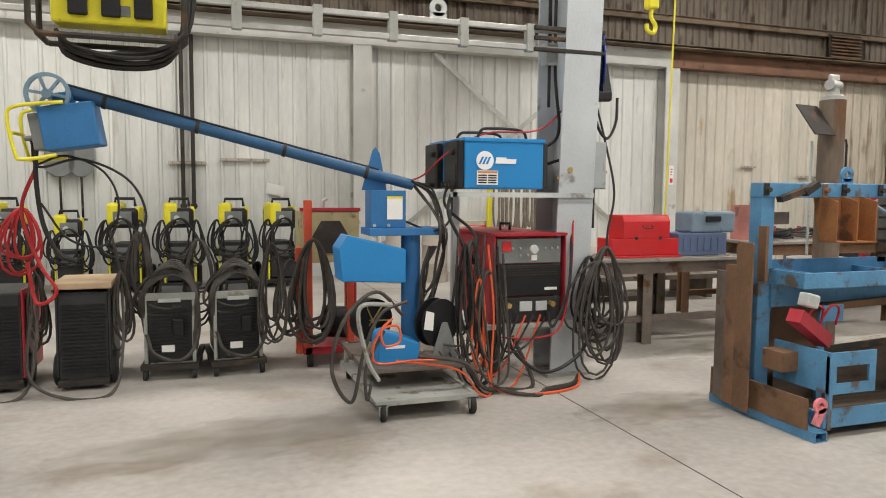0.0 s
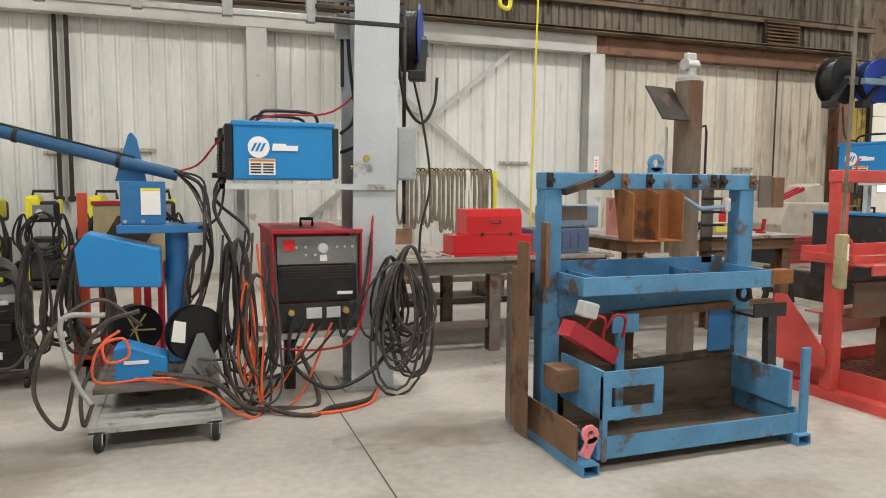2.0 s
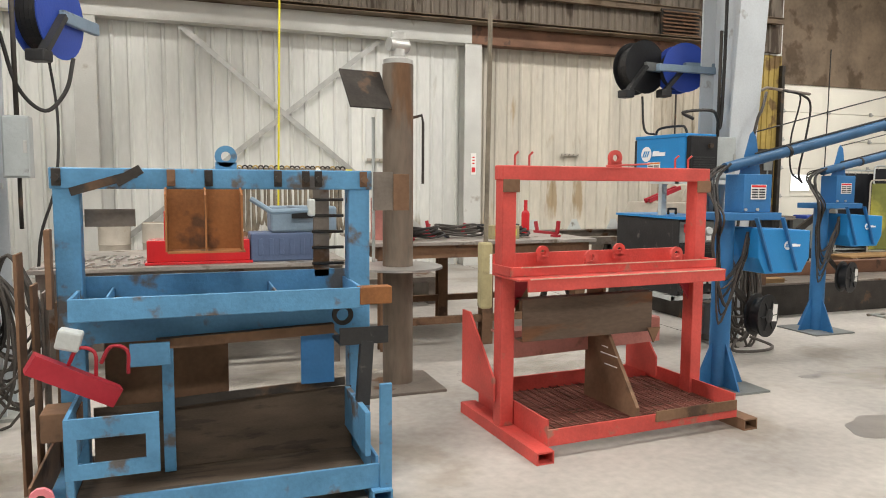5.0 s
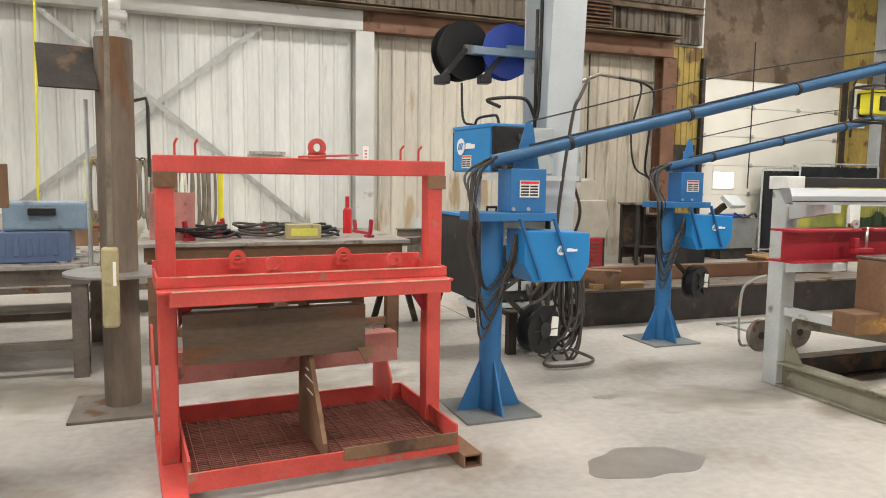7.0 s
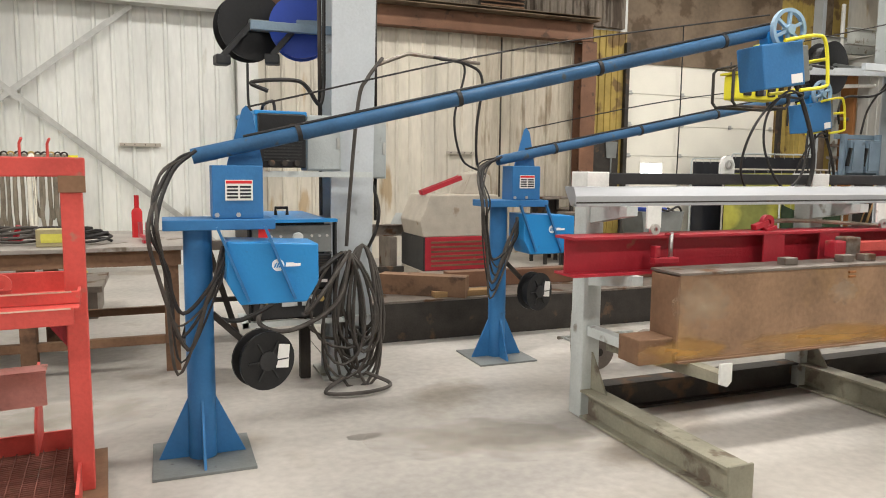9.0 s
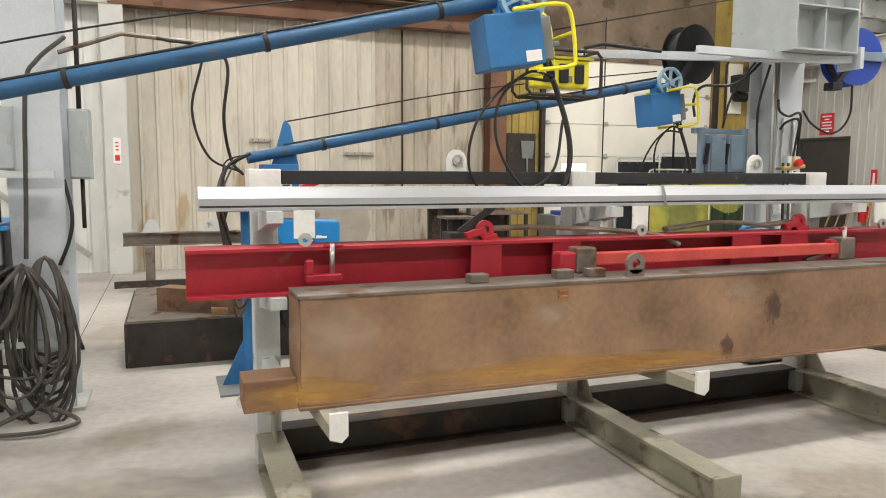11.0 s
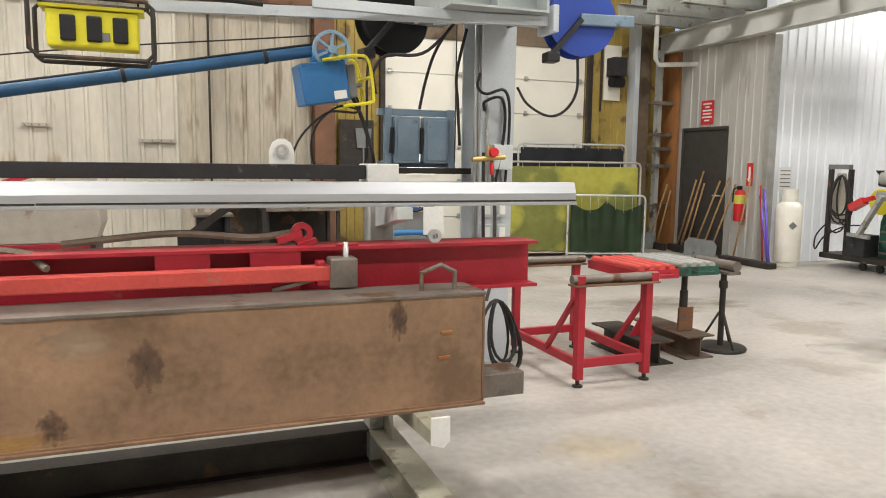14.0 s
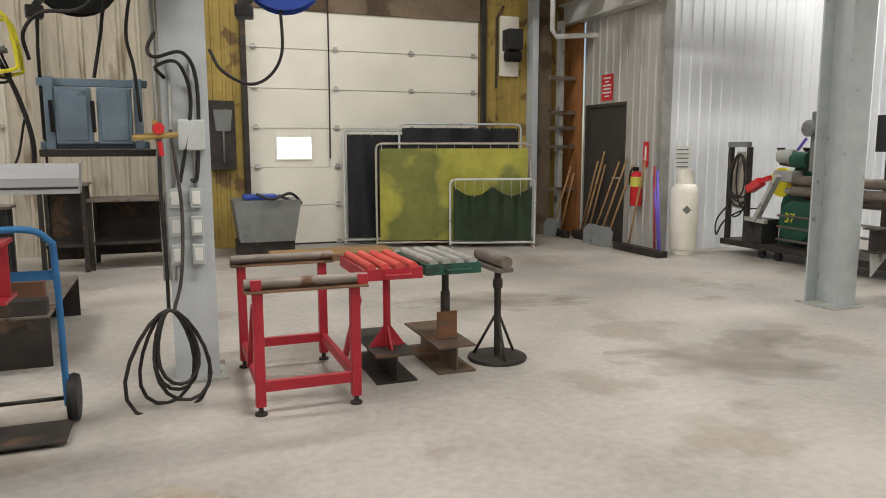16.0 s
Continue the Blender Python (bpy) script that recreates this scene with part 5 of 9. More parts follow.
hose_reel((3.24, 4.72, 2.42), 68, "reel_blue", "dark blue hose reel on a column bracket", 0.26)
hung_hose("black hose hanging from a reel", [(3.24, 4.66, 2.22), (3.3, 4.55, 1.8), (3.3, 4.4, 1.4), (3.22, 4.35, 1.1), (3.2, 4.33, 0.9)], 0.009, "cable_black")
hung_hose("loop of black hose under a reel", [(3.05, 4.35, 2.25), (3.12, 4.4, 1.95), (3.25, 4.45, 1.82), (3.36, 4.5, 1.95), (3.4, 4.55, 2.15)], 0.012, "cable_black")


# crane rail on the first column, hoist rope, and the crane girder beyond
cr = thing("festoon_rail", (2.72, 4.2, 2.4), "grey steel festoon rail running out from a column", "rail")
for z in (0.0, 0.13):
    boxpart("rail_channel", cr, "galv", (-6.5, 0.2, -0.02, 0.02, z, z + 0.035), 0.003)
for k in range(13):
    boxpart("hanger_clip", cr, "rack_grey", (-6.3 + k * 0.5, -6.24 + k * 0.5, -0.03, 0.03, -0.012, 0.18), 0.003)
for z in (-0.01, 0.07, 0.14):
    boxpart("end_clamp", cr, "dark_steel", (-0.25, 0.32, -0.05, -0.022, z, z + 0.03), 0.006)
bm = B()
lug(bm, -0.95, 0.02, 0.166, 0.06, 0.02)
part("lifting_lug", bm, "light_grey", cr)
cg = thing("crane_girder", (1.5, 8.3, 4.15), "orange overhead crane girder under the roof", "crane")
bm = B()
bar(bm, (0.0, 0.0, 0.0), (3.4, 1.3, 0.75), 0.3, 0.4)
part("girder", bm, "crane_orange", cg)
boxpart("hanger", cg, "brown_beam", (1.6, 1.9, 0.5, 0.8, 0.4, 2.85), 0.01)
for x, y, z0 in ((4.75, 5.75, 0.8),):
    rp = thing("hoist_rope", (x, y, z0), "thin yellow hoist rope hanging from the roof", "rope")
    tubepart("rope", rp, "yellow", [(0, 0, 0.0), (0.02, 0, 1.0), (0.12, 0, 6.2)], 0.009, 6)
ck = thing("crane_hook", (4.35, 5.5, 3.05), "yellow crane hook block hanging on chains", "crane hook")
boxpart("block", ck, "yellow", (-0.06, 0.06, -0.05, 0.05, 0.1, 0.3), 0.02)
tubepart("hook", ck, "yellow", [(0, 0, 0.1), (0.0, 0, 0.02), (0.05, 0, -0.05), (0.03, 0, -0.12), (-0.04, 0, -0.1), (-0.05, 0, -0.04)], 0.02, 8, per=4)
tubepart("chain", ck, "dark_steel", [(0, 0, 0.3), (0, 0, 3.95)], 0.014, 6)


# ---- boom feeders ----
def feeder_box(parent, m, side=1):
    """Blue wire feeder with reel, face plate and yellow guard loop; local x along the boom, hangs below z = 0."""
    m0, ms = m, m @ Matrix.Diagonal((0.8, 0.8, 0.8, 1))
    m = ms
    bm = B()
    box(bm, -0.2, 0.2, -0.14, 0.14, -0.42, -0.08, 0.012)
    bmesh.ops.transform(bm, matrix=m, verts=bm.verts[:])
    part("feeder_case", bm, "blue_paint", parent, "blue wire feeder case")
    bm = B()
    box(bm, 0.2, 0.28, -0.11, 0.11, -0.4, -0.12, 0.01)
    for y in (-0.06, 0.06):
        tube(bm, [(0.28, y, -0.3), (0.34, y, -0.3)], 0.02, 10)
    bmesh.ops.transform(bm, matrix=m, verts=bm.verts[:])
    part("drive_panel", bm, "panel_grey", parent, "grey drive panel")
    bm = B()
    for y in (-0.16, 0.16):
        tube(bm, smooth_line([(0.0, y, -0.07), (0.3, y, -0.06), (0.4, y, -0.12), (0.4, y, -0.4), (0.36, y, -0.46), (0.12, y, -0.46)], 5), 0.014, 8)
    tube(bm, [(0.4, -0.16, -0.25), (0.4, 0.16, -0.25)], 0.014, 8)
    bmesh.ops.transform(bm, matrix=m, verts=bm.verts[:])
    part("guard_loop", bm, "yellow", parent, "yellow guard loop")
    m = m0 @ pose(0.06, -0.07 * side, -0.02)
    bm = B()
    ring_plate(bm, 0.13, 0.108, 0.03, m @ pose(0.03, 0.015, 0.03, 90), 28)
    for k in range(3):
        a = k * math.pi / 3 + 0.3
        v = bar(bm, m @ Vector((0.03 + 0.115 * math.cos(a), 0.0, 0.03 + 0.115 * math.sin(a))), m @ Vector((0.03 - 0.115 * math.cos(a), 0.0, 0.03 - 0.115 * math.sin(a))), 0.022, 0.018)
    lathe(bm, [(0.03, -0.025), (0.03, 0.03)], m @ pose(0.03, 0.0, 0.03, 90), 14)
    part("wire_wheel", bm, "wheel_blue", parent, "spoked blue-grey guide wheel")
    m = ms
    bm = B()
    box(bm, -0.05, 0.1, -0.05, 0.05, -0.1, 0.02, 0.006)
    bmesh.ops.transform(bm, matrix=m, verts=bm.verts[:])
    part("hanger", bm, "machine_blue", parent)
    bm = B()
    plate(bm, [(0.06, -0.4), (0.17, -0.4), (0.17, -0.33), (0.06, -0.33)], 0.002, m @ pose(0, -0.142, 0, 90))
    part("label_sheet", bm, "paper", parent)
    bm = B()
    cable(bm, [m @ Vector(p) for p in ((0.3, 0, -0.5), (0.1, -0.05, -0.46), (-0.14, -0.08, -0.62), (-0.2, -0.1, -0.9), (-0.05, -0.1, -1.2), (0.2, -0.05, -1.12), (0.34, 0.0, -0.8))], 0.008)
    cable(bm, [m @ Vector(p) for p in ((0.3, 0.05, -0.32), (0.3, 0.0, -0.52), (0.0, -0.06, -0.5), (-0.3, -0.1, -0.7), (-0.4, -0.05, -1.0), (-0.28, 0, -1.28))], 0.008)
    cable(bm, [m @ Vector(p) for p in ((0.26, 0.06, -0.32), (0.33, 0.02, -0.6), (0.36, -0.02, -0.95), (0.3, -0.03, -1.2), (0.18, -0.04, -1.3))], 0.015)
    part("feeder_cable", bm, "cable_black", parent)


def boom(place, post_h, tip, label, spool=True, flip=1):
    """Swing-boom: post with gusseted foot, turntable plate, mast box with fin, boom tube and a feeder at its tip."""
    b = thing("swing_boom", place, label, "welding boom", "swing booms")
    if post_h[0] == 0:
        boxpart("base_plate", b, "panel_grey", (-0.24, 0.24, -0.24, 0.24, 0, 0.014), 0.002)
        for a in range(4):
            bm = B()
            plate(bm, [(0.06, 0), (0.21, 0), (0.06, 0.32)], 0.012, pose(0, 0, 0.014, 0, 0, a * 90) @ pose(0, 0.006, 0, 90))
            part("gusset", bm, "blue_paint", b)
    tubepart("post", b, "blue_paint", [(0, 0, post_h[0] + 0.014), (0, 0, post_h[1] - 0.02)], 0.068, 20)
    z = post_h[1]
    mast = (0.07, 0.31) if flip > 0 else (-0.31, -0.06)
    mid = 0.5 * (mast[0] + mast[1])
    platform = (-0.16, 0.36) if flip > 0 else (-0.33, 0.18)
    boxpart("platform", b, "blue_paint", (*platform, -0.14, 0.14, z - 0.02, z + 0.03), 0.004)
    boxpart("mast_box", b, "blue_paint", (*mast, -0.09, 0.09, z + 0.03, z + 0.29), 0.005)
    if flip > 0:
        warning_label(b, mid - 0.06, -0.092, z + 0.12, 0.13, 0.1, 0, "label_red")
    else:
        boxpart("label_sheet", b, "paper", (mid - 0.01, mid + 0.1, -0.094, -0.0905, z + 0.09, z + 0.25), 0, "white paper label")
        boxpart("label_band", b, "yellow", (mid - 0.01, mid + 0.1, -0.0955, -0.0945, z + 0.235, z + 0.25), 0)
    for sx in (0.02, 0.12):
        tubepart("pivot_bolt", b, "galv", [(mid - 0.12 + sx, -0.1, z + 0.05), (mid - 0.12 + sx, -0.09, z + 0.05)], 0.012, 6)
    bm = B()
    plate(bm, [(-0.1, 0), (0.08, 0), (0.03, 0.26), (0.0, 0.3), (-0.02, 0.28)], 0.008, pose(mid + 0.06 * flip, 0.05, z + 0.29, 90))
    part("fin", bm, "blue_paint", b)
    tp = Vector(tip) - Vector(place)
    st = Vector((-0.015 * flip, 0, z + 0.33))
    d = (tp - st).normalized()
    bm = B()
    tube(bm, [st, tp], 0.038, 16)
    part("boom_tube", bm, "boom_blue", b)
    bm = B()
    tube(bm, [st + d * 0.25 + Vector((0, 0, 0.043)), tp + Vector((0, 0, 0.046))], 0.008, 8)
    if flip > 0:
        cable(bm, [Vector((mid + 0.06 * flip, 0.05, z + 0.58)), st * 0.5 + tp * 0.5 + Vector((0, 0, 0.2)), tp + Vector((0, 0, 0.1))], 0.005, 6, 5)
    for f in (0.15, 0.4, 0.65, 0.9):
        p = st.lerp(tp, f)
        tube(bm, [p - d * 0.012, p + d * 0.012], 0.044, 12)
    part("boom_cable", bm, "cable_black", b)
    lead = random.Random(len(label))
    for k in range(6):
        j = [lead.uniform(-0.035, 0.035) for _ in range(8)]
        bm = B()
        cable(bm, [st + Vector((0.02 * flip, 0.012 * k - 0.03, 0.03)), st + Vector((-0.12 * flip + j[0], 0.02 * k - 0.04, -0.07 + j[1])), Vector((-0.19 * flip + j[2], -0.15 - 0.01 * k, z + 0.02)), Vector((-0.17 * flip + j[3], -0.12, z - 0.22 + j[4])), Vector((-0.08 * flip + j[5], -0.11, z - 0.42 - 0.06 * k)), Vector((0.06 + j[6], -0.11, z - 0.3 + j[7])), Vector((0.14 + j[5], -0.1, z - 0.1))], (0.011, 0.006, 0.008)[k % 3], 6)
        part("mast_cable", bm, ("cable_black", "cable_grey")[k % 2], b)
    yaw = math.degrees(math.atan2(d.y, d.x))
    feeder_box(b, Matrix.Translation(tp) @ pose(0, 0, -0.02, 0, -9 * flip, yaw), flip)
    # control box hung on the platform
    bm = B()
    if flip > 0:
        plate(bm, [(-0.18, 0.06), (-0.12, -0.05), (0.2, -0.05), (0.26, 0.05), (0.26, 0.24), (-0.18, 0.26)], 0.26, pose(0.3, 0.06, z - 0.33, 90))
    else:
        plate(bm, [(-0.44, 0.02), (0.0, -0.0), (0.0, 0.23), (-0.4, 0.33), (-0.46, 0.24)], 0.26, pose(-0.09, 0.06, z - 0.34, 90))
    bmesh.ops.bevel(bm, geom=bm.edges[:], offset=0.008, segments=2, affect="EDGES", profile=0.5)
    part("control_box", bm, "machine_blue", b, "light blue control box")
    if flip > 0:
        logo_disc(b, 0.36, -0.204, z - 0.19, 0.03)
        for x in (0.08, 0.3):
            bm = B()
            bar(bm, (x, -0.21, z + 0.0), (x + 0.14, -0.21, z - 0.36), 0.012, 0.03, (0, 1, 0))
            part("strap", bm, "blue_paint", b)
    if spool:
        sx, sz = (0.3, z - 0.69)
        bm = B()
        lathe(bm, [(0.02, -0.05), (0.15, -0.05), (0.15, -0.035), (0.12, -0.03), (0.12, 0.03), (0.15, 0.035), (0.15, 0.05), (0.02, 0.05)], pose(sx, -0.06, sz, 90, 0, 20), 28)
        part("wire_spool", bm, "black_plastic", b, "black wire spool")
        bm = B()
        lathe(bm, [(0.05, 0.051), (0.05, 0.06), (0.02, 0.065)], pose(sx, -0.06, sz, 90, 0, 20), 14)
        for k in range(6):
            a = k * math.pi / 3
            bar(bm, pose(sx, -0.06, sz, 90, 0, 20) @ Vector((0.05 * math.cos(a), 0.05 * math.sin(a), 0.053)), pose(sx, -0.06, sz, 90, 0, 20) @ Vector((0.11 * math.cos(a), 0.11 * math.sin(a), 0.053)), 0.014, 0.006)
        part("spool_spokes", bm, "machine_dark", b)
        bm = B()
        plate(bm, [(0.06, -0.04), (0.13, -0.05), (0.14, 0.07), (0.08, 0.08)], 0.003, pose(sx, -0.118, sz, 90, 0, 20))
        part("label_sheet", bm, "paper", b)
        bm = B()
        bar(bm, (0.06, 0.0, z - 0.45), (sx, -0.02, sz), 0.03, 0.03)
        part("spool_arm", bm, "dark_steel", b)
    return b


boom((7.51, 3.56, 0), (0, 1.19), (10.93, 3.4, 2.35), "blue swing-boom wire feeder on a gusseted post")
boom((9.78, 4.85, 0), (0, 1.21), (13.2, 5.1, 2.22), "blue swing-boom wire feeder on a gusseted post beside a beam")
boom((1.63, 4.38, 0.0), (0.27, 1.11), (-0.565, 4.55, 2.0), "blue swing-boom wire feeder standing on a cart", False, -1)


def feeder_cart():
    c = thing("boom_cart", (1.19, 3.6, 0), "grey steel wheeled cart carrying a blue boom", "cart")
    for z, mat, f in ((0.13, "rack_grey", 0.0), (0.27, "mill_steel", 0.24)):
        bm = B()
        for d in ((0, 0.66, f, f + 0.03, z - 0.03, z), (0, 0.66, 1.1, 1.13, z - 0.03, z), (0, 0.03, f + 0.03, 1.1, z - 0.03, z), (0.63, 0.66, f + 0.03, 1.1, z - 0.03, z), (0.03, 0.63, f + 0.03, 1.1, z - 0.015, z - 0.006)):
            box(bm, *d)
        part("deck", bm, mat, c)
    for x in (0.02, 0.6):
        for y in (0.02, 1.08):
            boxpart("corner_post", c, "rack_grey", (x, x + 0.03, y, y + 0.03, 0.1, 0.13 if y < 0.5 else 0.27), 0.003)
            bm = B()
            lathe(bm, [(0.015, -0.018), (0.05, -0.018), (0.055, -0.01), (0.055, 0.01), (0.05, 0.018), (0.015, 0.018)], pose(x + 0.03, y + 0.0, 0.055, 90, 0, 80), 18)
            w = part("caster", bm, "rubber", c)
            bm = B()
            box(bm, x - 0.02, x + 0.06, y - 0.02, y + 0.04, 0.098, 0.11)
            box(bm, x + 0.0, x + 0.05, y - 0.026, y - 0.022, 0.04, 0.1)
            part("caster_fork", bm, "light_grey", w)
    bm = B()
    cable(bm, [(0.02, 0.0, 0.26), (-0.05, 0.0, 0.4), (-0.1, 0.0, 0.7), (0.1, 0, 0.72)], 0.014)
    part("push_handle", bm, "rack_grey", c)
    s = thing("wire_feeder", (1.29, 3.95, 0.27), "small blue suitcase wire feeder on a cart", "wire feeder")
    bm = B()
    plate(bm, [(0, 0), (0.28, 0), (0.28, 0.13), (0.06, 0.21), (0.0, 0.19)], 0.2, pose(0, 0.2, 0, 90))
    bmesh.ops.bevel(bm, geom=bm.edges[:], offset=0.01, segments=2, affect="EDGES", profile=0.5)
    part("case", bm, "machine_blue", s)
    boxpart("nozzle_mark", s, "white_ink", (0.05, 0.18, -0.003, 0.0, 0.1, 0.12), 0)
    k = thing("wire_spool", (1.72, 4.05, 0.27), "black wire reel on a triangular stand", "wire spool")
    bm = B()
    lathe(bm, [(0.02, -0.045), (0.165, -0.045), (0.165, -0.03), (0.12, -0.03), (0.12, 0.03), (0.165, 0.03), (0.165, 0.045), (0.02, 0.045)], pose(0, 0, 0.24, 90, 0, 25), 28)
    part("spool", bm, "black_plastic", k)
    bm = B()
    plate(bm, [(-0.13, 0), (0.13, 0), (0.02, 0.25), (-0.02, 0.25)], 0.01, pose(0.03, -0.07, 0, 90, 0, 25))
    part("stand", bm, "panel_grey", k)
    bm = B()
    plate(bm, [(-0.14, 0.22), (-0.06, 0.2), (-0.05, 0.32), (-0.12, 0.34)], 0.003, pose(0.0, -0.06, 0, 90, 0, 25))
    part("label_sheet", bm, "paper", k)
    k2 = thing("wire_spool", (1.37, 4.5, 0.27), "black wire reel lying behind a feeder", "wire spool")
    bm = B()
    lathe(bm, [(0.05, -0.045), (0.155, -0.045), (0.155, 0.045), (0.05, 0.045)], pose(0, 0, 0.2, 90, 0, 20), 26)
    part("spool", bm, "black_plastic", k2)
    bm = B()
    for a in range(6):
        bar(bm, (0, -0.05, 0.2), (0.12 * math.cos(a), -0.06, 0.2 + 0.12 * math.sin(a)), 0.01, 0.01)
    part("spool_spokes", bm, "brass", k2)
    h = thing("welding_gun_cable", (1.14, 3.8, 0.32), "grey welding gun cable looping off a cart", "cable")
    bm = B()
    cable(bm, [(0.3, 0.1, 0.28), (0.1, 0.0, 0.45), (-0.12, -0.1, 0.3), (-0.2, -0.12, 0.0), (-0.08, -0.12, -0.2), (0.0, -0.1, 0.1), (0.12, -0.05, 0.32), (0.3, 0.0, 0.38)], 0.012)
    cable(bm, [(0.15, 0.0, 0.2), (0.02, -0.08, 0.0), (0.02, -0.1, -0.2), (0.06, -0.05, -0.1)], 0.011)
    part("cable_loop", bm, "cable_grey", h)
    bm = B()
    cable(bm, [(0.2, -0.02, 0.28), (0.12, -0.06, 0.22), (0.14, -0.06, 0.12), (0.24, -0.05, 0.14), (0.22, -0.05, 0.24), (0.1, -0.06, 0.2), (0.08, -0.06, 0.02), (0.35, -0.08, 0.02), (0.6, -0.06, 0.0)], 0.008)
    part("cable_loop", bm, "orange", h, "orange hose")


feeder_cart()


# ---- yellow receptacle boxes hung over the aisle ----
def receptacle_box(place, rz, s, label, coil_on):
    b = thing("power_distribution_box", place, label, "power box", "hung power boxes", rz)
    boxpart("case", b, "yellow", (-0.3 * s, 0.3 * s, -0.1 * s, 0.1 * s, -0.13 * s, 0.13 * s), 0.012)
    bm = B()
    for y in (-0.15 * s, 0.15 * s):
        c = 0.05 * s
        x1, z1 = 0.4 * s, 0.21 * s
        loop = [(-x1, y, -z1 + c), (-x1 + c, y, -z1), (x1 - c, y, -z1), (x1, y, -z1 + c), (x1, y, z1 - c), (x1 - c, y, z1), (-x1 + c, y, z1), (-x1, y, z1 - c)]
        tube(bm, loop, 0.017 * s, 8, True)
    for x in (-0.36, 0.36):
        for z in (-0.21, 0.21):
            tube(bm, [(x * s, -0.15 * s, z * s), (x * s, 0.15 * s, z * s)], 0.014 * s, 8)
    part("roll_cage", bm, "dark_steel", b, "dark tube roll cage")
    for k, x in enumerate((-0.21, -0.04, 0.13)):
        boxpart("socket_cover", b, "black_plastic", (x * s, (x + 0.1) * s, -0.13 * s, -0.1 * s, -0.09 * s, 0.09 * s), 0.008)
    boxpart("label_plate", b, "panel_grey", (0.02 * s, 0.11 * s, -0.106 * s, -0.1 * s, -0.08 * s, -0.02 * s), 0.002)
    boxpart("top_lip", b, "yellow", (-0.34 * s, 0.34 * s, -0.12 * s, 0.12 * s, 0.135 * s, 0.16 * s), 0.004)
    if coil_on:
        bm = B()
        wob = random.Random(17)
        for k in range(14):
            o, q = 0.012 * k, wob.uniform(-0.035, 0.035)
            tube(bm, smooth_line([(-0.28 * s, -0.06 + o, -0.17 * s), (-0.2 * s + q, -0.07 + o, -0.25 * s - abs(q)), (0.05 * s + q, -0.08 + o, -0.31 * s + q), (0.28 * s, -0.06 + o, -0.27 * s + q), (0.4 * s + q * 0.5, -0.04 + o, -0.12 * s), (0.43 * s + q, o, 0.2 * s)], 5), 0.0095, 6)
        part("wound_cable", bm, "cable_black", b, "thick black cable wound under the cage")
        tubepart("drop_cable", b, "cable_black", [(0.4 * s, 0.0, 0.15), (0.44 * s, 0, 1.0), (0.44 * s, 0, 4.78)], 0.016, 8)
    else:
        tubepart("drop_cable", b, "cable_black", [(0.3 * s, 0.0, 0.2), (0.5 * s, 0.0, 0.24), (1.2 * s, 0.0, 0.22)], 0.014, 8)
    for x in (-0.3, 0.3):
        tubepart("chain", b, "dark_steel", [(x * s, 0, 0.2 * s), (x * s, 0, 4.78 if coil_on else 0.2)], 0.007, 6)


receptacle_box((-0.15, 3.1, 2.22), 0, 0.78, "yellow power box in a tube cage hung over the aisle", True)
receptacle_box((11.89, 4.5, 2.15), 0, 0.74, "yellow power box in a tube cage hung from a jib arm", False)


# ---- welders along the wall ----
def yellow_welder():
    w = thing("welder_cart", (0, 0, 0), "black and yellow wheeled welder draped with hoses", "welder cart", "yellow welders along the wall")
    bm = B()
    box(bm, -0.14, 0.14, -0.16, 0.2, 0.66, 0.86, 0.03)
    part("head", bm, "black_plastic", w)
    bm = B()
    box(bm, -0.155, -0.02, -0.18, 0.12, 0.68, 0.92, 0.035)
    box(bm, 0.11, 0.15, -0.12, 0.1, 0.7, 0.88, 0.015)
    part("yellow_shell", bm, "yellow", w, "bright yellow shell")
    tubepart("handle", w, "black_plastic", [(-0.1, -0.05, 0.88), (-0.09, -0.05, 0.96), (0.09, -0.05, 0.96), (0.1, -0.05, 0.88)], 0.016, 8)
    boxpart("panel", w, "panel_grey", (-0.09, 0.09, -0.185, -0.165, 0.7, 0.83), 0.006)
    bm = B()
    lathe(bm, [(0.03, 0), (0.03, 0.02)], pose(-0.03, -0.186, 0.76, 90), 14)
    part("dial", bm, "light_grey", w)
    for x in (-0.17, 0.13):
        boxpart("rail", w, "yellow", (x + 0.008, x + 0.028, -0.12, -0.09, 0.05, 0.5), 0.004, "yellow rail")
    boxpart("body", w, "machine_dark", (-0.13, 0.13, -0.12, 0.25, 0.1, 0.5), 0.012)
    boxpart("lower_panel", w, "panel_grey", (-0.1, 0.1, -0.135, -0.12, 0.32, 0.46), 0.005)
    boxpart("base", w, "black_plastic", (-0.2, 0.2, -0.2, 0.3, 0.05, 0.09), 0.006)
    for x in (-0.22, 0.18):
        bm = B()
        lathe(bm, [(0.03, 0), (0.12, 0), (0.13, 0.015), (0.13, 0.03), (0.12, 0.045), (0.03, 0.045)], pose(x, 0.2, 0.13, 90, 0, 90), 20)
        part("wheel", bm, "rubber", w)
    bm = B()
    coil(bm, (0, -0.2, 0.56), 0.2, 0.2, 5, 0.010, 11, 0.04)
    coil(bm, (0.16, -0.15, 0.48), 0.1, 0.26, 4, 0.010, 12, 0.05)
    coil(bm, (-0.17, -0.15, 0.5), 0.09, 0.24, 4, 0.010, 13, 0.05)
    part("hose", bm, "cable_black", w)
    return w


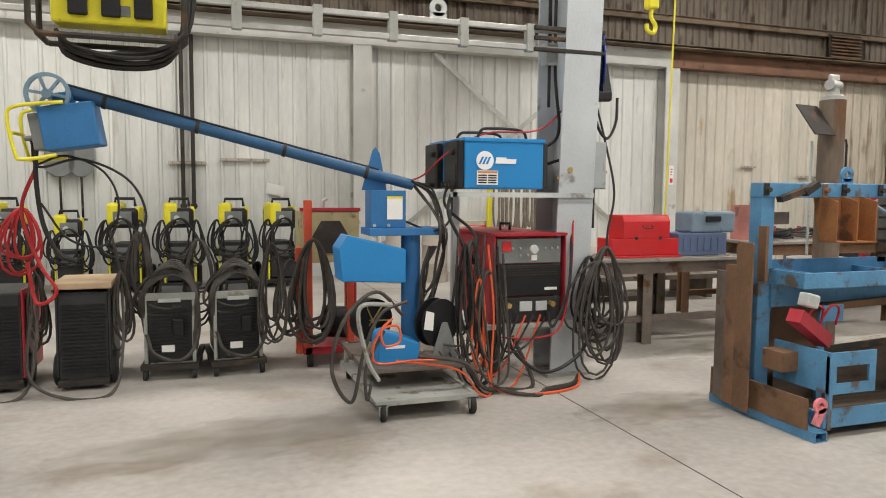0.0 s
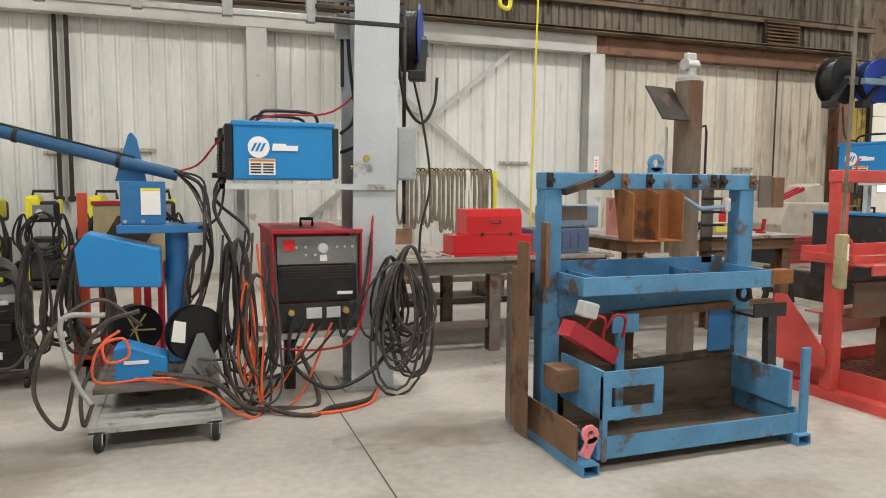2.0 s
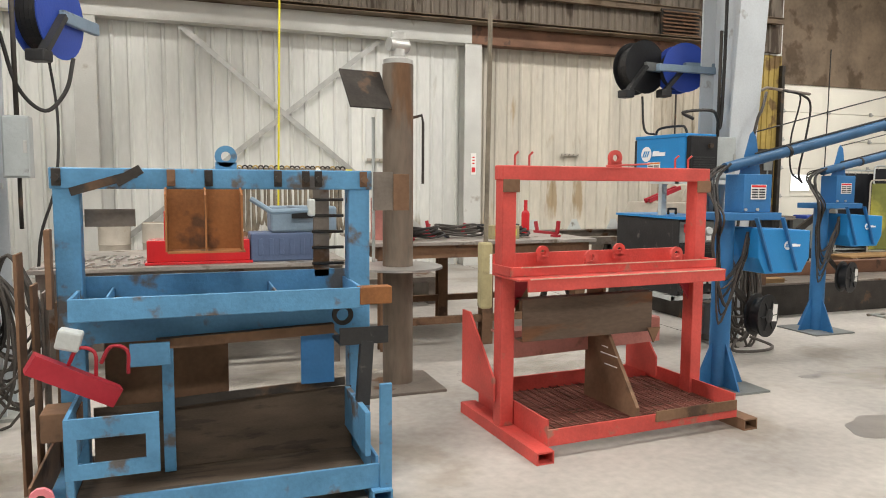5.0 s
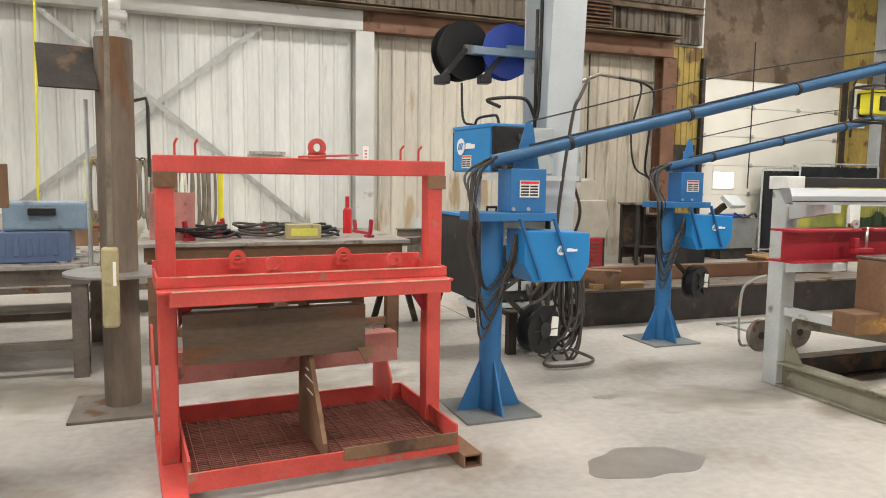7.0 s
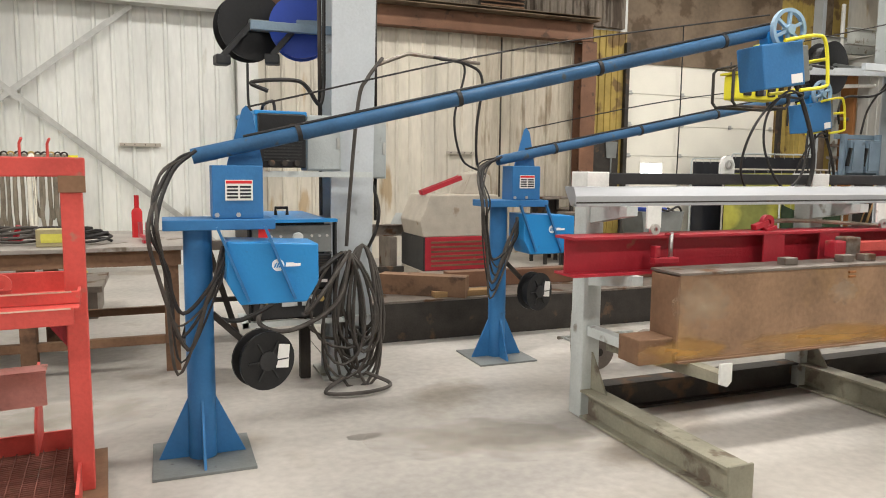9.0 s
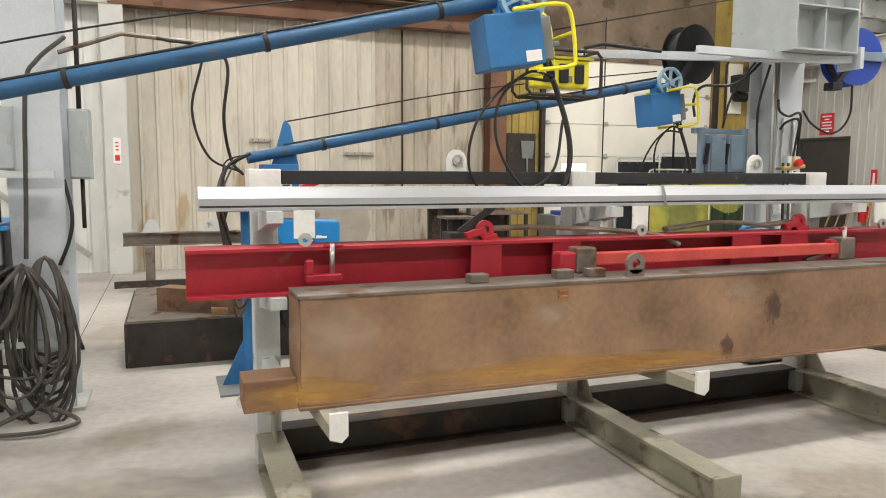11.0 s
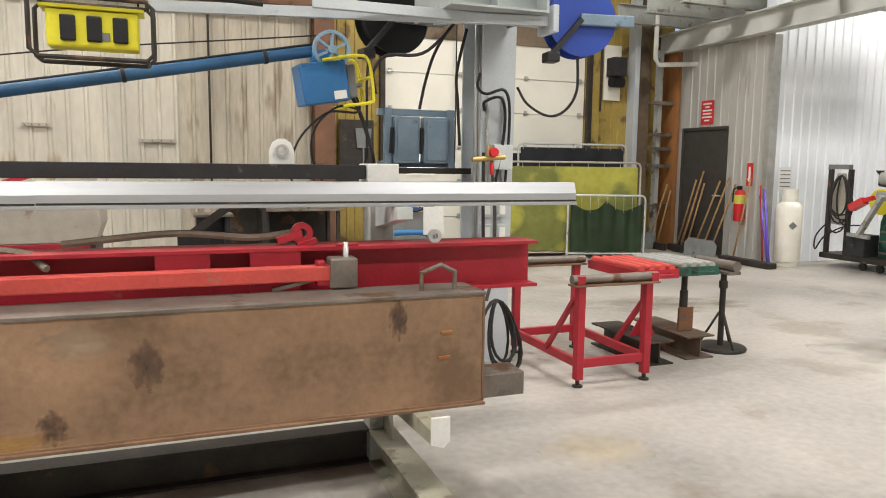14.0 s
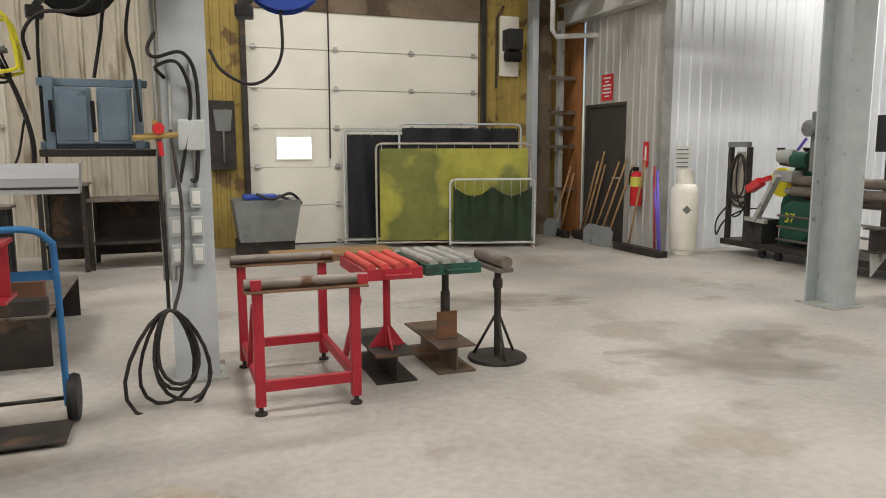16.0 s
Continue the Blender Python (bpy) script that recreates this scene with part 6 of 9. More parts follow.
yw = yellow_welder()
BIG = Matrix.Scale(1.15, 4)
yw.matrix_world = pose(-1.44, 10.15, 0, 0, 0, 6) @ BIG
for x, y, a in ((-0.74, 10.2, -8), (-0.06, 10.15, 3), (0.68, 10.2, -5), (1.32, 10.22, 10), (-2.15, 10.15, -3), (-2.8, 10.2, 4)):
    copy_thing(yw, pose(x, y, 0, 0, 0, a) @ BIG)


def grey_machine(tag=True):
    g_ = thing("welding_power_source", (0, 0, 0), "dark grey wheeled welding machine with cables coiled on top", "welding machine", "grey welding machines in a row")
    boxpart("body", g_, "machine_dark", (-0.16, 0.16, -0.02, 0.55, 0.12, 0.62), 0.012)
    bm = B()
    for d in ((-0.18, 0.18, -0.045, -0.02, 0.585, 0.64), (-0.18, -0.155, -0.045, -0.02, 0.12, 0.585), (0.155, 0.18, -0.045, -0.02, 0.12, 0.585)):
        box(bm, *d, 0.005)
    part("bezel", bm, "rack_grey", g_, "grey front bezel")
    for k in range(13):
        boxpart("grille_slat", g_, "black_plastic", (-0.13, 0.13, -0.03, -0.021, 0.2 + k * 0.026, 0.212 + k * 0.026), 0)
    boxpart("front_handle", g_, "light_grey", (-0.08, 0.08, -0.05, -0.03, 0.57, 0.6), 0.006)
    boxpart("tag", g_, "paper", (-0.06, 0.03, -0.036, -0.031, 0.2, 0.25), 0)
    boxpart("plug_cover", g_, "black_plastic", (0.02, 0.1, -0.07, -0.031, 0.32, 0.45), 0.012)
    bm = B()
    for d in ((-0.2, 0.2, -0.1, -0.06, 0.08, 0.12), (-0.2, -0.16, -0.06, 0.6, 0.08, 0.12), (0.16, 0.2, -0.06, 0.6, 0.08, 0.12)):
        box(bm, *d)
    part("cart_frame", bm, "dark_steel", g_)
    for x in (-0.17, 0.17):
        for y in (-0.06, 0.5):
            bm = B()
            lathe(bm, [(0.012, -0.016), (0.042, -0.016), (0.045, 0), (0.042, 0.016), (0.012, 0.016)], pose(x, y, 0.045, 90, 0, 90), 16)
            part("caster", bm, "rubber", g_)
    bm = B()
    for k in range(9):
        q = 0.012 * k
        tube(bm, smooth_line([(-0.17 - q * 0.3, -0.02 + q, 0.3 + q), (-0.17 - q * 0.3, -0.05, 0.62), (-0.1, -0.03 + q * 2, 0.72 + q * 0.8), (0.02, 0.05 + q * 2, 0.76 + q), (0.14, -0.02 + q, 0.7 + q * 0.6), (0.18 + q * 0.3, -0.04, 0.52), (0.17, -0.06 - q * 0.2, 0.24 + q)], 4), 0.009, 6)
    coil(bm, (0.0, 0.1, 0.62), 0.22, 0.2, 8, 0.010, 21, 0.12)
    part("cable_loop", bm, "cable_grey", g_)
    bm = B()
    cable(bm, [(-0.16, -0.05, 0.34), (-0.1, -0.09, 0.2), (0.08, -0.1, 0.15), (0.19, -0.07, 0.28), (0.2, -0.04, 0.5), (0.12, 0, 0.68)], 0.014)
    part("front_cable", bm, "cable_grey", g_)
    return g_


gm = grey_machine()
gm.matrix_world = pose(-0.01, 5.1, 0, 0, 0, -4)
copy_thing(gm, pose(0.47, 5.1, 0, 0, 0, 4))
copy_thing(gm, pose(-1.75, 5.2, 0, 0, 0, 2))


def tall_machine(place, rz, trim, label, paper):
    t = thing("welding_power_source", place, label, "welding machine", "tall welding machines", rz)
    boxpart("body", t, "machine_dark", (-0.16, 0.16, 0, 0.6, 0.06, 0.68), 0.012)
    for x in (-0.175, 0.16):
        boxpart("side_panel", t, trim, (x, x + 0.015, 0.0, 0.6, 0.08, 0.7), 0.006, "painted side panel")
    for k in range(18):
        boxpart("grille_slat", t, "black_plastic", (-0.14, 0.14, -0.012, 0.0, 0.12 + k * 0.026, 0.132 + k * 0.026), 0)
    boxpart("panel", t, "machine_dark", (-0.15, 0.15, -0.012, 0.0, 0.59, 0.67), 0.004)
    if paper:
        boxpart("cardboard", t, "cardboard", (-0.19, 0.19, -0.04, 0.5, 0.702, 0.75), 0.01, "brown cardboard on top")
    else:
        boxpart("tag", t, "paper", (-0.1, 0.02, -0.018, -0.013, 0.57, 0.67), 0)
    for x in (-0.2, 0.16):
        bm = B()
        lathe(bm, [(0.02, 0), (0.11, 0), (0.12, 0.01), (0.12, 0.03), (0.11, 0.04), (0.02, 0.04)], pose(x, 0.12, 0.12, 90, 0, 90), 20)
        part("wheel", bm, "rubber", t)
    boxpart("step", t, "dark_steel", (-0.16, 0.16, -0.08, 0.0, 0.03, 0.07), 0.004)
    bm = B()
    coil(bm, (0.24, 0.08, 0.5), 0.1, 0.3, 6, 0.010, 31, 0.05, 0.5)
    cable(bm, [(-0.3, -0.1, 0.55), (-0.32, -0.15, 0.15), (-0.1, -0.3, 0.02), (0.2, -0.28, 0.02), (0.26, -0.1, 0.3), (0.24, 0.1, 0.75), (0.18, 0.1, 1.1)], 0.012)
    part("cable_loop", bm, "cable_grey", t)
    return t


tall_machine((-0.575, 4.98, 0), 0, "machine_dark", "tall black welding machine with a cardboard lid on wheels", True)
tall_machine((-1.13, 5.05, 0), 0, "red_paint", "tall black and red welding machine on wheels", False)
hank("cable_hank", (-0.22, 5.2, 0.75), 0.09, 0.33, 6, 0.010, "cable_grey", "grey cable coiled over a welding machine", 41)
hank("cable_hank", (-0.95, 5.1, 1.0), 0.14, 0.26, 5, 0.010, "cable_red", "red hose hanging in loops from a feeder", 42)
hung_hose("red hose hanging from a boom feeder", [(-0.78, 4.75, 1.55), (-0.9, 4.85, 1.25), (-0.82, 4.9, 0.9), (-0.72, 4.9, 0.7), (-0.85, 4.95, 0.62), (-0.9, 4.95, 0.9)], 0.013, "cable_red")


def cylinder_cart():
    c = thing("cylinder_cart", (0.92, 5.1, 0), "orange-red steel cylinder cart draped with grey hoses", "cart")
    boxpart("mast", c, "orange_red", (0.06, 0.12, 0.0, 0.06, 0.1, 1.32), 0.006)
    boxpart("mast", c, "orange_red", (0.0, 0.05, 0.05, 0.12, 0.1, 0.95), 0.006)
    boxpart("mast", c, "orange_red", (0.4, 0.45, 0.0, 0.05, 0.1, 0.9), 0.006)
    boxpart("deck", c, "red_paint", (0.05, 0.55, 0.0, 0.5, 0.1, 0.16), 0.006)
    boxpart("back_frame", c, "red_paint", (0.45, 0.5, 0.35, 0.4, 0.16, 0.85), 0.005)
    for x in (0.1, 0.5):
        bm = B()
        lathe(bm, [(0.01, -0.02), (0.05, -0.02), (0.05, 0.02), (0.01, 0.02)], pose(x, 0.02, 0.05, 90, 0, 90), 16)
        part("caster", bm, "rubber", c)
    bm = B()
    lathe(bm, [(0.12, -0.1), (0.13, -0.1), (0.13, 0.1), (0.12, 0.1)], pose(0.35, 0.2, 0.32, 90, 0, 60), 20)
    part("reel", bm, "black_plastic", c)
    bm = B()
    coil(bm, (0.12, -0.06, 0.62), 0.16, 0.4, 7, 0.014, 51, 0.05)
    coil(bm, (-0.05, -0.04, 0.5), 0.1, 0.36, 4, 0.014, 52, 0.05)
    part("hose", bm, "cable_grey", c)
    t = thing("parts_box", (1.02, 5.6, 0.0), "tan steel box on a stand with a painted dark opening", "box")
    boxpart("body", t, "tan", (0, 0.5, 0, 0.4, 0.78, 1.22), 0.008)
    # the body is solid; a dark hexagon paints the shade of its inside
    bm = B()
    lathe(bm, [(0.16, 0), (0.16, 0.01)], pose(0.25, -0.003, 1.0, 90), 6)
    part("opening", bm, "dark_steel", t)
    boxpart("lid_edge", t, "red_paint", (-0.01, 0.51, -0.01, 0.02, 1.22, 1.25), 0.004)
    for x in (0.02, 0.44):
        for y in (0.02, 0.34):
            boxpart("leg", t, "red_paint", (x, x + 0.04, y, y + 0.04, 0, 0.78), 0.003)
    tubepart("fitting", t, "bright_steel", [(0.2, 0.1, 1.25), (0.2, 0.1, 1.31), (0.24, 0.1, 1.33)], 0.018, 8)


cylinder_cart()


# ---- things on the long wall ----
for x in (-0.015, 0.135):
    c = thing("conduit", (x, 11.1, 1.15), "dark vertical pipe on the wall", "pipe", "wall pipes")
    tubepart("pipe", c, "dark_steel", [(0, 0, 0), (0, 0, 2.6)], 0.03, 12)
    bm = B()
    lathe(bm, [(0.05, -0.06), (0.05, 0.06)], pose(0, -0.02, 0.0, 90), 14)
    part("valve", bm, "dark_steel", c)
for x, z, w in ((0.05, 1.78, 0.55), (0.9, 1.84, 0.75), (7.1, 1.75, 0.55), (12.1, 1.72, 0.5), (10.6, 1.9, 0.35)):
    h = thing("hook_rail", (x - w / 2, 11.13, z), "narrow grey hook rail on the wall", "hook rail", "hook rails")
    boxpart("rail", h, "beige", (0, w, 0, 0.03, 0, 0.05), 0.003)
    for k in range(4):
        tubepart("peg", h, "dark_steel", [(w * (0.12 + 0.25 * k), 0, 0.02), (w * (0.12 + 0.25 * k), -0.05, 0.03)], 0.006, 6)
p = thing("paper_note", (1.2, 11.14, 1.35), "white paper sheet taped to the wall", "paper")
bm = B()
box(bm, 0, 0.28, 0, 0.003, 0, 0.17, 0, pose(0, 0, 0, 0, 12, 0))
part("sheet", bm, "paper", p)
for x, y in ((8.62, 10.86), ):
    f = thing("extinguisher_sign", (8.56, 10.9, 1.55), "white and red fire extinguisher sign on a column", "sign")
    boxpart("board", f, "paper", (0, 0.1, 0, 0.012, 0, 0.36), 0.002)
    boxpart("band", f, "label_red", (0.02, 0.08, -0.004, 0.0, 0.04, 0.12), 0)
    for k in range(3):
        boxpart("print_bar", f, "label_red", (0.03, 0.07, -0.004, 0.0, 0.18 + k * 0.05, 0.2 + k * 0.05), 0)


# scoop shovels hung blade-up on the wall, and loose things seen along it
for x, w_ in ((-1.68, 0.2), (-1.4, 0.17)):
    sv = thing("scoop_shovel", (x, 11.05, 0.85), "worn grey scoop shovel hung on the wall", "shovel", "shovels on the wall")
    bm = B()
    plate(bm, [(-w_ * 0.3, 0), (w_ * 0.3, 0), (w_, 0.1), (w_, 0.45), (w_ * 0.8, 0.55), (-w_ * 0.8, 0.55), (-w_, 0.45), (-w_, 0.1)], 0.02, pose(0, 0, 0.72, 84))
    bmesh.ops.bevel(bm, geom=bm.edges[:], offset=0.006, segments=1, affect="EDGES")
    part("blade", bm, "panel_grey", sv)
    tubepart("handle", sv, "dark_steel", [(0, 0, 0.72), (0, 0.03, 0.12)], 0.017, 8)
    tubepart("grip", sv, "dark_steel", [(-0.06, 0.03, 0.1), (0.06, 0.03, 0.1)], 0.016, 8)
of = thing("pipe_offcut", (5.7, 5.62, 0.915), "short faded red pipe offcut standing on the bench", "pipe")
bm = B()
lathe(bm, [(0.17, 0), (0.17, 0.36), (0.158, 0.36), (0.158, 0.01)], None, 28)
part("shell", bm, "salmon", of)
wb = thing("trestle", (7.72, 6.3, 0.0), "low dark steel trestle beside the bench", "trestle")
for x in (0.0, 0.62):
    bm = B()
    bar(bm, (x - 0.22, 0.0, 0.0), (x, 0.0, 0.76), 0.05, 0.05)
    bar(bm, (x + 0.22, 0.0, 0.0), (x, 0.0, 0.76), 0.05, 0.05)
    part("leg_pair", bm, "dark_steel", wb)
boxpart("top_bar", wb, "mill_steel", (-0.1, 0.72, -0.06, 0.06, 0.76, 0.84), 0.004)
boxpart("tie_bar", wb, "dark_steel", (-0.1, 0.72, -0.02, 0.02, 0.3, 0.34), 0.003)


# leads hanging between the boom cart and the red welder
lead_rng = random.Random(44)
for k in range(11):
    x = 1.9 + 0.028 * k + lead_rng.uniform(-0.02, 0.02)
    y = 4.12 - 0.012 * k
    low = lead_rng.uniform(0.06, 0.38)
    top = lead_rng.uniform(0.85, 1.12)
    mat = ("cable_grey", "cable_black", "cable_grey", "orange")[k % 4]
    colour = ("grey", "black", "grey", "orange")[k % 4]
    end = (2.35 + 0.03 * k, 4.17, 0.5) if k % 2 else (1.7 + 0.02 * k, 3.95, lead_rng.uniform(0.3, 0.5))
    hung_hose(colour + " welding lead hanging beside the red welder", [(x, y, top), (x + lead_rng.uniform(-0.05, 0.05), y - 0.04, 0.5 * (top + low)), (x + 0.02, y - 0.06, low), (0.5 * (x + end[0]), 0.5 * (y + end[1]) - 0.05, low - 0.02), end], 0.008, mat, "leads beside the welder")
for k in range(3):
    hung_hose("loose welding lead lying on the concrete", [(2.05 + 0.05 * k, 4.05, 0.4), (2.1, 3.98, 0.08), (2.25 + 0.06 * k, 3.9 - 0.04 * k, 0.012), (2.5, 3.85 + 0.05 * k, 0.012), (2.75, 3.95 + 0.04 * k, 0.012), (2.85, 4.1, 0.06)], 0.011, ("orange", "cable_black", "cable_grey")[k], "leads beside the welder")


# ---- second welding column ----
column_station(8.53, -0.72, 4.5, 0.48, 1.45, "grey steel shelves welded to a white column")
inverter((8.24, 4.5, 1.45), 95, "blue portable welding inverter with its black front turned to the aisle", 1)
big_welder((7.86, 4.5, 0.48), "machine_dark", "black industrial welder with a blue hood on a low shelf", hood="machine_blue")
junction_box(8.24, 4.56, 1.452, 0.23, 0.2, 0.36, "grey steel box on a column shelf")
junction_box(8.72, 4.74, 1.4, 0.12, 0.14, 0.42, "grey steel switch box on the side of a column")
hose_reel((7.98, 5.3, 2.47), 8, "black_plastic", "black hose reel on a column bracket", 0.24)
hose_reel((8.32, 5.14, 2.46), -10, "reel_blue", "dark blue hose reel on a column bracket", 0.22)
b_ = thing("reel_bracket", (7.95, 4.95, 2.4), "grey steel bracket arm carrying hose reels", "bracket")
boxpart("arm", b_, "blue_grey", (0.0, 0.7, 0.0, 0.05, 0.0, 0.06), 0.004)
boxpart("tie", b_, "blue_grey", (0.5, 0.58, 0.05, 0.3, 0.0, 0.06), 0.004)
hank("cable_hank", (8.6, 4.5, 0.5), 0.16, 0.46, 12, 0.011, "cable_grey", "heavy grey welding cable hung in loops on a column", 61)
hank("cable_hank", (8.48, 4.46, 0.5), 0.22, 0.42, 7, 0.010, "cable_grey", "heavy grey welding cable hung in wide loops", 62)
run2 = thing("cable_run", (0, 0.24, 0), "cables running along a white column", "cable")
for pts, r_, mat in (([(8.5, 4.3, 0.95), (8.52, 4.28, 1.3), (8.56, 4.2, 1.9), (8.62, 4.2, 2.05), (8.75, 4.3, 2.2)], 0.013, "cable_grey"),
                     ([(7.95, 4.28, 0.62), (7.9, 4.1, 0.5), (8.1, 4.1, 0.45), (8.4, 4.15, 0.6), (8.5, 4.2, 0.9)], 0.015, "cable_grey"),
                     ([(8.25, 4.28, 0.62), (8.2, 4.12, 0.55), (8.35, 4.1, 0.75), (8.5, 4.2, 0.93)], 0.014, "cable_grey"),
                     ([(7.6, 3.9, 0.6), (7.8, 4.05, 0.55), (8.1, 4.1, 0.7), (8.45, 4.2, 0.92)], 0.015, "cable_black"),
                     ([(8.0, 4.3, 1.95), (7.9, 4.3, 2.0), (8.2, 4.3, 2.02), (8.36, 4.4, 1.9), (8.38, 4.4, 2.4), (8.38, 4.4, 3.2)], 0.014, "cable_black"),
                     ([(7.95, 4.95, 2.2), (7.95, 4.9, 1.9), (8.0, 4.8, 1.85)], 0.01, "cable_black"),
                     ([(8.45, 4.2, 0.08), (8.3, 4.05, 0.03), (8.55, 3.98, 0.03), (8.75, 4.1, 0.03), (8.6, 4.2, 0.1)], 0.013, "cable_grey"),
                     ([(8.7, 4.4, 1.4), (8.74, 4.35, 1.2), (8.72, 4.35, 1.05), (8.66, 4.38, 0.9)], 0.012, "cable_black")):
    bm = B()
    cable(bm, pts, r_)
    part("cable", bm, mat, run2)
ha = thing("hose_boom", (8.68, 4.8, 2.15), "thin steel hose arm fixed to a white column", "hose boom")
tubepart("arm", ha, "mill_steel", [(0, 0, 0), (0.35, 0.03, 0.14), (0.95, 0.12, 0.12)], 0.014, 8)
for pts, q in (([(0.55, 0.05, 0.13), (0.85, 0.1, 0.1), (0.98, 0.13, 0.0), (0.95, 0.15, -0.35), (1.0, 0.25, -0.62), (1.08, 0.28, -0.72)], 0.011), ([(0.6, 0.05, 0.12), (0.82, 0.1, 0.08), (0.75, 0.12, -0.3), (0.85, 0.2, -0.6), (1.06, 0.28, -0.7)], 0.009)):
    bm = B()
    cable(bm, pts, q)
    part("hose", bm, "cable_black", ha)
c_ = thing("conduit", (12.82, 11.1, 1.0), "thin dark conduit on the wall", "pipe", "wall pipes")
tubepart("pipe", c_, "dark_steel", [(0, 0, 0), (0, 0, 2.7)], 0.016, 8)


# ---- beam rack with its beams ----
def beam_rack():
    r = thing("beam_rack", (9.7, 3.4, 0), "grey painted steel storage rack with cantilever arms", "beam rack")
    for k, x in enumerate((0.0, 1.74, 3.48)):
        boxpart("post", r, "light_grey" if k == 0 else "rack_grey", (x - 0.06, x + 0.06, 0.0, 0.13, 0.0, 1.374), 0.006, "" if k else "pale grey post")
        boxpart("post_cap", r, "white_paint", (x - 0.075, x + 0.075, -0.02, 0.15, 1.375, 1.465), 0.005, "white painted cap")
        bm = B()
        ibeam(bm, (x, -1.2, 0.09), (x, 0.0, 0.09), 0.13, 0.17, 0.014, 0.01)
        part("foot", bm, "foot_green", r, "dirty greenish-grey beam foot")
        boxpart("foot_end", r, "foot_green", (x - 0.07, x + 0.07, -1.215, -1.2, 0.0, 0.185), 0.003)
        bm = B()
        plate(bm, [(0, 0), (-0.16, 0), (0, 0.22)], 0.012, pose(x + 0.006, 0.0, 0.178, 90, 0, 90))
        part("gusset", bm, "foot_green", r)
        for z, y0 in ((0.51, -0.93), (0.912, -0.42), (1.28, -0.35)):
            bm = B()
            xa = x + (0.14 if z < 0.6 and x < 1 else 0.08 if z < 0.6 and x < 3 else -0.05 if z < 0.6 else 0.0)
            plate(bm, [(0, 0), (y0, 0), (y0, -0.05), (0, -0.11)], 0.07, pose(xa - 0.035, 0.0, z, 90, 0, 90))
            part("arm", bm, "foot_green" if z < 0.6 else "light_grey", r)
            if z < 0.6:
                bm = B()
                plate(bm, [(-0.035, 0.03), (0.035, 0.03), (0.035, -0.06), (0.01, -0.085), (-0.035, -0.07)], 0.014, pose(xa, y0, z + 0.02, 90))
                part("end_plate", bm, "white_paint", r, "chipped white end plate")
            elif z > 1.0:
                bm = B()
                plate(bm, [(-0.045, 0.02), (0.045, 0.02), (0.045, -0.1), (-0.045, -0.1)], 0.014, pose(x + 0.12, y0 - 0.02, z - 0.015, 90))
                part("end_plate", bm, "white_paint", r, "chipped white end plate")
                bm = B()
                ring_plate(bm, 0.03, 0.012, 0.02, pose(x + 0.12, y0 - 0.03, z - 0.12, 90), 14)
                part("shackle", bm, "bright_steel", r)
    for x0, x1 in ((0.06, 1.68), (1.8, 3.42)):
        bm = B()
        ibeam(bm, (x0, 0.07, 0.09), (x1, 0.07, 0.09), 0.12, 0.17, 0.012, 0.01)
        part("base_beam", bm, "dark_steel", r)
    boxpart("brace", r, "light_grey", (-0.03, 0.03, -0.5, 0.0, 0.5, 0.56), 0.004)
    return r


beam_rack()


def rust_beam():
    b = thing("steel_plate_girder", (9.74, 2.69, 0.51), "rusty brown steel girder lying on rack arms", "steel beam")
    boxpart("web", b, "rust_beam", (0.0, 3.65, 0.0, 0.014, 0.012, 0.445), 0.002)
    boxpart("web", b, "rust_beam", (0.0, 3.65, 0.2, 0.214, 0.012, 0.445), 0.002)
    boxpart("top_flange", b, "mill_steel", (-0.01, 3.66, -0.012, 0.226, 0.446, 0.46), 0.002, "worn grey top flange")
    boxpart("bottom_flange", b, "rust", (-0.01, 3.66, -0.02, 0.23, 0.0, 0.0115), 0.002)
    boxpart("end_plate", b, "rust", (-0.012, -0.001, 0.0, 0.21, 0.012, 0.44), 0.002)
    boxpart("end_plate", b, "rust", (3.651, 3.662, 0.0, 0.21, 0.012, 0.44), 0.002)
    boxpart("end_stub", b, "rust", (-0.22, -0.013, 0.02, 0.19, 0.0, 0.13), 0.006, "rusty channel stub")
    boxpart("end_stub", b, "mill_steel", (3.663, 3.87, 0.05, 0.2, 0.0, 0.1), 0.006)
    boxpart("weld_seam", b, "rust_beam", (0.02, 3.63, -0.003, -0.0005, 0.013, 0.019), 0)
    for x, z in ((3.47, 0.3), (3.46, 0.2), (1.15, 0.41), (1.15, 0.385)):
        boxpart("stud", b, "rust_orange", (x, x + 0.05, -0.012, 0.0, z, z + 0.012), 0.002)
    bm = B()
    lug(bm, 1.58, 0.04, 0.46, 0.05, 0.02)
    part("lug", bm, "mill_steel", b)
    for x in (0.75, 1.18, 1.35):
        boxpart("stop_block", b, "mill_steel", (x, x + 0.09, 0.06, 0.12, 0.461, 0.5), 0.004)
    tubepart("hook_rod", b, "mill_steel", [(3.42, 0.08, 0.46), (3.42, 0.08, 0.53), (3.5, 0.08, 0.56), (3.56, 0.08, 0.53), (3.56, 0.08, 0.46)], 0.01, 8)
    return b


girder = rust_beam()


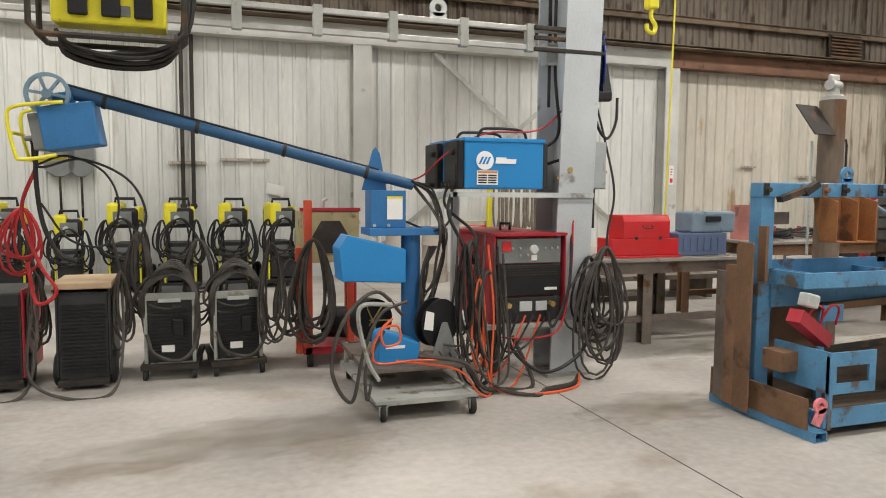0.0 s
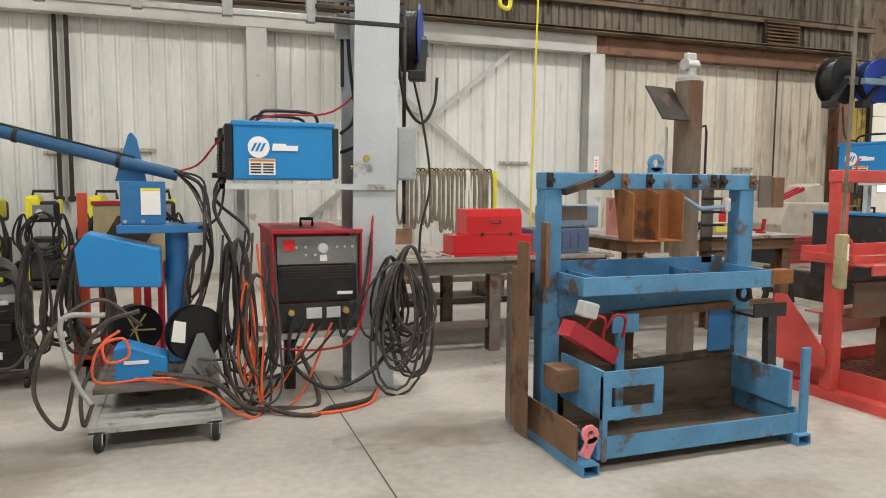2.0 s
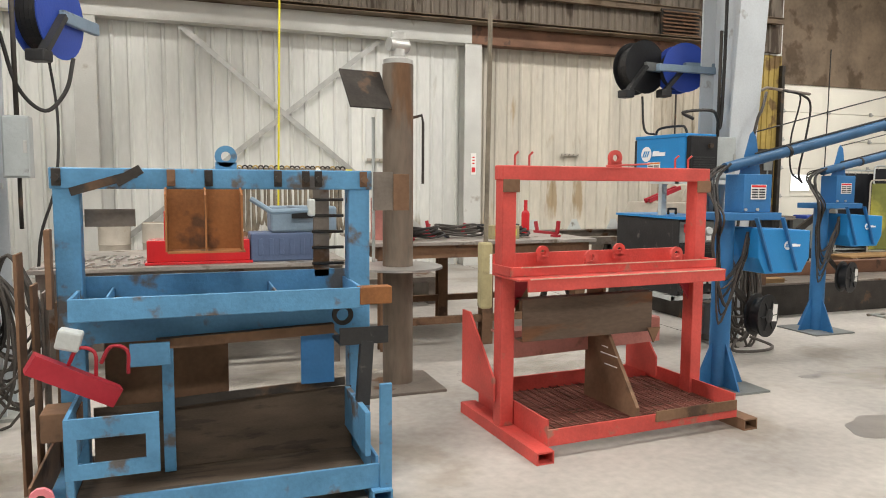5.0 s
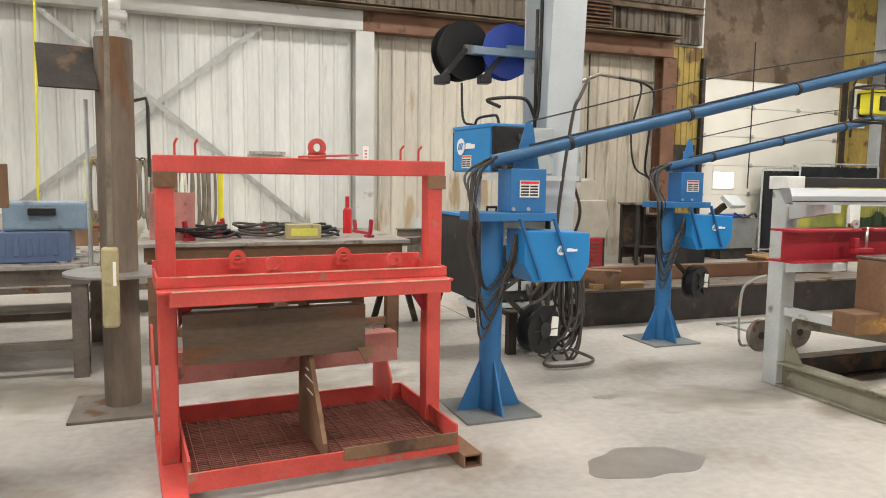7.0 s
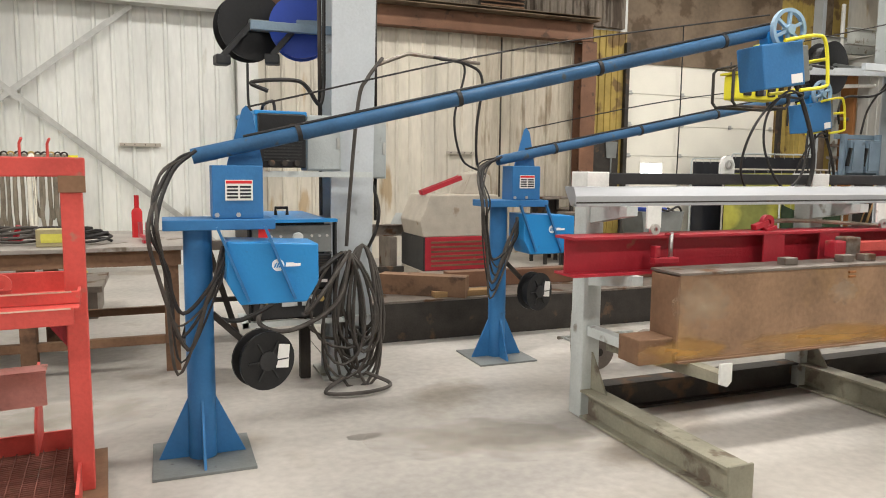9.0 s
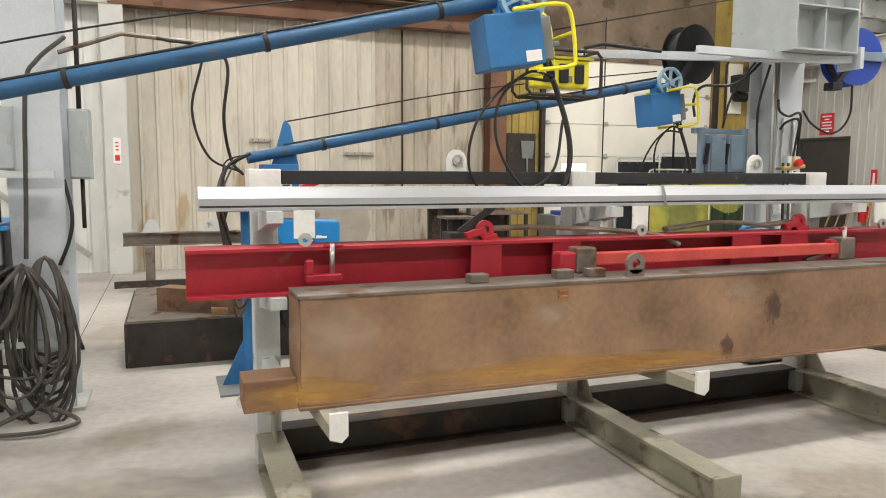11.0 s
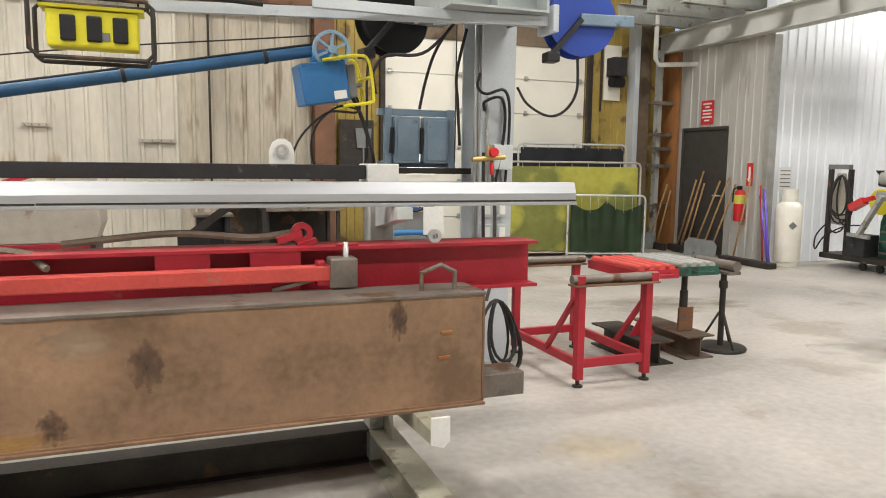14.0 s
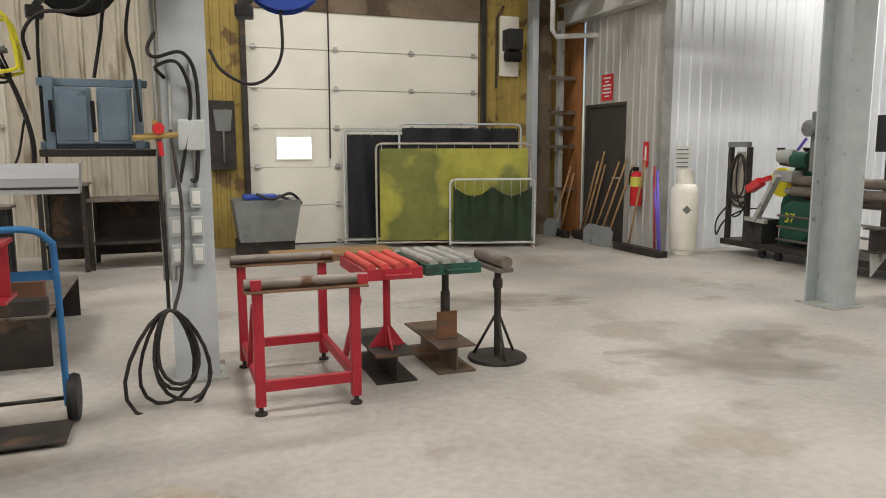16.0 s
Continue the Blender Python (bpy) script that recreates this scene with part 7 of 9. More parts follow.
def red_beam():
    b = thing("steel_beam", (9.33, 3.02, 0.915), "red painted steel beam with welded stiffener plates", "steel beam")
    bm = B()
    ibeam(bm, (0, 0.1, 0.105), (4.48, 0.1, 0.105), 0.2, 0.21, 0.014, 0.01)
    part("section", bm, "red_paint", b)
    for x in (1.28, 1.72, 2.85, 3.2):
        w = 0.16 if x in (1.28, 1.72) else 0.2
        boxpart("stiffener", b, "red_paint", (x, x + w, 0.004, 0.016, 0.0145, 0.1955), 0.002)
    t = thing("spreader_bar", (11.1, 2.92, 0.975), "red square-tube spreader bar with grey end blocks", "spreader bar")
    boxpart("tube", t, "red_bright", (0.1, 1.75, -0.03, 0.03, 0.03, 0.09), 0.006)
    for x in (0.0, 1.72):
        boxpart("end_block", t, "mill_steel", (x, x + 0.11, -0.045, 0.045, 0.0, 0.12), 0.008, "bare grey end block")
    bm = B()
    bar(bm, (1.5, 0.0, 0.0), (1.72, 0.0, 0.05), 0.03, 0.015)
    part("strut", bm, "mill_steel", t)
    boxpart("clevis", t, "red_paint", (-0.09, 0.0, -0.04, 0.04, 0.0, 0.1), 0.01)
    for x, s in ((0.4, 0.0), (3.35, 0.4)):
        k = thing("beam_clamp", (9.5 + x, 3.08 - s * 0.25 - 0.06, 0.97 if x < 1 else 0.985), "small red screw clamp on a beam", "clamp", "screw clamps")
        bm = B()
        box(bm, -0.08, 0.08, -0.025, 0.025, 0.0, 0.035, 0.006)
        box(bm, -0.08, -0.045, -0.025, 0.025, 0.035, 0.1, 0.006)
        part("frame", bm, "red_paint", k)
        tubepart("screw", k, "bright_steel", [(0.04, 0, 0.03), (0.04, 0, 0.17)], 0.012, 8)
        tubepart("tommy_bar", k, "red_paint", [(-0.0, 0, 0.16), (0.09, 0, 0.16)], 0.008, 6)
    for x in (10.72, 12.75):
        s_ = thing("ratchet_strap", (x, 3.12, 1.125), "red shackle with a grey strap lying on a beam", "strap", "straps on the beam")
        bm = B()
        ring_plate(bm, 0.045, 0.02, 0.03, pose(0, 0.015, 0.05, 90), 18)
        bar(bm, (-0.02, 0, 0.0), (0.06, 0, 0.02), 0.05, 0.02)
        bar(bm, (-0.1, 0, 0.02), (0, 0, 0.05), 0.04, 0.03)
        part("shackle", bm, "red_paint", s_)
        bm = B()
        for o in (0, 0.03):
            cable(bm, [(-0.9, 0.05 + o, 0.02), (-0.5, 0.08 + o, 0.05), (-0.2, 0.05 + o, 0.03), (-0.03, 0.02 + o, 0.05)] if x > 12 else [(0.03, 0.03 + o, 0.05), (0.3, 0.05 + o, 0.05), (0.7, 0.0 + o, 0.03), (1.0, -0.02 + o, 0.0), (1.1, -0.1, -0.05)], 0.014)
        part("strap", bm, "strap", s_)


red_beam()


def alu_rails():
    for x0, x1, z in ((9.39, 11.83, 1.285), (11.78, 14.05, 1.287)):
        a = thing("aluminium_rail", (x0, 3.12, z), "long aluminium rail with a painted groove line resting on rack arms", "aluminium rail", "aluminium rails")
        bm = B()
        y = 0.0 if x0 < 10 else -0.02
        plate(bm, [(0.0, 0.0), (0.05, 0.0), (0.11, 0.085), (0.11, 0.1), (0.02, 0.1), (0.0, 0.05)], x1 - x0, pose(0, y, 0, 90, 0, 90))
        part("profile", bm, "alu", a)
        # no cut in the profile: a dark strip paints the groove's shade
        boxpart("groove", a, "dark_steel", (0.004, x1 - x0 - 0.004, y - 0.004, y + 0.002, 0.012, 0.02), 0)
        boxpart("lower_lip", a, "alu", (0, x1 - x0, y - 0.012, y + 0.03, -0.004, 0.009), 0.001)
    k = thing("lifting_beam", (9.7, 3.4, 1.392), "black steel lifting beam with white lug plates", "lifting beam")
    for x0, x1 in ((0.08, 1.66), (1.82, 3.4)):
        boxpart("bar", k, "machine_dark", (x0, x1, 0.0, 0.1, 0.0, 0.066), 0.003)
    for x in (1.0, 3.02):
        bm = B()
        plate(bm, [(-0.055, 0.0), (0.055, 0.0), (0.055, 0.06), (0.04, 0.095), (0.015, 0.112), (-0.015, 0.112), (-0.04, 0.095), (-0.055, 0.06)], 0.02, pose(x, 0.06, 0.068, 90))
        part("lug_plate", bm, "white_paint", k, "chipped white lug plate")
        bm = B()
        ring_plate(bm, 0.03, 0.017, 0.012, pose(x, 0.034, 0.125, 90), 20)
        part("lug_bush", bm, "bright_steel", k, "worn steel bush")


alu_rails()

# wheeled cart behind the beam rack
wc = thing("flat_cart", (10.22, 4.25, 0), "small steel cart with solid steel wheels", "cart")
for x in (0.1, 0.52):
    bm = B()
    lathe(bm, [(0.02, -0.02), (0.13, -0.02), (0.14, 0), (0.13, 0.02), (0.02, 0.02)], pose(x, 0.0, 0.14, 90), 26)
    w = part("wheel", bm, "mill_steel", wc)
    bm = B()
    lathe(bm, [(0.012, -0.03), (0.03, -0.03), (0.03, 0.03), (0.012, 0.03)], pose(x, 0.0, 0.14, 90), 14)
    part("hub", bm, "dark_steel", w)
for y in (0.04, 0.4):
    tubepart("side_rail", wc, "rack_grey", [(0.0, y, 0.16), (0.7, y, 0.16)], 0.014, 8)
for x in (0.05, 0.6):
    tubepart("cross_rail", wc, "rack_grey", [(x, 0.04, 0.16), (x, 0.4, 0.16)], 0.012, 8)
tubepart("handle", wc, "rack_grey", [(0.0, 0.02, 0.05), (-0.1, 0.02, 0.1), (-0.1, 0.02, 0.5), (0.0, 0.02, 0.6), (0.15, 0.02, 0.64)], 0.011, 8, per=4)


# ---- far bay between the columns ----
def far_bay():
    t = thing("cutting_table", (8.95, 5.56, 0), "low dark steel skid table with rusty beam on it", "steel table")
    boxpart("side_beam", t, "dark_steel", (0.0, 4.6, 0.0, 0.02, 0.0, 0.33), 0.003)
    boxpart("side_beam", t, "dark_steel", (0.0, 4.6, 1.6, 1.62, 0.0, 0.33), 0.003)
    boxpart("deck", t, "mill_steel", (0.0, 4.6, 0.0, 1.62, 0.331, 0.35), 0.003)
    boxpart("end_beam", t, "dark_steel", (-0.02, 0.0, 0.0, 1.62, 0.0, 0.33), 0.003)
    boxpart("rail", t, "brown_beam", (0.9, 4.5, 0.5, 0.62, 0.35, 0.5), 0.005, "rusty red-brown rail")
    r = thing("rusty_tube", (9.3, 5.7, 0.35), "rusty square steel tube lying on the skid", "steel tube")
    bm = B()
    bar(bm, (-0.1, 0.35, 0.09), (0.55, -0.1, 0.09), 0.17, 0.18)
    part("tube", bm, "rust", r)
    w = thing("wood_block", (9.25, 5.62, 0.35), "short rough wooden plank on the skid", "wood block")
    boxpart("plank", w, "wood", (0.3, 0.9, 0, 0.12, 0, 0.05), 0.003)
    m = thing("cutting_machine", (10.45, 8.4, -0.0), "beige and red burning machine with a sloped hood", "machine")
    boxpart("base", m, "beige", (0, 1.1, 0.0, 0.9, 0, 0.16), 0.01)
    boxpart("red_panel", m, "red_paint", (0.02, 1.0, -0.015, 0.0, 0.17, 0.6), 0.006, "red ribbed panel")
    boxpart("body", m, "machine_dark", (0, 1.05, 0, 0.9, 0.16, 0.6), 0.01)
    for k in range(6):
        boxpart("louvre", m, "brown_beam", (0.1, 0.95, -0.022, -0.014, 0.22 + k * 0.06, 0.245 + k * 0.06), 0)
    bm = B()
    plate(bm, [(0, 0), (1.05, 0), (1.12, 0.2), (1.05, 0.54), (0.1, 0.54), (-0.05, 0.2)], 0.8, pose(0, 0.8, 0.6, 90))
    bmesh.ops.bevel(bm, geom=bm.edges[:], offset=0.015, segments=2, affect="EDGES", profile=0.5)
    part("hood", bm, "beige", m)
    bm = B()
    plate(bm, [(0, 0), (0.42, 0), (0.4, 0.26), (0.3, 0.32), (0.12, 0.28)], 0.5, pose(0.62, 0.7, 1.13, 90))
    bmesh.ops.bevel(bm, geom=bm.edges[:], offset=0.02, segments=2, affect="EDGES", profile=0.5)
    part("control_hood", bm, "beige", m)
    bm = B()
    bar(bm, (0.05, 0.2, 1.16), (0.6, 0.2, 1.36), 0.04, 0.06)
    bar(bm, (0.05, 0.3, 1.16), (0.6, 0.3, 1.36), 0.04, 0.06)
    part("ramp", bm, "red_paint", m)
    b = thing("steel_beam", (8.72, 9.5, 0), "grey steel beam with lugs resting on trestles", "steel beam")
    bm = B()
    ibeam(bm, (0, 0, 0.61), (2.0, 0, 0.61), 0.15, 0.16, 0.015, 0.012)
    part("section", bm, "mill_steel", b)
    boxpart("lower_rail", b, "dark_steel", (-0.1, 2.1, -0.32, -0.26, 0.05, 0.13), 0.004)
    for x in (0.33, 1.04, 1.75):
        bm = B()
        plate(bm, [(-0.12, 0), (0.12, 0), (0.04, 0.16), (-0.04, 0.16)], 0.02, pose(x, 0, 0.691, 90))
        part("lug", bm, "light_grey", b)
    for x in (0.3, 1.6):
        boxpart("trestle", b, "mill_steel", (x - 0.05, x + 0.05, -0.25, 0.3, 0.0, 0.53), 0.005)
    for x, y, w_, d_, h_, mat, lab in ((12.9, 9.6, 0.5, 0.5, 1.05, "dark_steel", "dark steel floor cabinet by the wall"), (13.4, 9.7, 1.0, 0.7, 0.85, "dark_steel", "dark open work table by the wall"), (12.5, 8.2, 0.35, 0.3, 0.9, "machine_dark", "black floor machine with a motor")):
        q = thing("cabinet", (x, y, 0), lab, "cabinet")
        boxpart("top", q, "mill_steel", (-0.03, w_ + 0.03, -0.03, d_ + 0.03, h_ - 0.03, h_), 0.004)
        for px in (0.0, w_ - 0.05):
            for py in (0.0, d_ - 0.05):
                boxpart("leg", q, mat, (px, px + 0.05, py, py + 0.05, 0, h_ - 0.031), 0.003)
        boxpart("back", q, mat, (0.05, w_ - 0.05, d_ - 0.02, d_, 0.1, h_ - 0.04), 0.002)
        boxpart("shelf", q, mat, (0.05, w_ - 0.05, 0.02, d_ - 0.03, 0.3, 0.33), 0.002)
    s = thing("shovel_board", (14.7, 11.1, 1.15), "dark board with a hung grey shovel", "tool board")
    boxpart("board", s, "dark_steel", (0, 0.55, 0, 0.03, 0, 0.98), 0.004)
    bm = B()
    plate(bm, [(-0.1, 0), (0.1, 0), (0.13, 0.3), (-0.13, 0.3)], 0.01, pose(0.38, -0.02, 0.55, 90))
    tube(bm, [(0.38, -0.02, 0.55), (0.38, -0.02, 0.1)], 0.015)
    part("shovel", bm, "panel_grey", s)
    u = thing("welding_positioner", (12.3, 7.6, 0), "dark machine arm with a tilted monitor and cables", "machine")
    boxpart("pedestal", u, "machine_dark", (0, 0.3, 0, 0.3, 0, 0.75), 0.01)
    bm = B()
    bar(bm, (0.15, 0.1, 0.75), (0.6, 0.0, 1.1), 0.06, 0.08)
    part("arm", bm, "dark_steel", u)
    bm = B()
    box(bm, -0.17, 0.17, -0.03, 0.03, -0.11, 0.11, 0.01, pose(0.7, -0.05, 1.15, -50, 0, 15))
    part("screen_box", bm, "light_grey", u)
    c = thing("scrap_bin", (15.1, 10.1, 0), "grey steel scrap bin with hoses and a blue lid on it", "bin")
    boxpart("skid", c, "dark_steel", (0.05, 0.8, 0.05, 0.6, 0.0, 0.2), 0.006)
    bm = B()
    plate(bm, [(0.08, 0.2), (0.8, 0.2), (0.9, 0.76), (0.0, 0.76)], 0.62, pose(0, 0.64, 0, 90))
    part("hopper", bm, "panel_grey", c)
    boxpart("lid", c, "reel_blue", (0.15, 0.6, 0.1, 0.45, 0.761, 0.83), 0.02, "blue plastic lid")
    bm = B()
    cable(bm, [(0.3, 0.02, 0.85), (0.5, -0.03, 0.78), (0.75, 0.0, 0.85), (0.9, 0.1, 0.7), (0.6, 0.1, 0.82)], 0.02)
    part("hose", bm, "cable_black", c)
    p = thing("steel_pallet", (15.5, 9.4, 0), "low rusty steel pallet on the floor", "pallet")
    boxpart("deck", p, "wood", (0, 1.6, 0, 0.5, 0.08, 0.11), 0.003)
    for x in (0.05, 0.75, 1.45):
        boxpart("runner", p, "rust", (x, x + 0.1, 0, 0.5, 0.0, 0.079), 0.003)


far_bay()


# ---- third column: jib, switches, outlets, hoses ----
def third_column():
    j = thing("jib_arm", (11.75, 4.3, 2.36), "grey steel jib arm fixed to a column", "jib arm")
    bm = B()
    bar(bm, (0.42, 0.36, -0.02), (2.85, 0.05, 0.03), 0.05, 0.06)
    part("arm", bm, "grey_column", j)
    boxpart("arm", j, "grey_column", (1.3, 2.85, 0.1, 0.14, 0.0, 0.06), 0.004)
    boxpart("end_plate", j, "grey_column", (2.8, 2.84, -0.04, 0.18, -0.05, 0.12), 0.004)
    # plates standing in for the column's own deep web and its stiffeners
    for x in (2.1, 2.75):
        boxpart("bracket_side", j, "box_grey", (x, x + 0.018, -0.04, 0.65, 0.061, 1.4), 0.003, "ribbed grey side plate of the column's deep upper web")
    boxpart("bracket_web", j, "box_grey", (2.119, 2.749, 0.1, 0.12, 0.061, 1.4), 0.003)
    for z in (0.062, 0.4, 0.75, 1.1):
        boxpart("rib", j, "box_grey", (2.119, 2.749, -0.04, 0.099, z, z + 0.015), 0.002)
    for z0, z1 in ((0.078, 0.399), (0.416, 0.749), (0.766, 1.099)):
        boxpart("stiffener", j, "box_grey", (2.42, 2.435, -0.02, 0.099, z0, z1), 0.002)
    tubepart("tie_rod", j, "dark_steel", [(0.0, 0.02, 0.06), (2.2, 0.1, 0.55)], 0.006, 6)
    bm = B()
    bar(bm, (2.4, 1.17, 0.19), (2.66, 0.88, 0.19), 0.05, 0.06)
    part("reel_tie", bm, "box_grey", j)
    jr = hose_reel((13.85, 5.5, 2.55), 10, "black_plastic", "black hose reel under a jib arm", 0.27)
    tubepart("pull_hose", jr, "cable_black", [(-0.22, -0.08, -0.2), (-0.24, -0.08, -0.5), (-0.24, -0.08, -1.05)], 0.01, 8)
    hose_reel((15.03, 4.76, 2.49), -10, "reel_blue", "blue hose reel beside a jib arm", 0.25)
    hung_hose("black hose hanging from a blue reel", [(15.0, 4.7, 2.25), (15.0, 4.7, 2.0), (14.92, 4.72, 1.86), (14.8, 4.75, 1.82), (14.66, 4.8, 1.9), (14.6, 4.85, 2.02)], 0.010, "cable_black")
    hung_hose("thin pull chain hanging in front of an overhead door", [(16.63, 11.12, 4.2), (16.63, 11.12, 2.6), (16.62, 11.12, 1.3)], 0.012, "cable_black")
    s = thing("switch_frame", (13.68, 5.08, 1.44), "grey frame holding two blue-grey disconnect switches", "switch box")
    for x in (0.0, 0.48):
        boxpart("upright", s, "blue_grey", (x, x + 0.05, 0, 0.05, 0, 0.42), 0.004)
    for z in (0.0, 0.37):
        boxpart("crossbar", s, "blue_grey", (-0.04, 0.56, 0.051, 0.09, z, z + 0.045), 0.004)
    boxpart("crossbar", s, "dark_steel", (-0.04, 0.66, -0.02, 0.12, -0.045, -0.002), 0.004)
    for x in (0.06, 0.28):
        boxpart("switch_box", s, "blue_grey", (x, x + 0.19, -0.04, 0.05, 0.03, 0.36), 0.008)
        boxpart("switch_cover", s, "blue_grey", (x + 0.02, x + 0.17, -0.052, -0.041, 0.05, 0.34), 0.004)
        bm = B()
        bar(bm, (x - 0.02, -0.02, 0.1), (x - 0.02, -0.05, 0.28), 0.02, 0.03)
        part("lever", bm, "black_plastic", s)
    o = thing("outlet_strip", (14.42, 4.865, 0.75), "white power outlets in two rows on a column", "power outlet")
    for x in (-0.09, 0.03):
        for z in (0.0, 0.17, 0.34):
            b2 = boxpart("outlet_box", o, "light_grey", (x, x + 0.07, -0.05, 0.0, z, z + 0.12), 0.006)
            boxpart("receptacle", b2, "white_paint", (x + 0.012, x + 0.058, -0.056, -0.05, z + 0.02, z + 0.1), 0.004)
        tubepart("conduit", o, "galv", [(x + 0.035, -0.03, 0.46), (x + 0.035, -0.03, 1.2)], 0.012, 8)
    boxpart("junction_cover", o, "light_grey", (-0.02, 0.13, -0.07, 0.0, 0.68, 0.86), 0.008)
    bm = B()
    for k in range(3):
        x = -0.13 + 0.03 * k
        tube(bm, [(x, 0.02, -0.1), (x, 0.02, 2.2)], 0.013, 8)
    part("pipe_run", bm, "galv", o)
    v = thing("valve_set", (14.28, 4.62, 1.5), "brass and red gas valves on a column", "valve")
    bm = B()
    tube(bm, [(-0.12, 0, 0.0), (0.12, 0, 0.02)], 0.018, 10)
    tube(bm, [(0, 0, 0), (0, 0, 0.1)], 0.014, 10)
    part("valve_body", bm, "brass", v)
    bm = B()
    lathe(bm, [(0.03, 0), (0.035, 0.02), (0.03, 0.04)], pose(0.02, -0.02, 0.05, 90), 14)
    tube(bm, [(0.02, 0, -0.02), (0.03, 0, -0.1)], 0.014)
    part("valve_handle", bm, "red_gloss", v)
    tubepart("stem", v, "mill_steel", [(0.0, 0, 0.0), (0.02, 0.2, 0.0)], 0.012, 8)
    r = thing("cable_run", (0, 0, 0), "black cables running down a grey column", "cable")
    for pts, q, mat in (([(14.3, 4.84, 2.1), (14.26, 4.78, 2.0), (14.3, 4.72, 1.95), (14.45, 4.74, 1.98), (14.52, 4.8, 1.8), (14.5, 4.82, 1.3), (14.46, 4.82, 1.25)], 0.011, "cable_black"),
                        ([(14.34, 4.84, 1.85), (14.3, 4.74, 1.9), (14.42, 4.72, 1.92), (14.48, 4.8, 1.7), (14.4, 4.8, 1.24)], 0.011, "cable_black"),
                        ([(14.3, 4.75, 1.55), (14.29, 4.72, 1.2), (14.3, 4.72, 0.8), (14.3, 4.72, 0.5)], 0.012, "cable_black"),
                        ([(14.36, 4.75, 1.55), (14.4, 4.76, 1.1), (14.38, 4.74, 0.7), (14.33, 4.72, 0.5)], 0.012, "cable_grey"),
                        ([(14.26, 4.85, 3.0), (14.2, 4.8, 2.6), (13.95, 4.95, 2.25), (13.7, 5.1, 2.22), (13.6, 5.1, 2.1), (13.62, 5.1, 1.95)], 0.012, "cable_black"),
                        ([(14.22, 4.85, 2.6), (14.05, 5.0, 2.3), (14.0, 5.1, 2.1), (13.95, 5.12, 1.86)], 0.011, "cable_black"),
                        ([(14.2, 4.85, 2.4), (14.15, 4.9, 2.1), (14.18, 4.95, 1.9), (14.2, 4.95, 1.6)], 0.011, "cable_black")):
        bm = B()
        cable(bm, pts, q)
        part("cable", bm, mat, r)
    hank("hose_hank", (14.3, 4.5, 0.27), 0.23, 0.28, 5, 0.011, "cable_black", "black rubber hose hung in loops at a column foot", 71, 0.3)


third_column()


# ---- roller table, roller stands and hand truck ----
def roller_table():
    t = thing("roller_table", (14.7, 4.1, 0), "red steel roller table with bare rollers", "roller table")
    for x in (0.02, 0.55):
        for y in (0.02, 0.95):
            boxpart("leg", t, "red_paint", (x, x + 0.055, y, y + 0.055, 0.05, 0.68), 0.004)
            bm = B()
            lathe(bm, [(0.035, 0), (0.035, 0.012), (0.014, 0.016), (0.014, 0.06)], pose(x + 0.027, y + 0.027, 0), 12)
            part("levelling_foot", bm, "dark_steel", t)
    for y in (0.03, 0.96):
        boxpart("rail", t, "red_paint", (0.075, 0.55, y, y + 0.035, 0.13, 0.19), 0.003)
    for x in (0.03, 0.56):
        boxpart("rail", t, "red_paint", (x, x + 0.035, 0.08, 0.95, 0.13, 0.19), 0.003)
    for y in (0.05, 0.975):
        tubepart("roller", t, "mill_steel", [(-0.02, y, 0.725), (0.65, y, 0.725)], 0.03, 16, "bare steel roller")
        boxpart("roller_channel", t, "rust", (-0.02, 0.65, y - 0.05, y + 0.05, 0.68, 0.692), 0.002)
    for x in (0.02, 0.6):
        bm = B()
        bar(bm, (x + 0.01, 0.08, 0.6), (x + 0.01, 0.45, 0.17), 0.03, 0.03)
        part("brace", bm, "red_paint", t)
        boxpart("bearing", t, "red_paint", (x - 0.01, x + 0.05, 0.02, 0.09, 0.692, 0.75), 0.004)
    return t


roller_table()


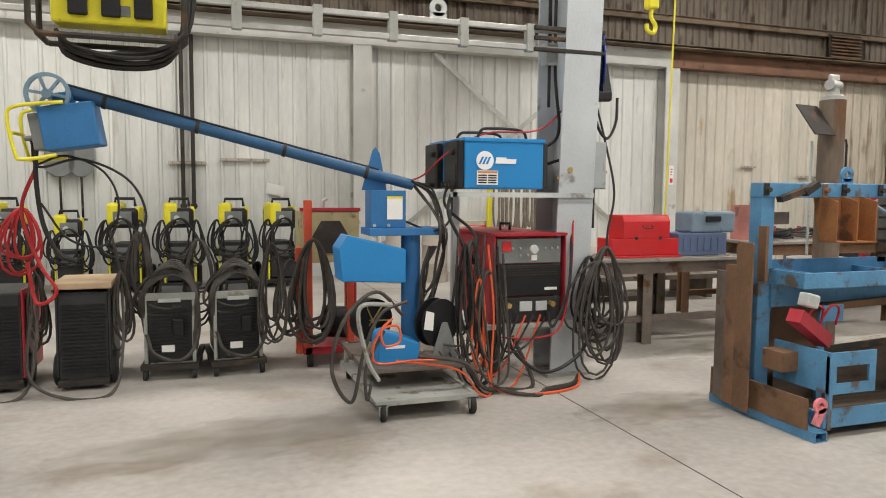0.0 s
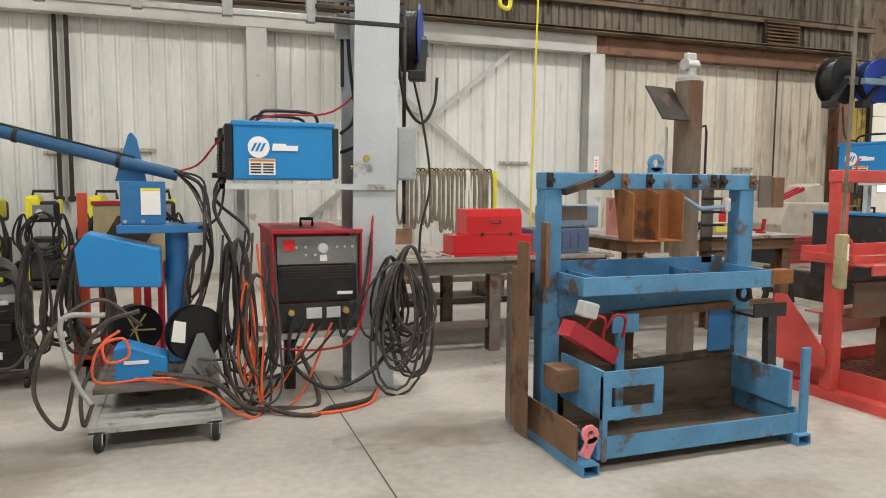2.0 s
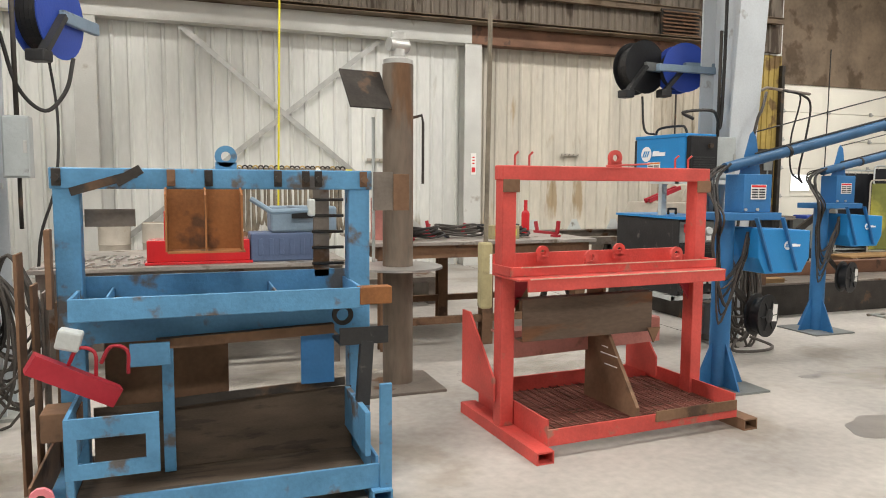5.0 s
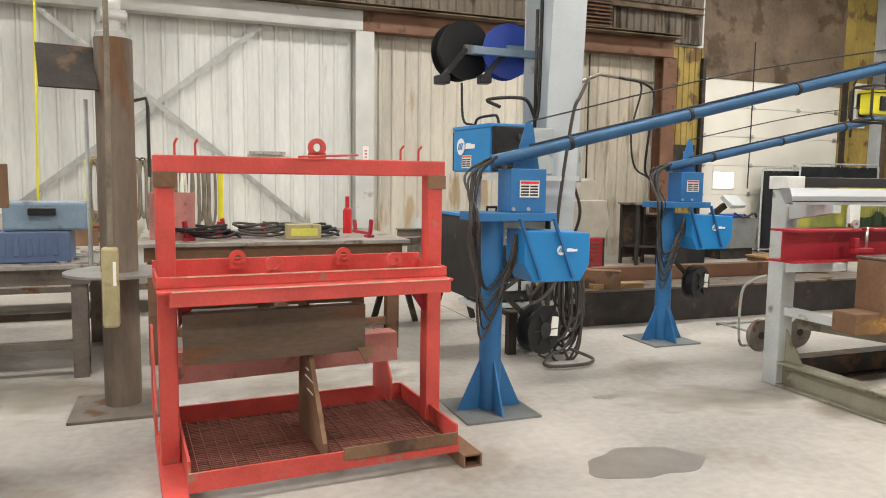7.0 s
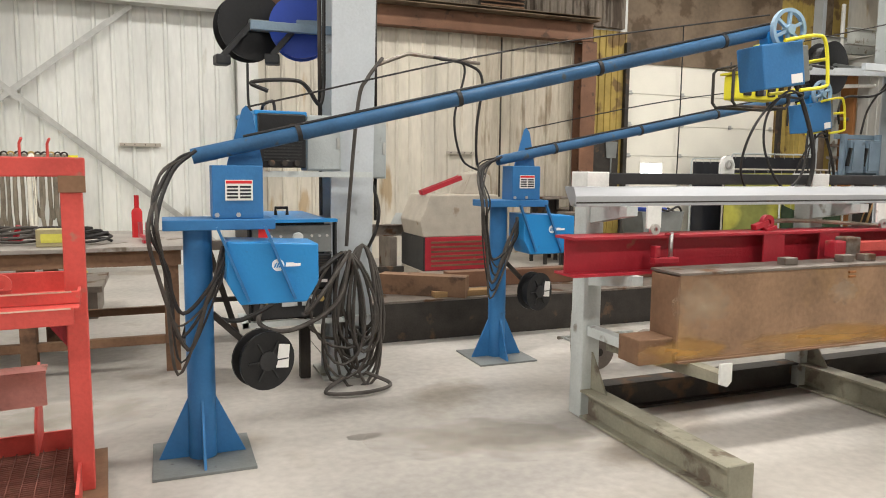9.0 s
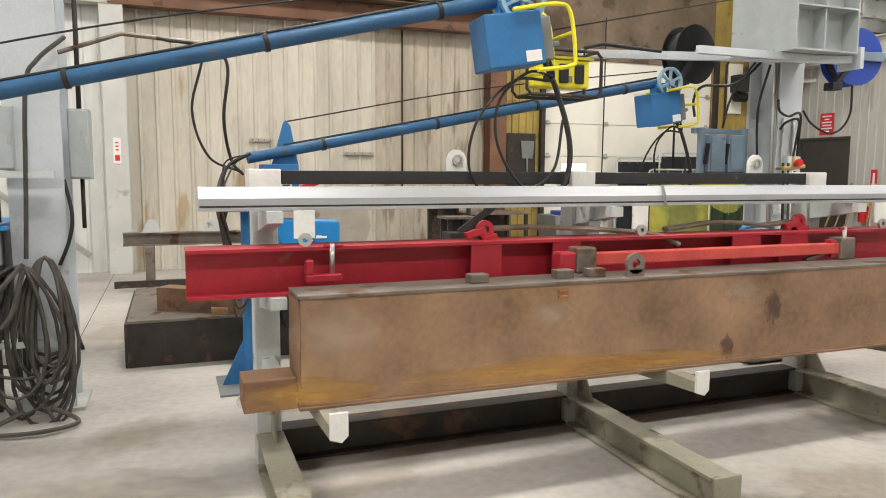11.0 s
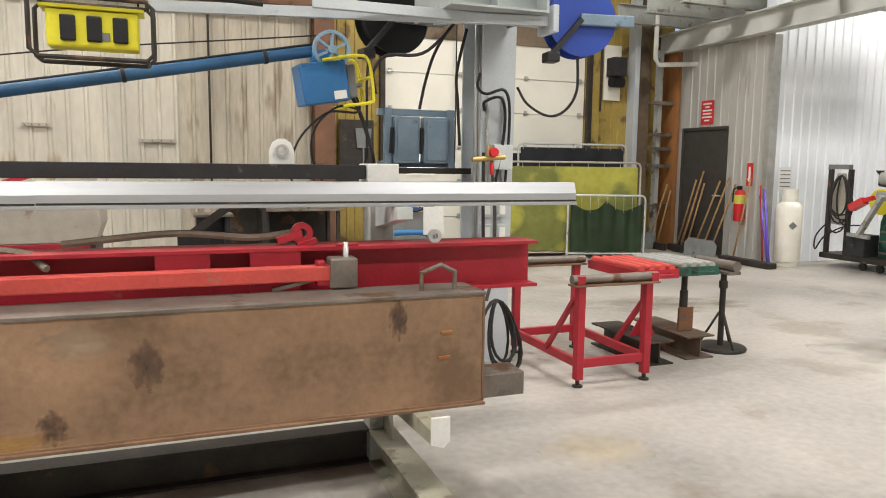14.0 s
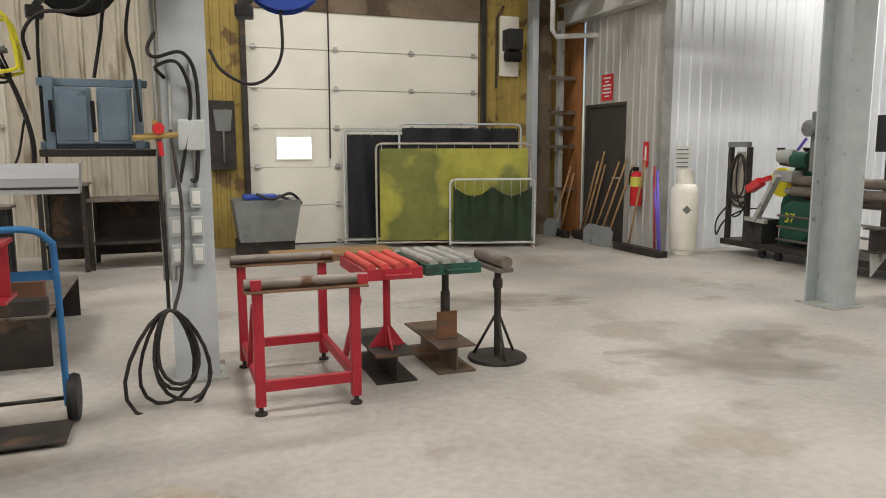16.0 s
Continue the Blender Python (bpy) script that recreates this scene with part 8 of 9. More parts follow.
def roller_stand(place, mat, kind_, label):
    s = thing("roller_stand", place, label, "roller stand", "roller stands")
    if kind_ < 2:
        bm = B()
        ibeam(bm, (0.0, -0.1, 0.09), (0.0, 0.62, 0.09), 0.26, 0.18, 0.012, 0.01)
        part("beam_foot", bm, "dark_rust" if kind_ else "dark_steel", s, "steel beam offcut used as a foot")
        tubepart("stem", s, mat if kind_ == 0 else "dark_steel", [(0, 0.12, 0.18), (0, 0.12, 0.64)], 0.024, 14)
        if kind_ == 0:
            for a in range(4):
                bm = B()
                plate(bm, [(0.02, 0), (0.12, 0), (0.02, 0.14)], 0.01, pose(0, 0.12, 0.182, 0, 0, a * 90) @ pose(0, 0.005, 0, 90))
                part("gusset", bm, mat, s)
        else:
            boxpart("clamp_plate", s, "dark_rust", (-0.07, 0.07, 0.08, 0.1, 0.18, 0.37), 0.004)
            tubepart("collar", s, "dark_steel", [(0, 0.12, 0.36), (0, 0.12, 0.5)], 0.032, 14)
        bm = B()
        for d in ((-0.19, 0.19, -0.04, -0.03, 0.64, 0.71), (-0.19, 0.19, 0.6, 0.61, 0.64, 0.71), (-0.19, -0.18, -0.03, 0.6, 0.64, 0.71), (0.18, 0.19, -0.03, 0.6, 0.64, 0.71), (-0.18, 0.18, 0.08, 0.16, 0.635, 0.645)):
            box(bm, *d)
        part("tray_frame", bm, mat, s)
        for k in range(4):
            x = -0.135 + k * 0.09
            tubepart("roller", s, "red_bright" if kind_ == 0 else "galv", [(x, -0.03, 0.715), (x, 0.6, 0.715)], 0.028, 12)
        tubepart("grip", s, mat, [(-0.06, -0.04, 0.675), (-0.06, -0.09, 0.675), (0.1, -0.09, 0.675), (0.1, -0.04, 0.675)], 0.009, 6)
    else:
        bm = B()
        lathe(bm, [(0.2, 0), (0.205, 0.012), (0.2, 0.025), (0.05, 0.03)], None, 32)
        part("disc_foot", bm, "dark_steel", s)
        tubepart("stem", s, "dark_steel", [(0, 0, 0.02), (0, 0, 0.62)], 0.024, 14)
        tubepart("collar", s, "dark_steel", [(0, 0, 0.5), (0, 0, 0.56)], 0.034, 14)
        for a in range(3):
            q = a * 2.1 + 0.4
            tubepart("strut", s, "dark_steel", [(0.17 * math.cos(q), 0.17 * math.sin(q), 0.02), (0.02 * math.cos(q), 0.02 * math.sin(q), 0.3)], 0.01, 8)
        boxpart("cradle", s, "mill_steel", (-0.06, 0.06, -0.12, 0.3, 0.62, 0.65), 0.004)
        tubepart("roller", s, "mill_steel", [(0, -0.14, 0.69), (0, 0.32, 0.69)], 0.042, 16)
    return s


roller_stand((15.6, 4.5, 0), "red_paint", 0, "red roller stand on a steel beam offcut")
roller_stand((16.02, 4.55, 0), "green_paint", 1, "dark green roller stand on a steel beam offcut")
roller_stand((16.4, 4.66, 0), "mill_steel", 2, "dark single-roller stand on a round foot")


def hand_truck():
    h = thing("hand_truck", (13.36, 4.25, 0), "blue tube hand truck with red-hubbed wheels", "hand truck")
    for x in (0.05, 0.42):
        tubepart("side_rail", h, "blue_paint", [(x, 0.15, 0.1), (x, 0.12, 0.7), (x, 0.05, 0.98)], 0.017, 10)
    tubepart("top_bow", h, "blue_paint", [(0.05, 0.05, 0.97), (0.08, 0.03, 1.03), (0.2, 0.02, 1.05), (0.35, 0.02, 1.04), (0.42, 0.05, 0.97)], 0.017, 10, per=4)
    for z in (0.78,):
        boxpart("cross_strap", h, "blue_paint", (0.05, 0.42, 0.1, 0.115, z, z + 0.05), 0.003)
    boxpart("toe_plate", h, "dark_steel", (0.0, 0.45, -0.2, 0.12, 0.02, 0.032), 0.003)
    for x in (0.0, 0.45):
        bm = B()
        lathe(bm, [(0.07, -0.025), (0.12, -0.025), (0.13, 0), (0.12, 0.025), (0.07, 0.025)], pose(x, 0.18, 0.13, 90, 0, 90), 24)
        w = part("tyre", bm, "rubber", h)
        bm = B()
        lathe(bm, [(0.02, -0.02), (0.07, -0.02), (0.07, 0.02), (0.02, 0.02)], pose(x, 0.18, 0.13, 90, 0, 90), 18)
        part("rim", bm, "red_paint", w, "red wheel hub")
    tubepart("axle", h, "dark_steel", [(0, 0.18, 0.13), (0.45, 0.18, 0.13)], 0.012, 8)
    boxpart("load_block", h, "dark_steel", (0.1, 0.38, 0.0, 0.09, 0.62, 0.7), 0.006)


hand_truck()


# ---- welding screens ----
def welding_screen(place, rz, w, h_, fabric, label, sag=0.0, gap=0.1):
    s = thing("welding_screen", place, label, "welding screen", "welding screens", rz)
    bm = B()
    c = 0.07
    tube(bm, [(0, 0, 0.04), (0, 0, h_ - c), (c * 0.3, 0, h_ - c * 0.3), (c, 0, h_), (w - c, 0, h_), (w - c * 0.3, 0, h_ - c * 0.3), (w, 0, h_ - c), (w, 0, 0.04)], 0.017, 10)
    tube(bm, [(0, 0, 0.07), (w, 0, 0.07)], 0.015, 8)
    part("tube_frame", bm, "light_grey" if fabric != "screen_yellow" else "beige", s, "pale tube frame")
    for x in (0.02, w - 0.02):
        tubepart("foot", s, "beige", [(x, -0.18, 0.015), (x, 0.18, 0.015)], 0.015, 8)
    nx, nz = 36, 20
    verts, faces = [], []
    for i in range(nx + 1):
        for j in range(nz + 1):
            u, v = i / nx, j / nz
            top = h_ - gap - sag * abs(math.sin(u * math.pi * 2)) * 1.0
            z = 0.1 + (top - 0.1) * v
            y = 0.012 * math.sin(u * 23 + 2 * v) + 0.02 * math.sin(u * 9 + 1.3) * (1 - 0.4 * v) + sag * 0.25 * math.sin(u * 31) * v
            verts.append((0.05 + (w - 0.1) * u, y, z))
    for i in range(nx):
        for j in range(nz):
            a = i * (nz + 1) + j
            faces.append((a, a + nz + 1, a + nz + 2, a + 1))
    me = bpy.data.meshes.new("curtain")
    me.from_pydata(verts, [], faces)
    for f in me.polygons:
        f.use_smooth = True
    me.materials.append(M[fabric])
    o = new("curtain", me)
    o.parent = s
    k_ = 9
    for k in range(k_):
        x = 0.08 + (w - 0.16) * k / (k_ - 1)
        top = h_ - gap - sag * abs(math.sin((x - 0.05) / (w - 0.1) * math.pi * 2))
        bm = B()
        tube(bm, [(x, -0.02, top - 0.03), (x, 0, h_)], 0.004, 5)
        part("tie", bm, "galv", s)


welding_screen((16.78, 10.9, 0), -4, 1.5, 1.72, "screen_black", "black welding curtain in a tube frame", 0, 0.06)
welding_screen((17.6, 10.75, 0), -6, 1.95, 1.82, "screen_black", "black welding curtain in a tall tube frame", 0, 0.06)
welding_screen((17.15, 10.45, 0), -14, 2.3, 1.52, "screen_yellow", "yellow-green welding curtain with olive blotches in a tube frame", 0.0, 0.07)
welding_screen((18.15, 10.05, 0), -17, 1.25, 1.0, "screen_green", "sagging dark green welding curtain in a low frame", 0.14, 0.1)


# ---- door corner: steel framing, tools, extinguisher, tank ----
def corner_things():
    w = thing("wall_framing", (20.3, 10.75, 0), "exposed steel girts over an orange timber lining", "wall framing")
    boxpart("lining", w, "orange_wood", (0.35, 0.43, -0.08, 0.4, 0, 3.6), 0.004, "orange plywood lining")
    for z in (0.75, 1.45, 1.75, 2.0, 2.55):
        boxpart("girt", w, "mill_steel", (-0.15, 0.345, 0.0, 0.07, z, z + 0.06), 0.004)
    boxpart("stud", w, "rack_grey", (0.08, 0.16, 0.08, 0.2, 0, 3.5), 0.004)
    boxpart("stud", w, "grey_column", (-0.35, -0.25, 0.2, 0.42, 0, 6.9), 0.004)
    boxpart("stud", w, "brown_panel", (-0.2, 0.05, 0.3, 0.42, 0, 6.9), 0.004)
    tools = (("broom", 20.55, 10.35, 20.68, 10.1, 1.25, "wood"), ("broom", 20.5, 10.2, 20.7, 9.95, 1.4, "wood"), ("broom", 20.45, 10.12, 20.7, 10.0, 1.25, "wood"), ("broom", 20.5, 10.05, 20.7, 9.92, 1.2, "wood"),
             ("shovel", 20.4, 9.75, 20.7, 9.55, 1.25, "wood"), ("shovel", 20.35, 9.5, 20.7, 9.35, 1.3, "wood"), ("shovel", 20.35, 9.3, 20.7, 9.2, 1.2, "wood"),
             ("shovel", 20.25, 10.75, 20.55, 10.7, 1.15, "wood"), ("broom", 20.35, 10.65, 20.55, 10.6, 1.05, "wood"))
    for nm, x0, y0, x1, y1, ht, mat in tools:
        t = thing(nm, (x0, y0, 0), "worn %s with wooden handle leaning on the wall" % nm, nm, "leaning tools")
        tubepart("handle", t, mat, [(0, 0, 0.12), (x1 - x0, y1 - y0, ht)], 0.015, 8)
        bm = B()
        if nm == "shovel":
            plate(bm, [(-0.12, 0), (0.12, 0), (0.13, 0.22), (0.06, 0.3), (-0.06, 0.3), (-0.13, 0.22)], 0.012, pose(-0.05, 0, 0.0, 80, 0, -60))
            part("blade", bm, "panel_grey", t)
        else:
            box(bm, -0.05, 0.05, -0.22, 0.22, 0.0, 0.12, 0.02)
            part("brush", bm, "dark_steel", t)
    p = thing("push_broom", (20.4, 8.6, 0), "wide push broom with purple and red handles", "broom")
    boxpart("head", p, "dark_steel", (-0.08, 0.08, -0.55, 0.5, 0.0, 0.09), 0.015)
    tubepart("handle", p, "purple", [(0.02, -0.45, 0.06), (0.2, -0.1, 1.15)], 0.018, 8, "purple broom handle")
    tubepart("handle", p, "purple", [(0.05, -0.4, 0.06), (0.22, 0.0, 1.05)], 0.016, 8)
    tubepart("handle", p, "red_paint", [(0.05, -0.3, 0.06), (0.24, 0.02, 1.2)], 0.014, 8)
    tubepart("handle", p, "wood", [(0.05, 0.3, 0.06), (0.26, 0.25, 1.3)], 0.014, 8)
    e = thing("fire_extinguisher", (20.66, 9.05, 0.62), "red fire extinguisher hung on the wall", "fire extinguisher")
    bm = B()
    lathe(bm, [(0.075, 0), (0.085, 0.02), (0.085, 0.42), (0.07, 0.47), (0.03, 0.5)])
    part("cylinder", bm, "red_gloss", e)
    bm = B()
    lathe(bm, [(0.087, 0.28), (0.087, 0.42)])
    part("label_wrap", bm, "drum_yellow", e)
    bm = B()
    box(bm, -0.06, 0.03, -0.015, 0.015, 0.5, 0.56, 0.006)
    cable(bm, [(0.0, 0.03, 0.53), (-0.03, 0.1, 0.5), (-0.05, 0.1, 0.3)], 0.012)
    part("valve_head", bm, "black_plastic", e)
    s = thing("wall_sign", (20.735, 8.95, 1.18), "white sign with a red arrow over an extinguisher", "sign")
    boxpart("board", s, "label_red", (-0.006, 0.0, -0.06, 0.06, 0.0, 0.36), 0.001)
    bm = B()
    plate(bm, [(-0.02, 0.3), (-0.02, 0.12), (-0.045, 0.12), (0, 0.05), (0.045, 0.12), (0.02, 0.12), (0.02, 0.3)], 0.002, pose(-0.0065, 0, 0, 90, 0, -90))
    part("arrow", bm, "paper", s)
    q = thing("wall_sign", (20.735, 9.98, 2.38), "red safety sign with white lettering above a door", "sign")
    boxpart("board", q, "label_red", (-0.006, 0.0, -0.15, 0.15, -0.2, 0.2), 0.001)
    for k, w_ in enumerate((0.2, 0.1, 0.22, 0.2, 0.24, 0.12)):
        boxpart("print_bar", q, "paper", (-0.009, -0.0065, -w_ / 2, w_ / 2, 0.13 - k * 0.055, 0.155 - k * 0.055), 0)
    n = thing("paper_note", (20.95, 8.585, 1.12), "white paper notice taped on the metal wall", "paper")
    boxpart("sheet", n, "paper", (0, 0.26, 0, 0.004, 0, 0.36), 0)
    for k in range(5):
        boxpart("print_bar", n, "panel_grey", (0.03, 0.23, -0.002, 0.0, 0.06 + k * 0.06, 0.075 + k * 0.06), 0)
    t = thing("propane_tank", (20.93, 8.32, 0), "tall white propane cylinder with rust stains", "gas cylinder")
    bm = B()
    lathe(bm, [(0.15, 0), (0.15, 0.06), (0.17, 0.07), (0.185, 0.12), (0.185, 0.84), (0.175, 0.9), (0.13, 0.96), (0.06, 0.985), (0.03, 0.99)], None, 32)
    part("shell", bm, "tank_white", t)
    bm = B()
    ring_plate(bm, 0.11, 0.1, 0.2, pose(0, 0, 0.955), 24)
    part("collar", bm, "tank_white", t)
    tubepart("valve", t, "brass", [(0, 0, 0.98), (0, 0, 1.08)], 0.022, 10)
    bm = B()
    plate(bm, [(-0.06, 0), (0, -0.06), (0.06, 0), (0, 0.06)], 0.004, pose(-0.09, -0.165, 0.62, 90, 0, -29))
    part("diamond_label", bm, "panel_grey", t)
    o = thing("door_operator", (19.5, 11.04, 2.72), "dark overhead-door motor on a white panel", "door operator")
    boxpart("panel", o, "door_white", (-0.06, 0.28, 0.1, 0.13, -0.1, 0.85), 0.003)
    boxpart("motor_box", o, "machine_dark", (-0.02, 0.24, -0.15, 0.1, 0.3, 0.62), 0.012)
    bm = B()
    lathe(bm, [(0.09, -0.12), (0.09, 0.12)], pose(0.1, -0.05, 0.2, 90, 0, 90), 18)
    part("motor", bm, "black_plastic", o)
    tubepart("conduit", o, "dark_steel", [(-0.12, 0.1, -0.3), (-0.12, 0.1, 0.8), (0.0, 0.1, 1.0)], 0.02, 8)
    v = thing("vent_pipe", (20.1, 10.6, 3.2), "white pipe elbow under the roof", "pipe")
    tubepart("pipe", v, "white_paint", [(0, 0, 1.6), (0, 0, 0.1), (0.06, -0.02, 0.0), (0.7, -0.3, 0.02)], 0.04, 12)


corner_things()



# ---- green rolling machine ----
def rolling_machine():
    g_ = thing("plate_rolling_machine", (21.53, 8.27, 0), "dark green plate rolling machine on a wheeled base", "machine", "", -90)
    boxpart("base", g_, "dark_steel", (0.0, 3.0, 0.0, 0.8, 0.12, 0.2), 0.006)
    for x in (0.7, 0.97, 2.6):
        boxpart("caster_fork", g_, "dark_steel", (x - 0.03, x + 0.03, 0.05, 0.11, 0.08, 0.12), 0.004)
        bm = B()
        lathe(bm, [(0.015, -0.02), (0.055, -0.02), (0.06, 0), (0.055, 0.02), (0.015, 0.02)], pose(x, 0.08, 0.06, 90), 16)
        part("caster", bm, "rubber", g_)
    for x in (0.02, 0.36):
        boxpart("upright", g_, "dark_steel", (x, x + 0.06, 0.05, 0.11, 0.2, 1.46), 0.004)
    boxpart("upright_top", g_, "panel_grey", (0.02, 0.38, 0.04, 0.12, 1.461, 1.53), 0.004)
    bm = B()
    plate(bm, [(0, 0.02), (0.24, 0.0), (0.26, 0.6), (0.2, 0.78), (0.06, 0.78), (0.0, 0.6)], 0.01, pose(0.1, 0.09, 0.62, 90))
    part("guard_sheet", bm, "beige", g_, "pale rounded guard sheet")
    bm = B()
    plate(bm, [(0, 0), (0.85, 0), (0.85, 0.35), (0.7, 0.7), (0.62, 0.95), (0.55, 1.05), (0.25, 1.05), (0.12, 0.9), (0.0, 0.5)], 0.3, pose(0.72, 0.62, 0.2, 90))
    bmesh.ops.bevel(bm, geom=bm.edges[:], offset=0.02, segments=2, affect="EDGES", profile=0.5)
    part("frame", bm, "green_paint", g_)
    bm = B()
    lathe(bm, [(0.28, 0), (0.28, 0.12), (0.25, 0.16), (0.1, 0.17)], pose(1.14, 0.3, 0.52, 90), 30)
    part("gear_housing", bm, "green_paint", g_)
    text_part("37", 0.17, g_, "yellow", pose(1.07, 0.125, 0.56, 90), "number")
    for k in range(7):
        boxpart("gear_tooth", g_, "dark_steel", (0.8 + 0.045 * k, 0.825 + 0.045 * k, 0.2, 0.3, 1.02 + 0.06 * math.sin(0.5 * k), 1.06 + 0.06 * math.sin(0.5 * k)), 0.003)
    for z, y in ((1.04, 0.15), (0.91, 0.12), (0.8, 0.35)):
        tubepart("roll", g_, "mill_steel", [(1.1, y, z), (2.75, y, z)], 0.062, 22, "bare steel roll")
    for z, y in ((1.04, 0.15), (0.91, 0.12)):
        tubepart("roll_neck", g_, "bright_steel", [(1.0, y, z), (1.1, y, z)], 0.035, 14)
    boxpart("far_frame", g_, "green_paint", (2.65, 2.95, 0.05, 0.55, 0.2, 1.4), 0.02)
    for x in (0.6, 1.02):
        tubepart("screw", g_, "dark_steel", [(x, 0.4, 1.24), (x, 0.4, 1.42)], 0.018, 10)
        bm = B()
        lathe(bm, [(0.01, 0), (0.03, 0.0), (0.06, 0.05), (0.01, 0.05)], pose(x, 0.4, 1.4), 16)
        part("handwheel", bm, "dark_steel", g_)
    tubepart("screw_arm", g_, "dark_steel", [(0.6, 0.4, 1.24), (0.95, 0.4, 1.2)], 0.02, 8)
    tubepart("top_motor", g_, "rack_grey", [(0.82, 0.15, 1.34), (1.02, 0.2, 1.34)], 0.085, 20, "grey gear motor")
    tubepart("motor_body", g_, "green_paint", [(1.02, 0.2, 1.3), (1.25, 0.2, 1.3)], 0.1, 16)
    boxpart("bearing_block", g_, "rack_grey", (0.8, 1.1, 0.08, 0.28, 1.02, 1.16), 0.015)
    boxpart("control_panel", g_, "panel_grey", (1.33, 1.6, 0.1, 0.3, 1.16, 1.88), 0.01, "tall grey control panel")
    bm = B()
    lathe(bm, [(0.1, 0), (0.1, 0.05), (0.06, 0.07)], pose(1.34, 0.09, 1.68, 90), 22)
    part("round_cover", bm, "panel_grey", g_)
    for z in (1.25, 1.38, 1.8):
        boxpart("switch_plate", g_, "light_grey", (1.4, 1.48, 0.09, 0.1, z, z + 0.06), 0.003)
    tubepart("lever", g_, "purple", [(1.2, 0.05, 1.42), (1.32, 0.05, 1.56)], 0.018, 8, "purple lever")
    boxpart("far_panel", g_, "machine_dark", (2.2, 2.5, 0.1, 0.3, 1.4, 1.8), 0.01)
    boxpart("far_post", g_, "dark_steel", (2.32, 2.38, 0.12, 0.2, 0.2, 1.41), 0.004)
    bm = B()
    bar(bm, (0.5, 0.0, 0.9), (0.72, -0.02, 1.02), 0.11, 0.1)
    part("red_motor", bm, "red_gloss", g_, "red motor")
    bm = B()
    bar(bm, (0.72, -0.02, 1.02), (0.86, -0.02, 1.07), 0.06, 0.06)
    part("red_shaft", bm, "red_gloss", g_)
    bm = B()
    lathe(bm, [(0.02, -0.02), (0.19, -0.02), (0.19, 0.02), (0.02, 0.02)], pose(0.72, 0.33, 1.0, 90), 28)
    part("pulley_guard", bm, "yellow", g_, "yellow pulley guard")
    bm = B()
    coil(bm, (0.3, 0.0, 0.95), 0.2, 0.42, 6, 0.012, 81, 0.05)
    cable(bm, [(0.15, 0.0, 0.7), (-0.06, -0.02, 0.45), (-0.08, 0.0, 0.24), (0.1, -0.03, 0.45), (0.4, 0.0, 0.62), (0.65, 0.05, 0.66)], 0.011)
    cable(bm, [(0.42, 0.0, 0.8), (0.52, -0.03, 0.55), (0.6, 0.0, 0.35), (0.5, 0.02, 0.25), (0.42, 0.0, 0.4)], 0.011)
    part("hung_cable", bm, "cable_black", g_)
    boxpart("drive_box", g_, "machine_dark", (0.45, 0.75, 0.0, 0.3, 0.2, 0.52), 0.012)
    bm = B()
    bar(bm, (0.66, -0.03, 0.5), (1.0, -0.03, 1.1), 0.09, 0.05)
    bar(bm, (0.5, -0.03, 0.52), (0.84, -0.03, 0.5), 0.06, 0.05)
    part("linkage", bm, "rack_grey", g_)
    for z in (0.3, 0.46, 0.6):
        tubepart("guide_rail", g_, "mill_steel", [(1.0, 0.0, z), (2.7, 0.0, z - 0.02)], 0.015, 8)
    k = thing("steel_bracket", (20.05, 4.88, 0), "rusty steel shelf beam welded to a column", "bracket")
    bm = B()
    ibeam(bm, (0.1, 0.0, 0.62), (2.4, -0.2, 0.62), 0.16, 0.22, 0.014, 0.01)
    part("beam", bm, "dark_steel", k)
    bm = B()
    plate(bm, [(0, 0), (0.25, 0), (0.02, -0.22)], 0.012, pose(0.12, 0.0, 0.51, 90))
    part("gusset", bm, "rack_grey", k)
    boxpart("prop", k, "rack_grey", (0.75, 0.87, -0.15, -0.03, 0, 0.51), 0.004)
    w = thing("bucket", (20.62, 4.72, 0), "white plastic bucket standing by a column", "bucket")
    bm = B()
    lathe(bm, [(0.1, 0), (0.12, 0.02), (0.14, 0.3), (0.15, 0.3), (0.15, 0.32), (0.13, 0.32), (0.11, 0.04)], None, 24)
    part("pail", bm, "white_paint", w)


rolling_machine()

# oily marks on the floor
def puddle(x, y, rx, ry, seed, mat, label):
    r_ = random.Random(seed)
    ph = [r_.uniform(0, 6.28) for _ in range(4)]
    n = 48
    pts = []
    for k in range(n):
        a = 2 * math.pi * k / n
        q = 1 + 0.1 * math.sin(2 * a + ph[0]) + 0.08 * math.sin(3 * a + ph[1]) + 0.05 * math.sin(7 * a + ph[2])
        pts.append((rx * q * math.cos(a), ry * q * math.sin(a)))
    bm = B()
    plate(bm, pts, 0.0012, pose(x, y, 0.0002))
    o = part("stain", bm, mat, floor, label)


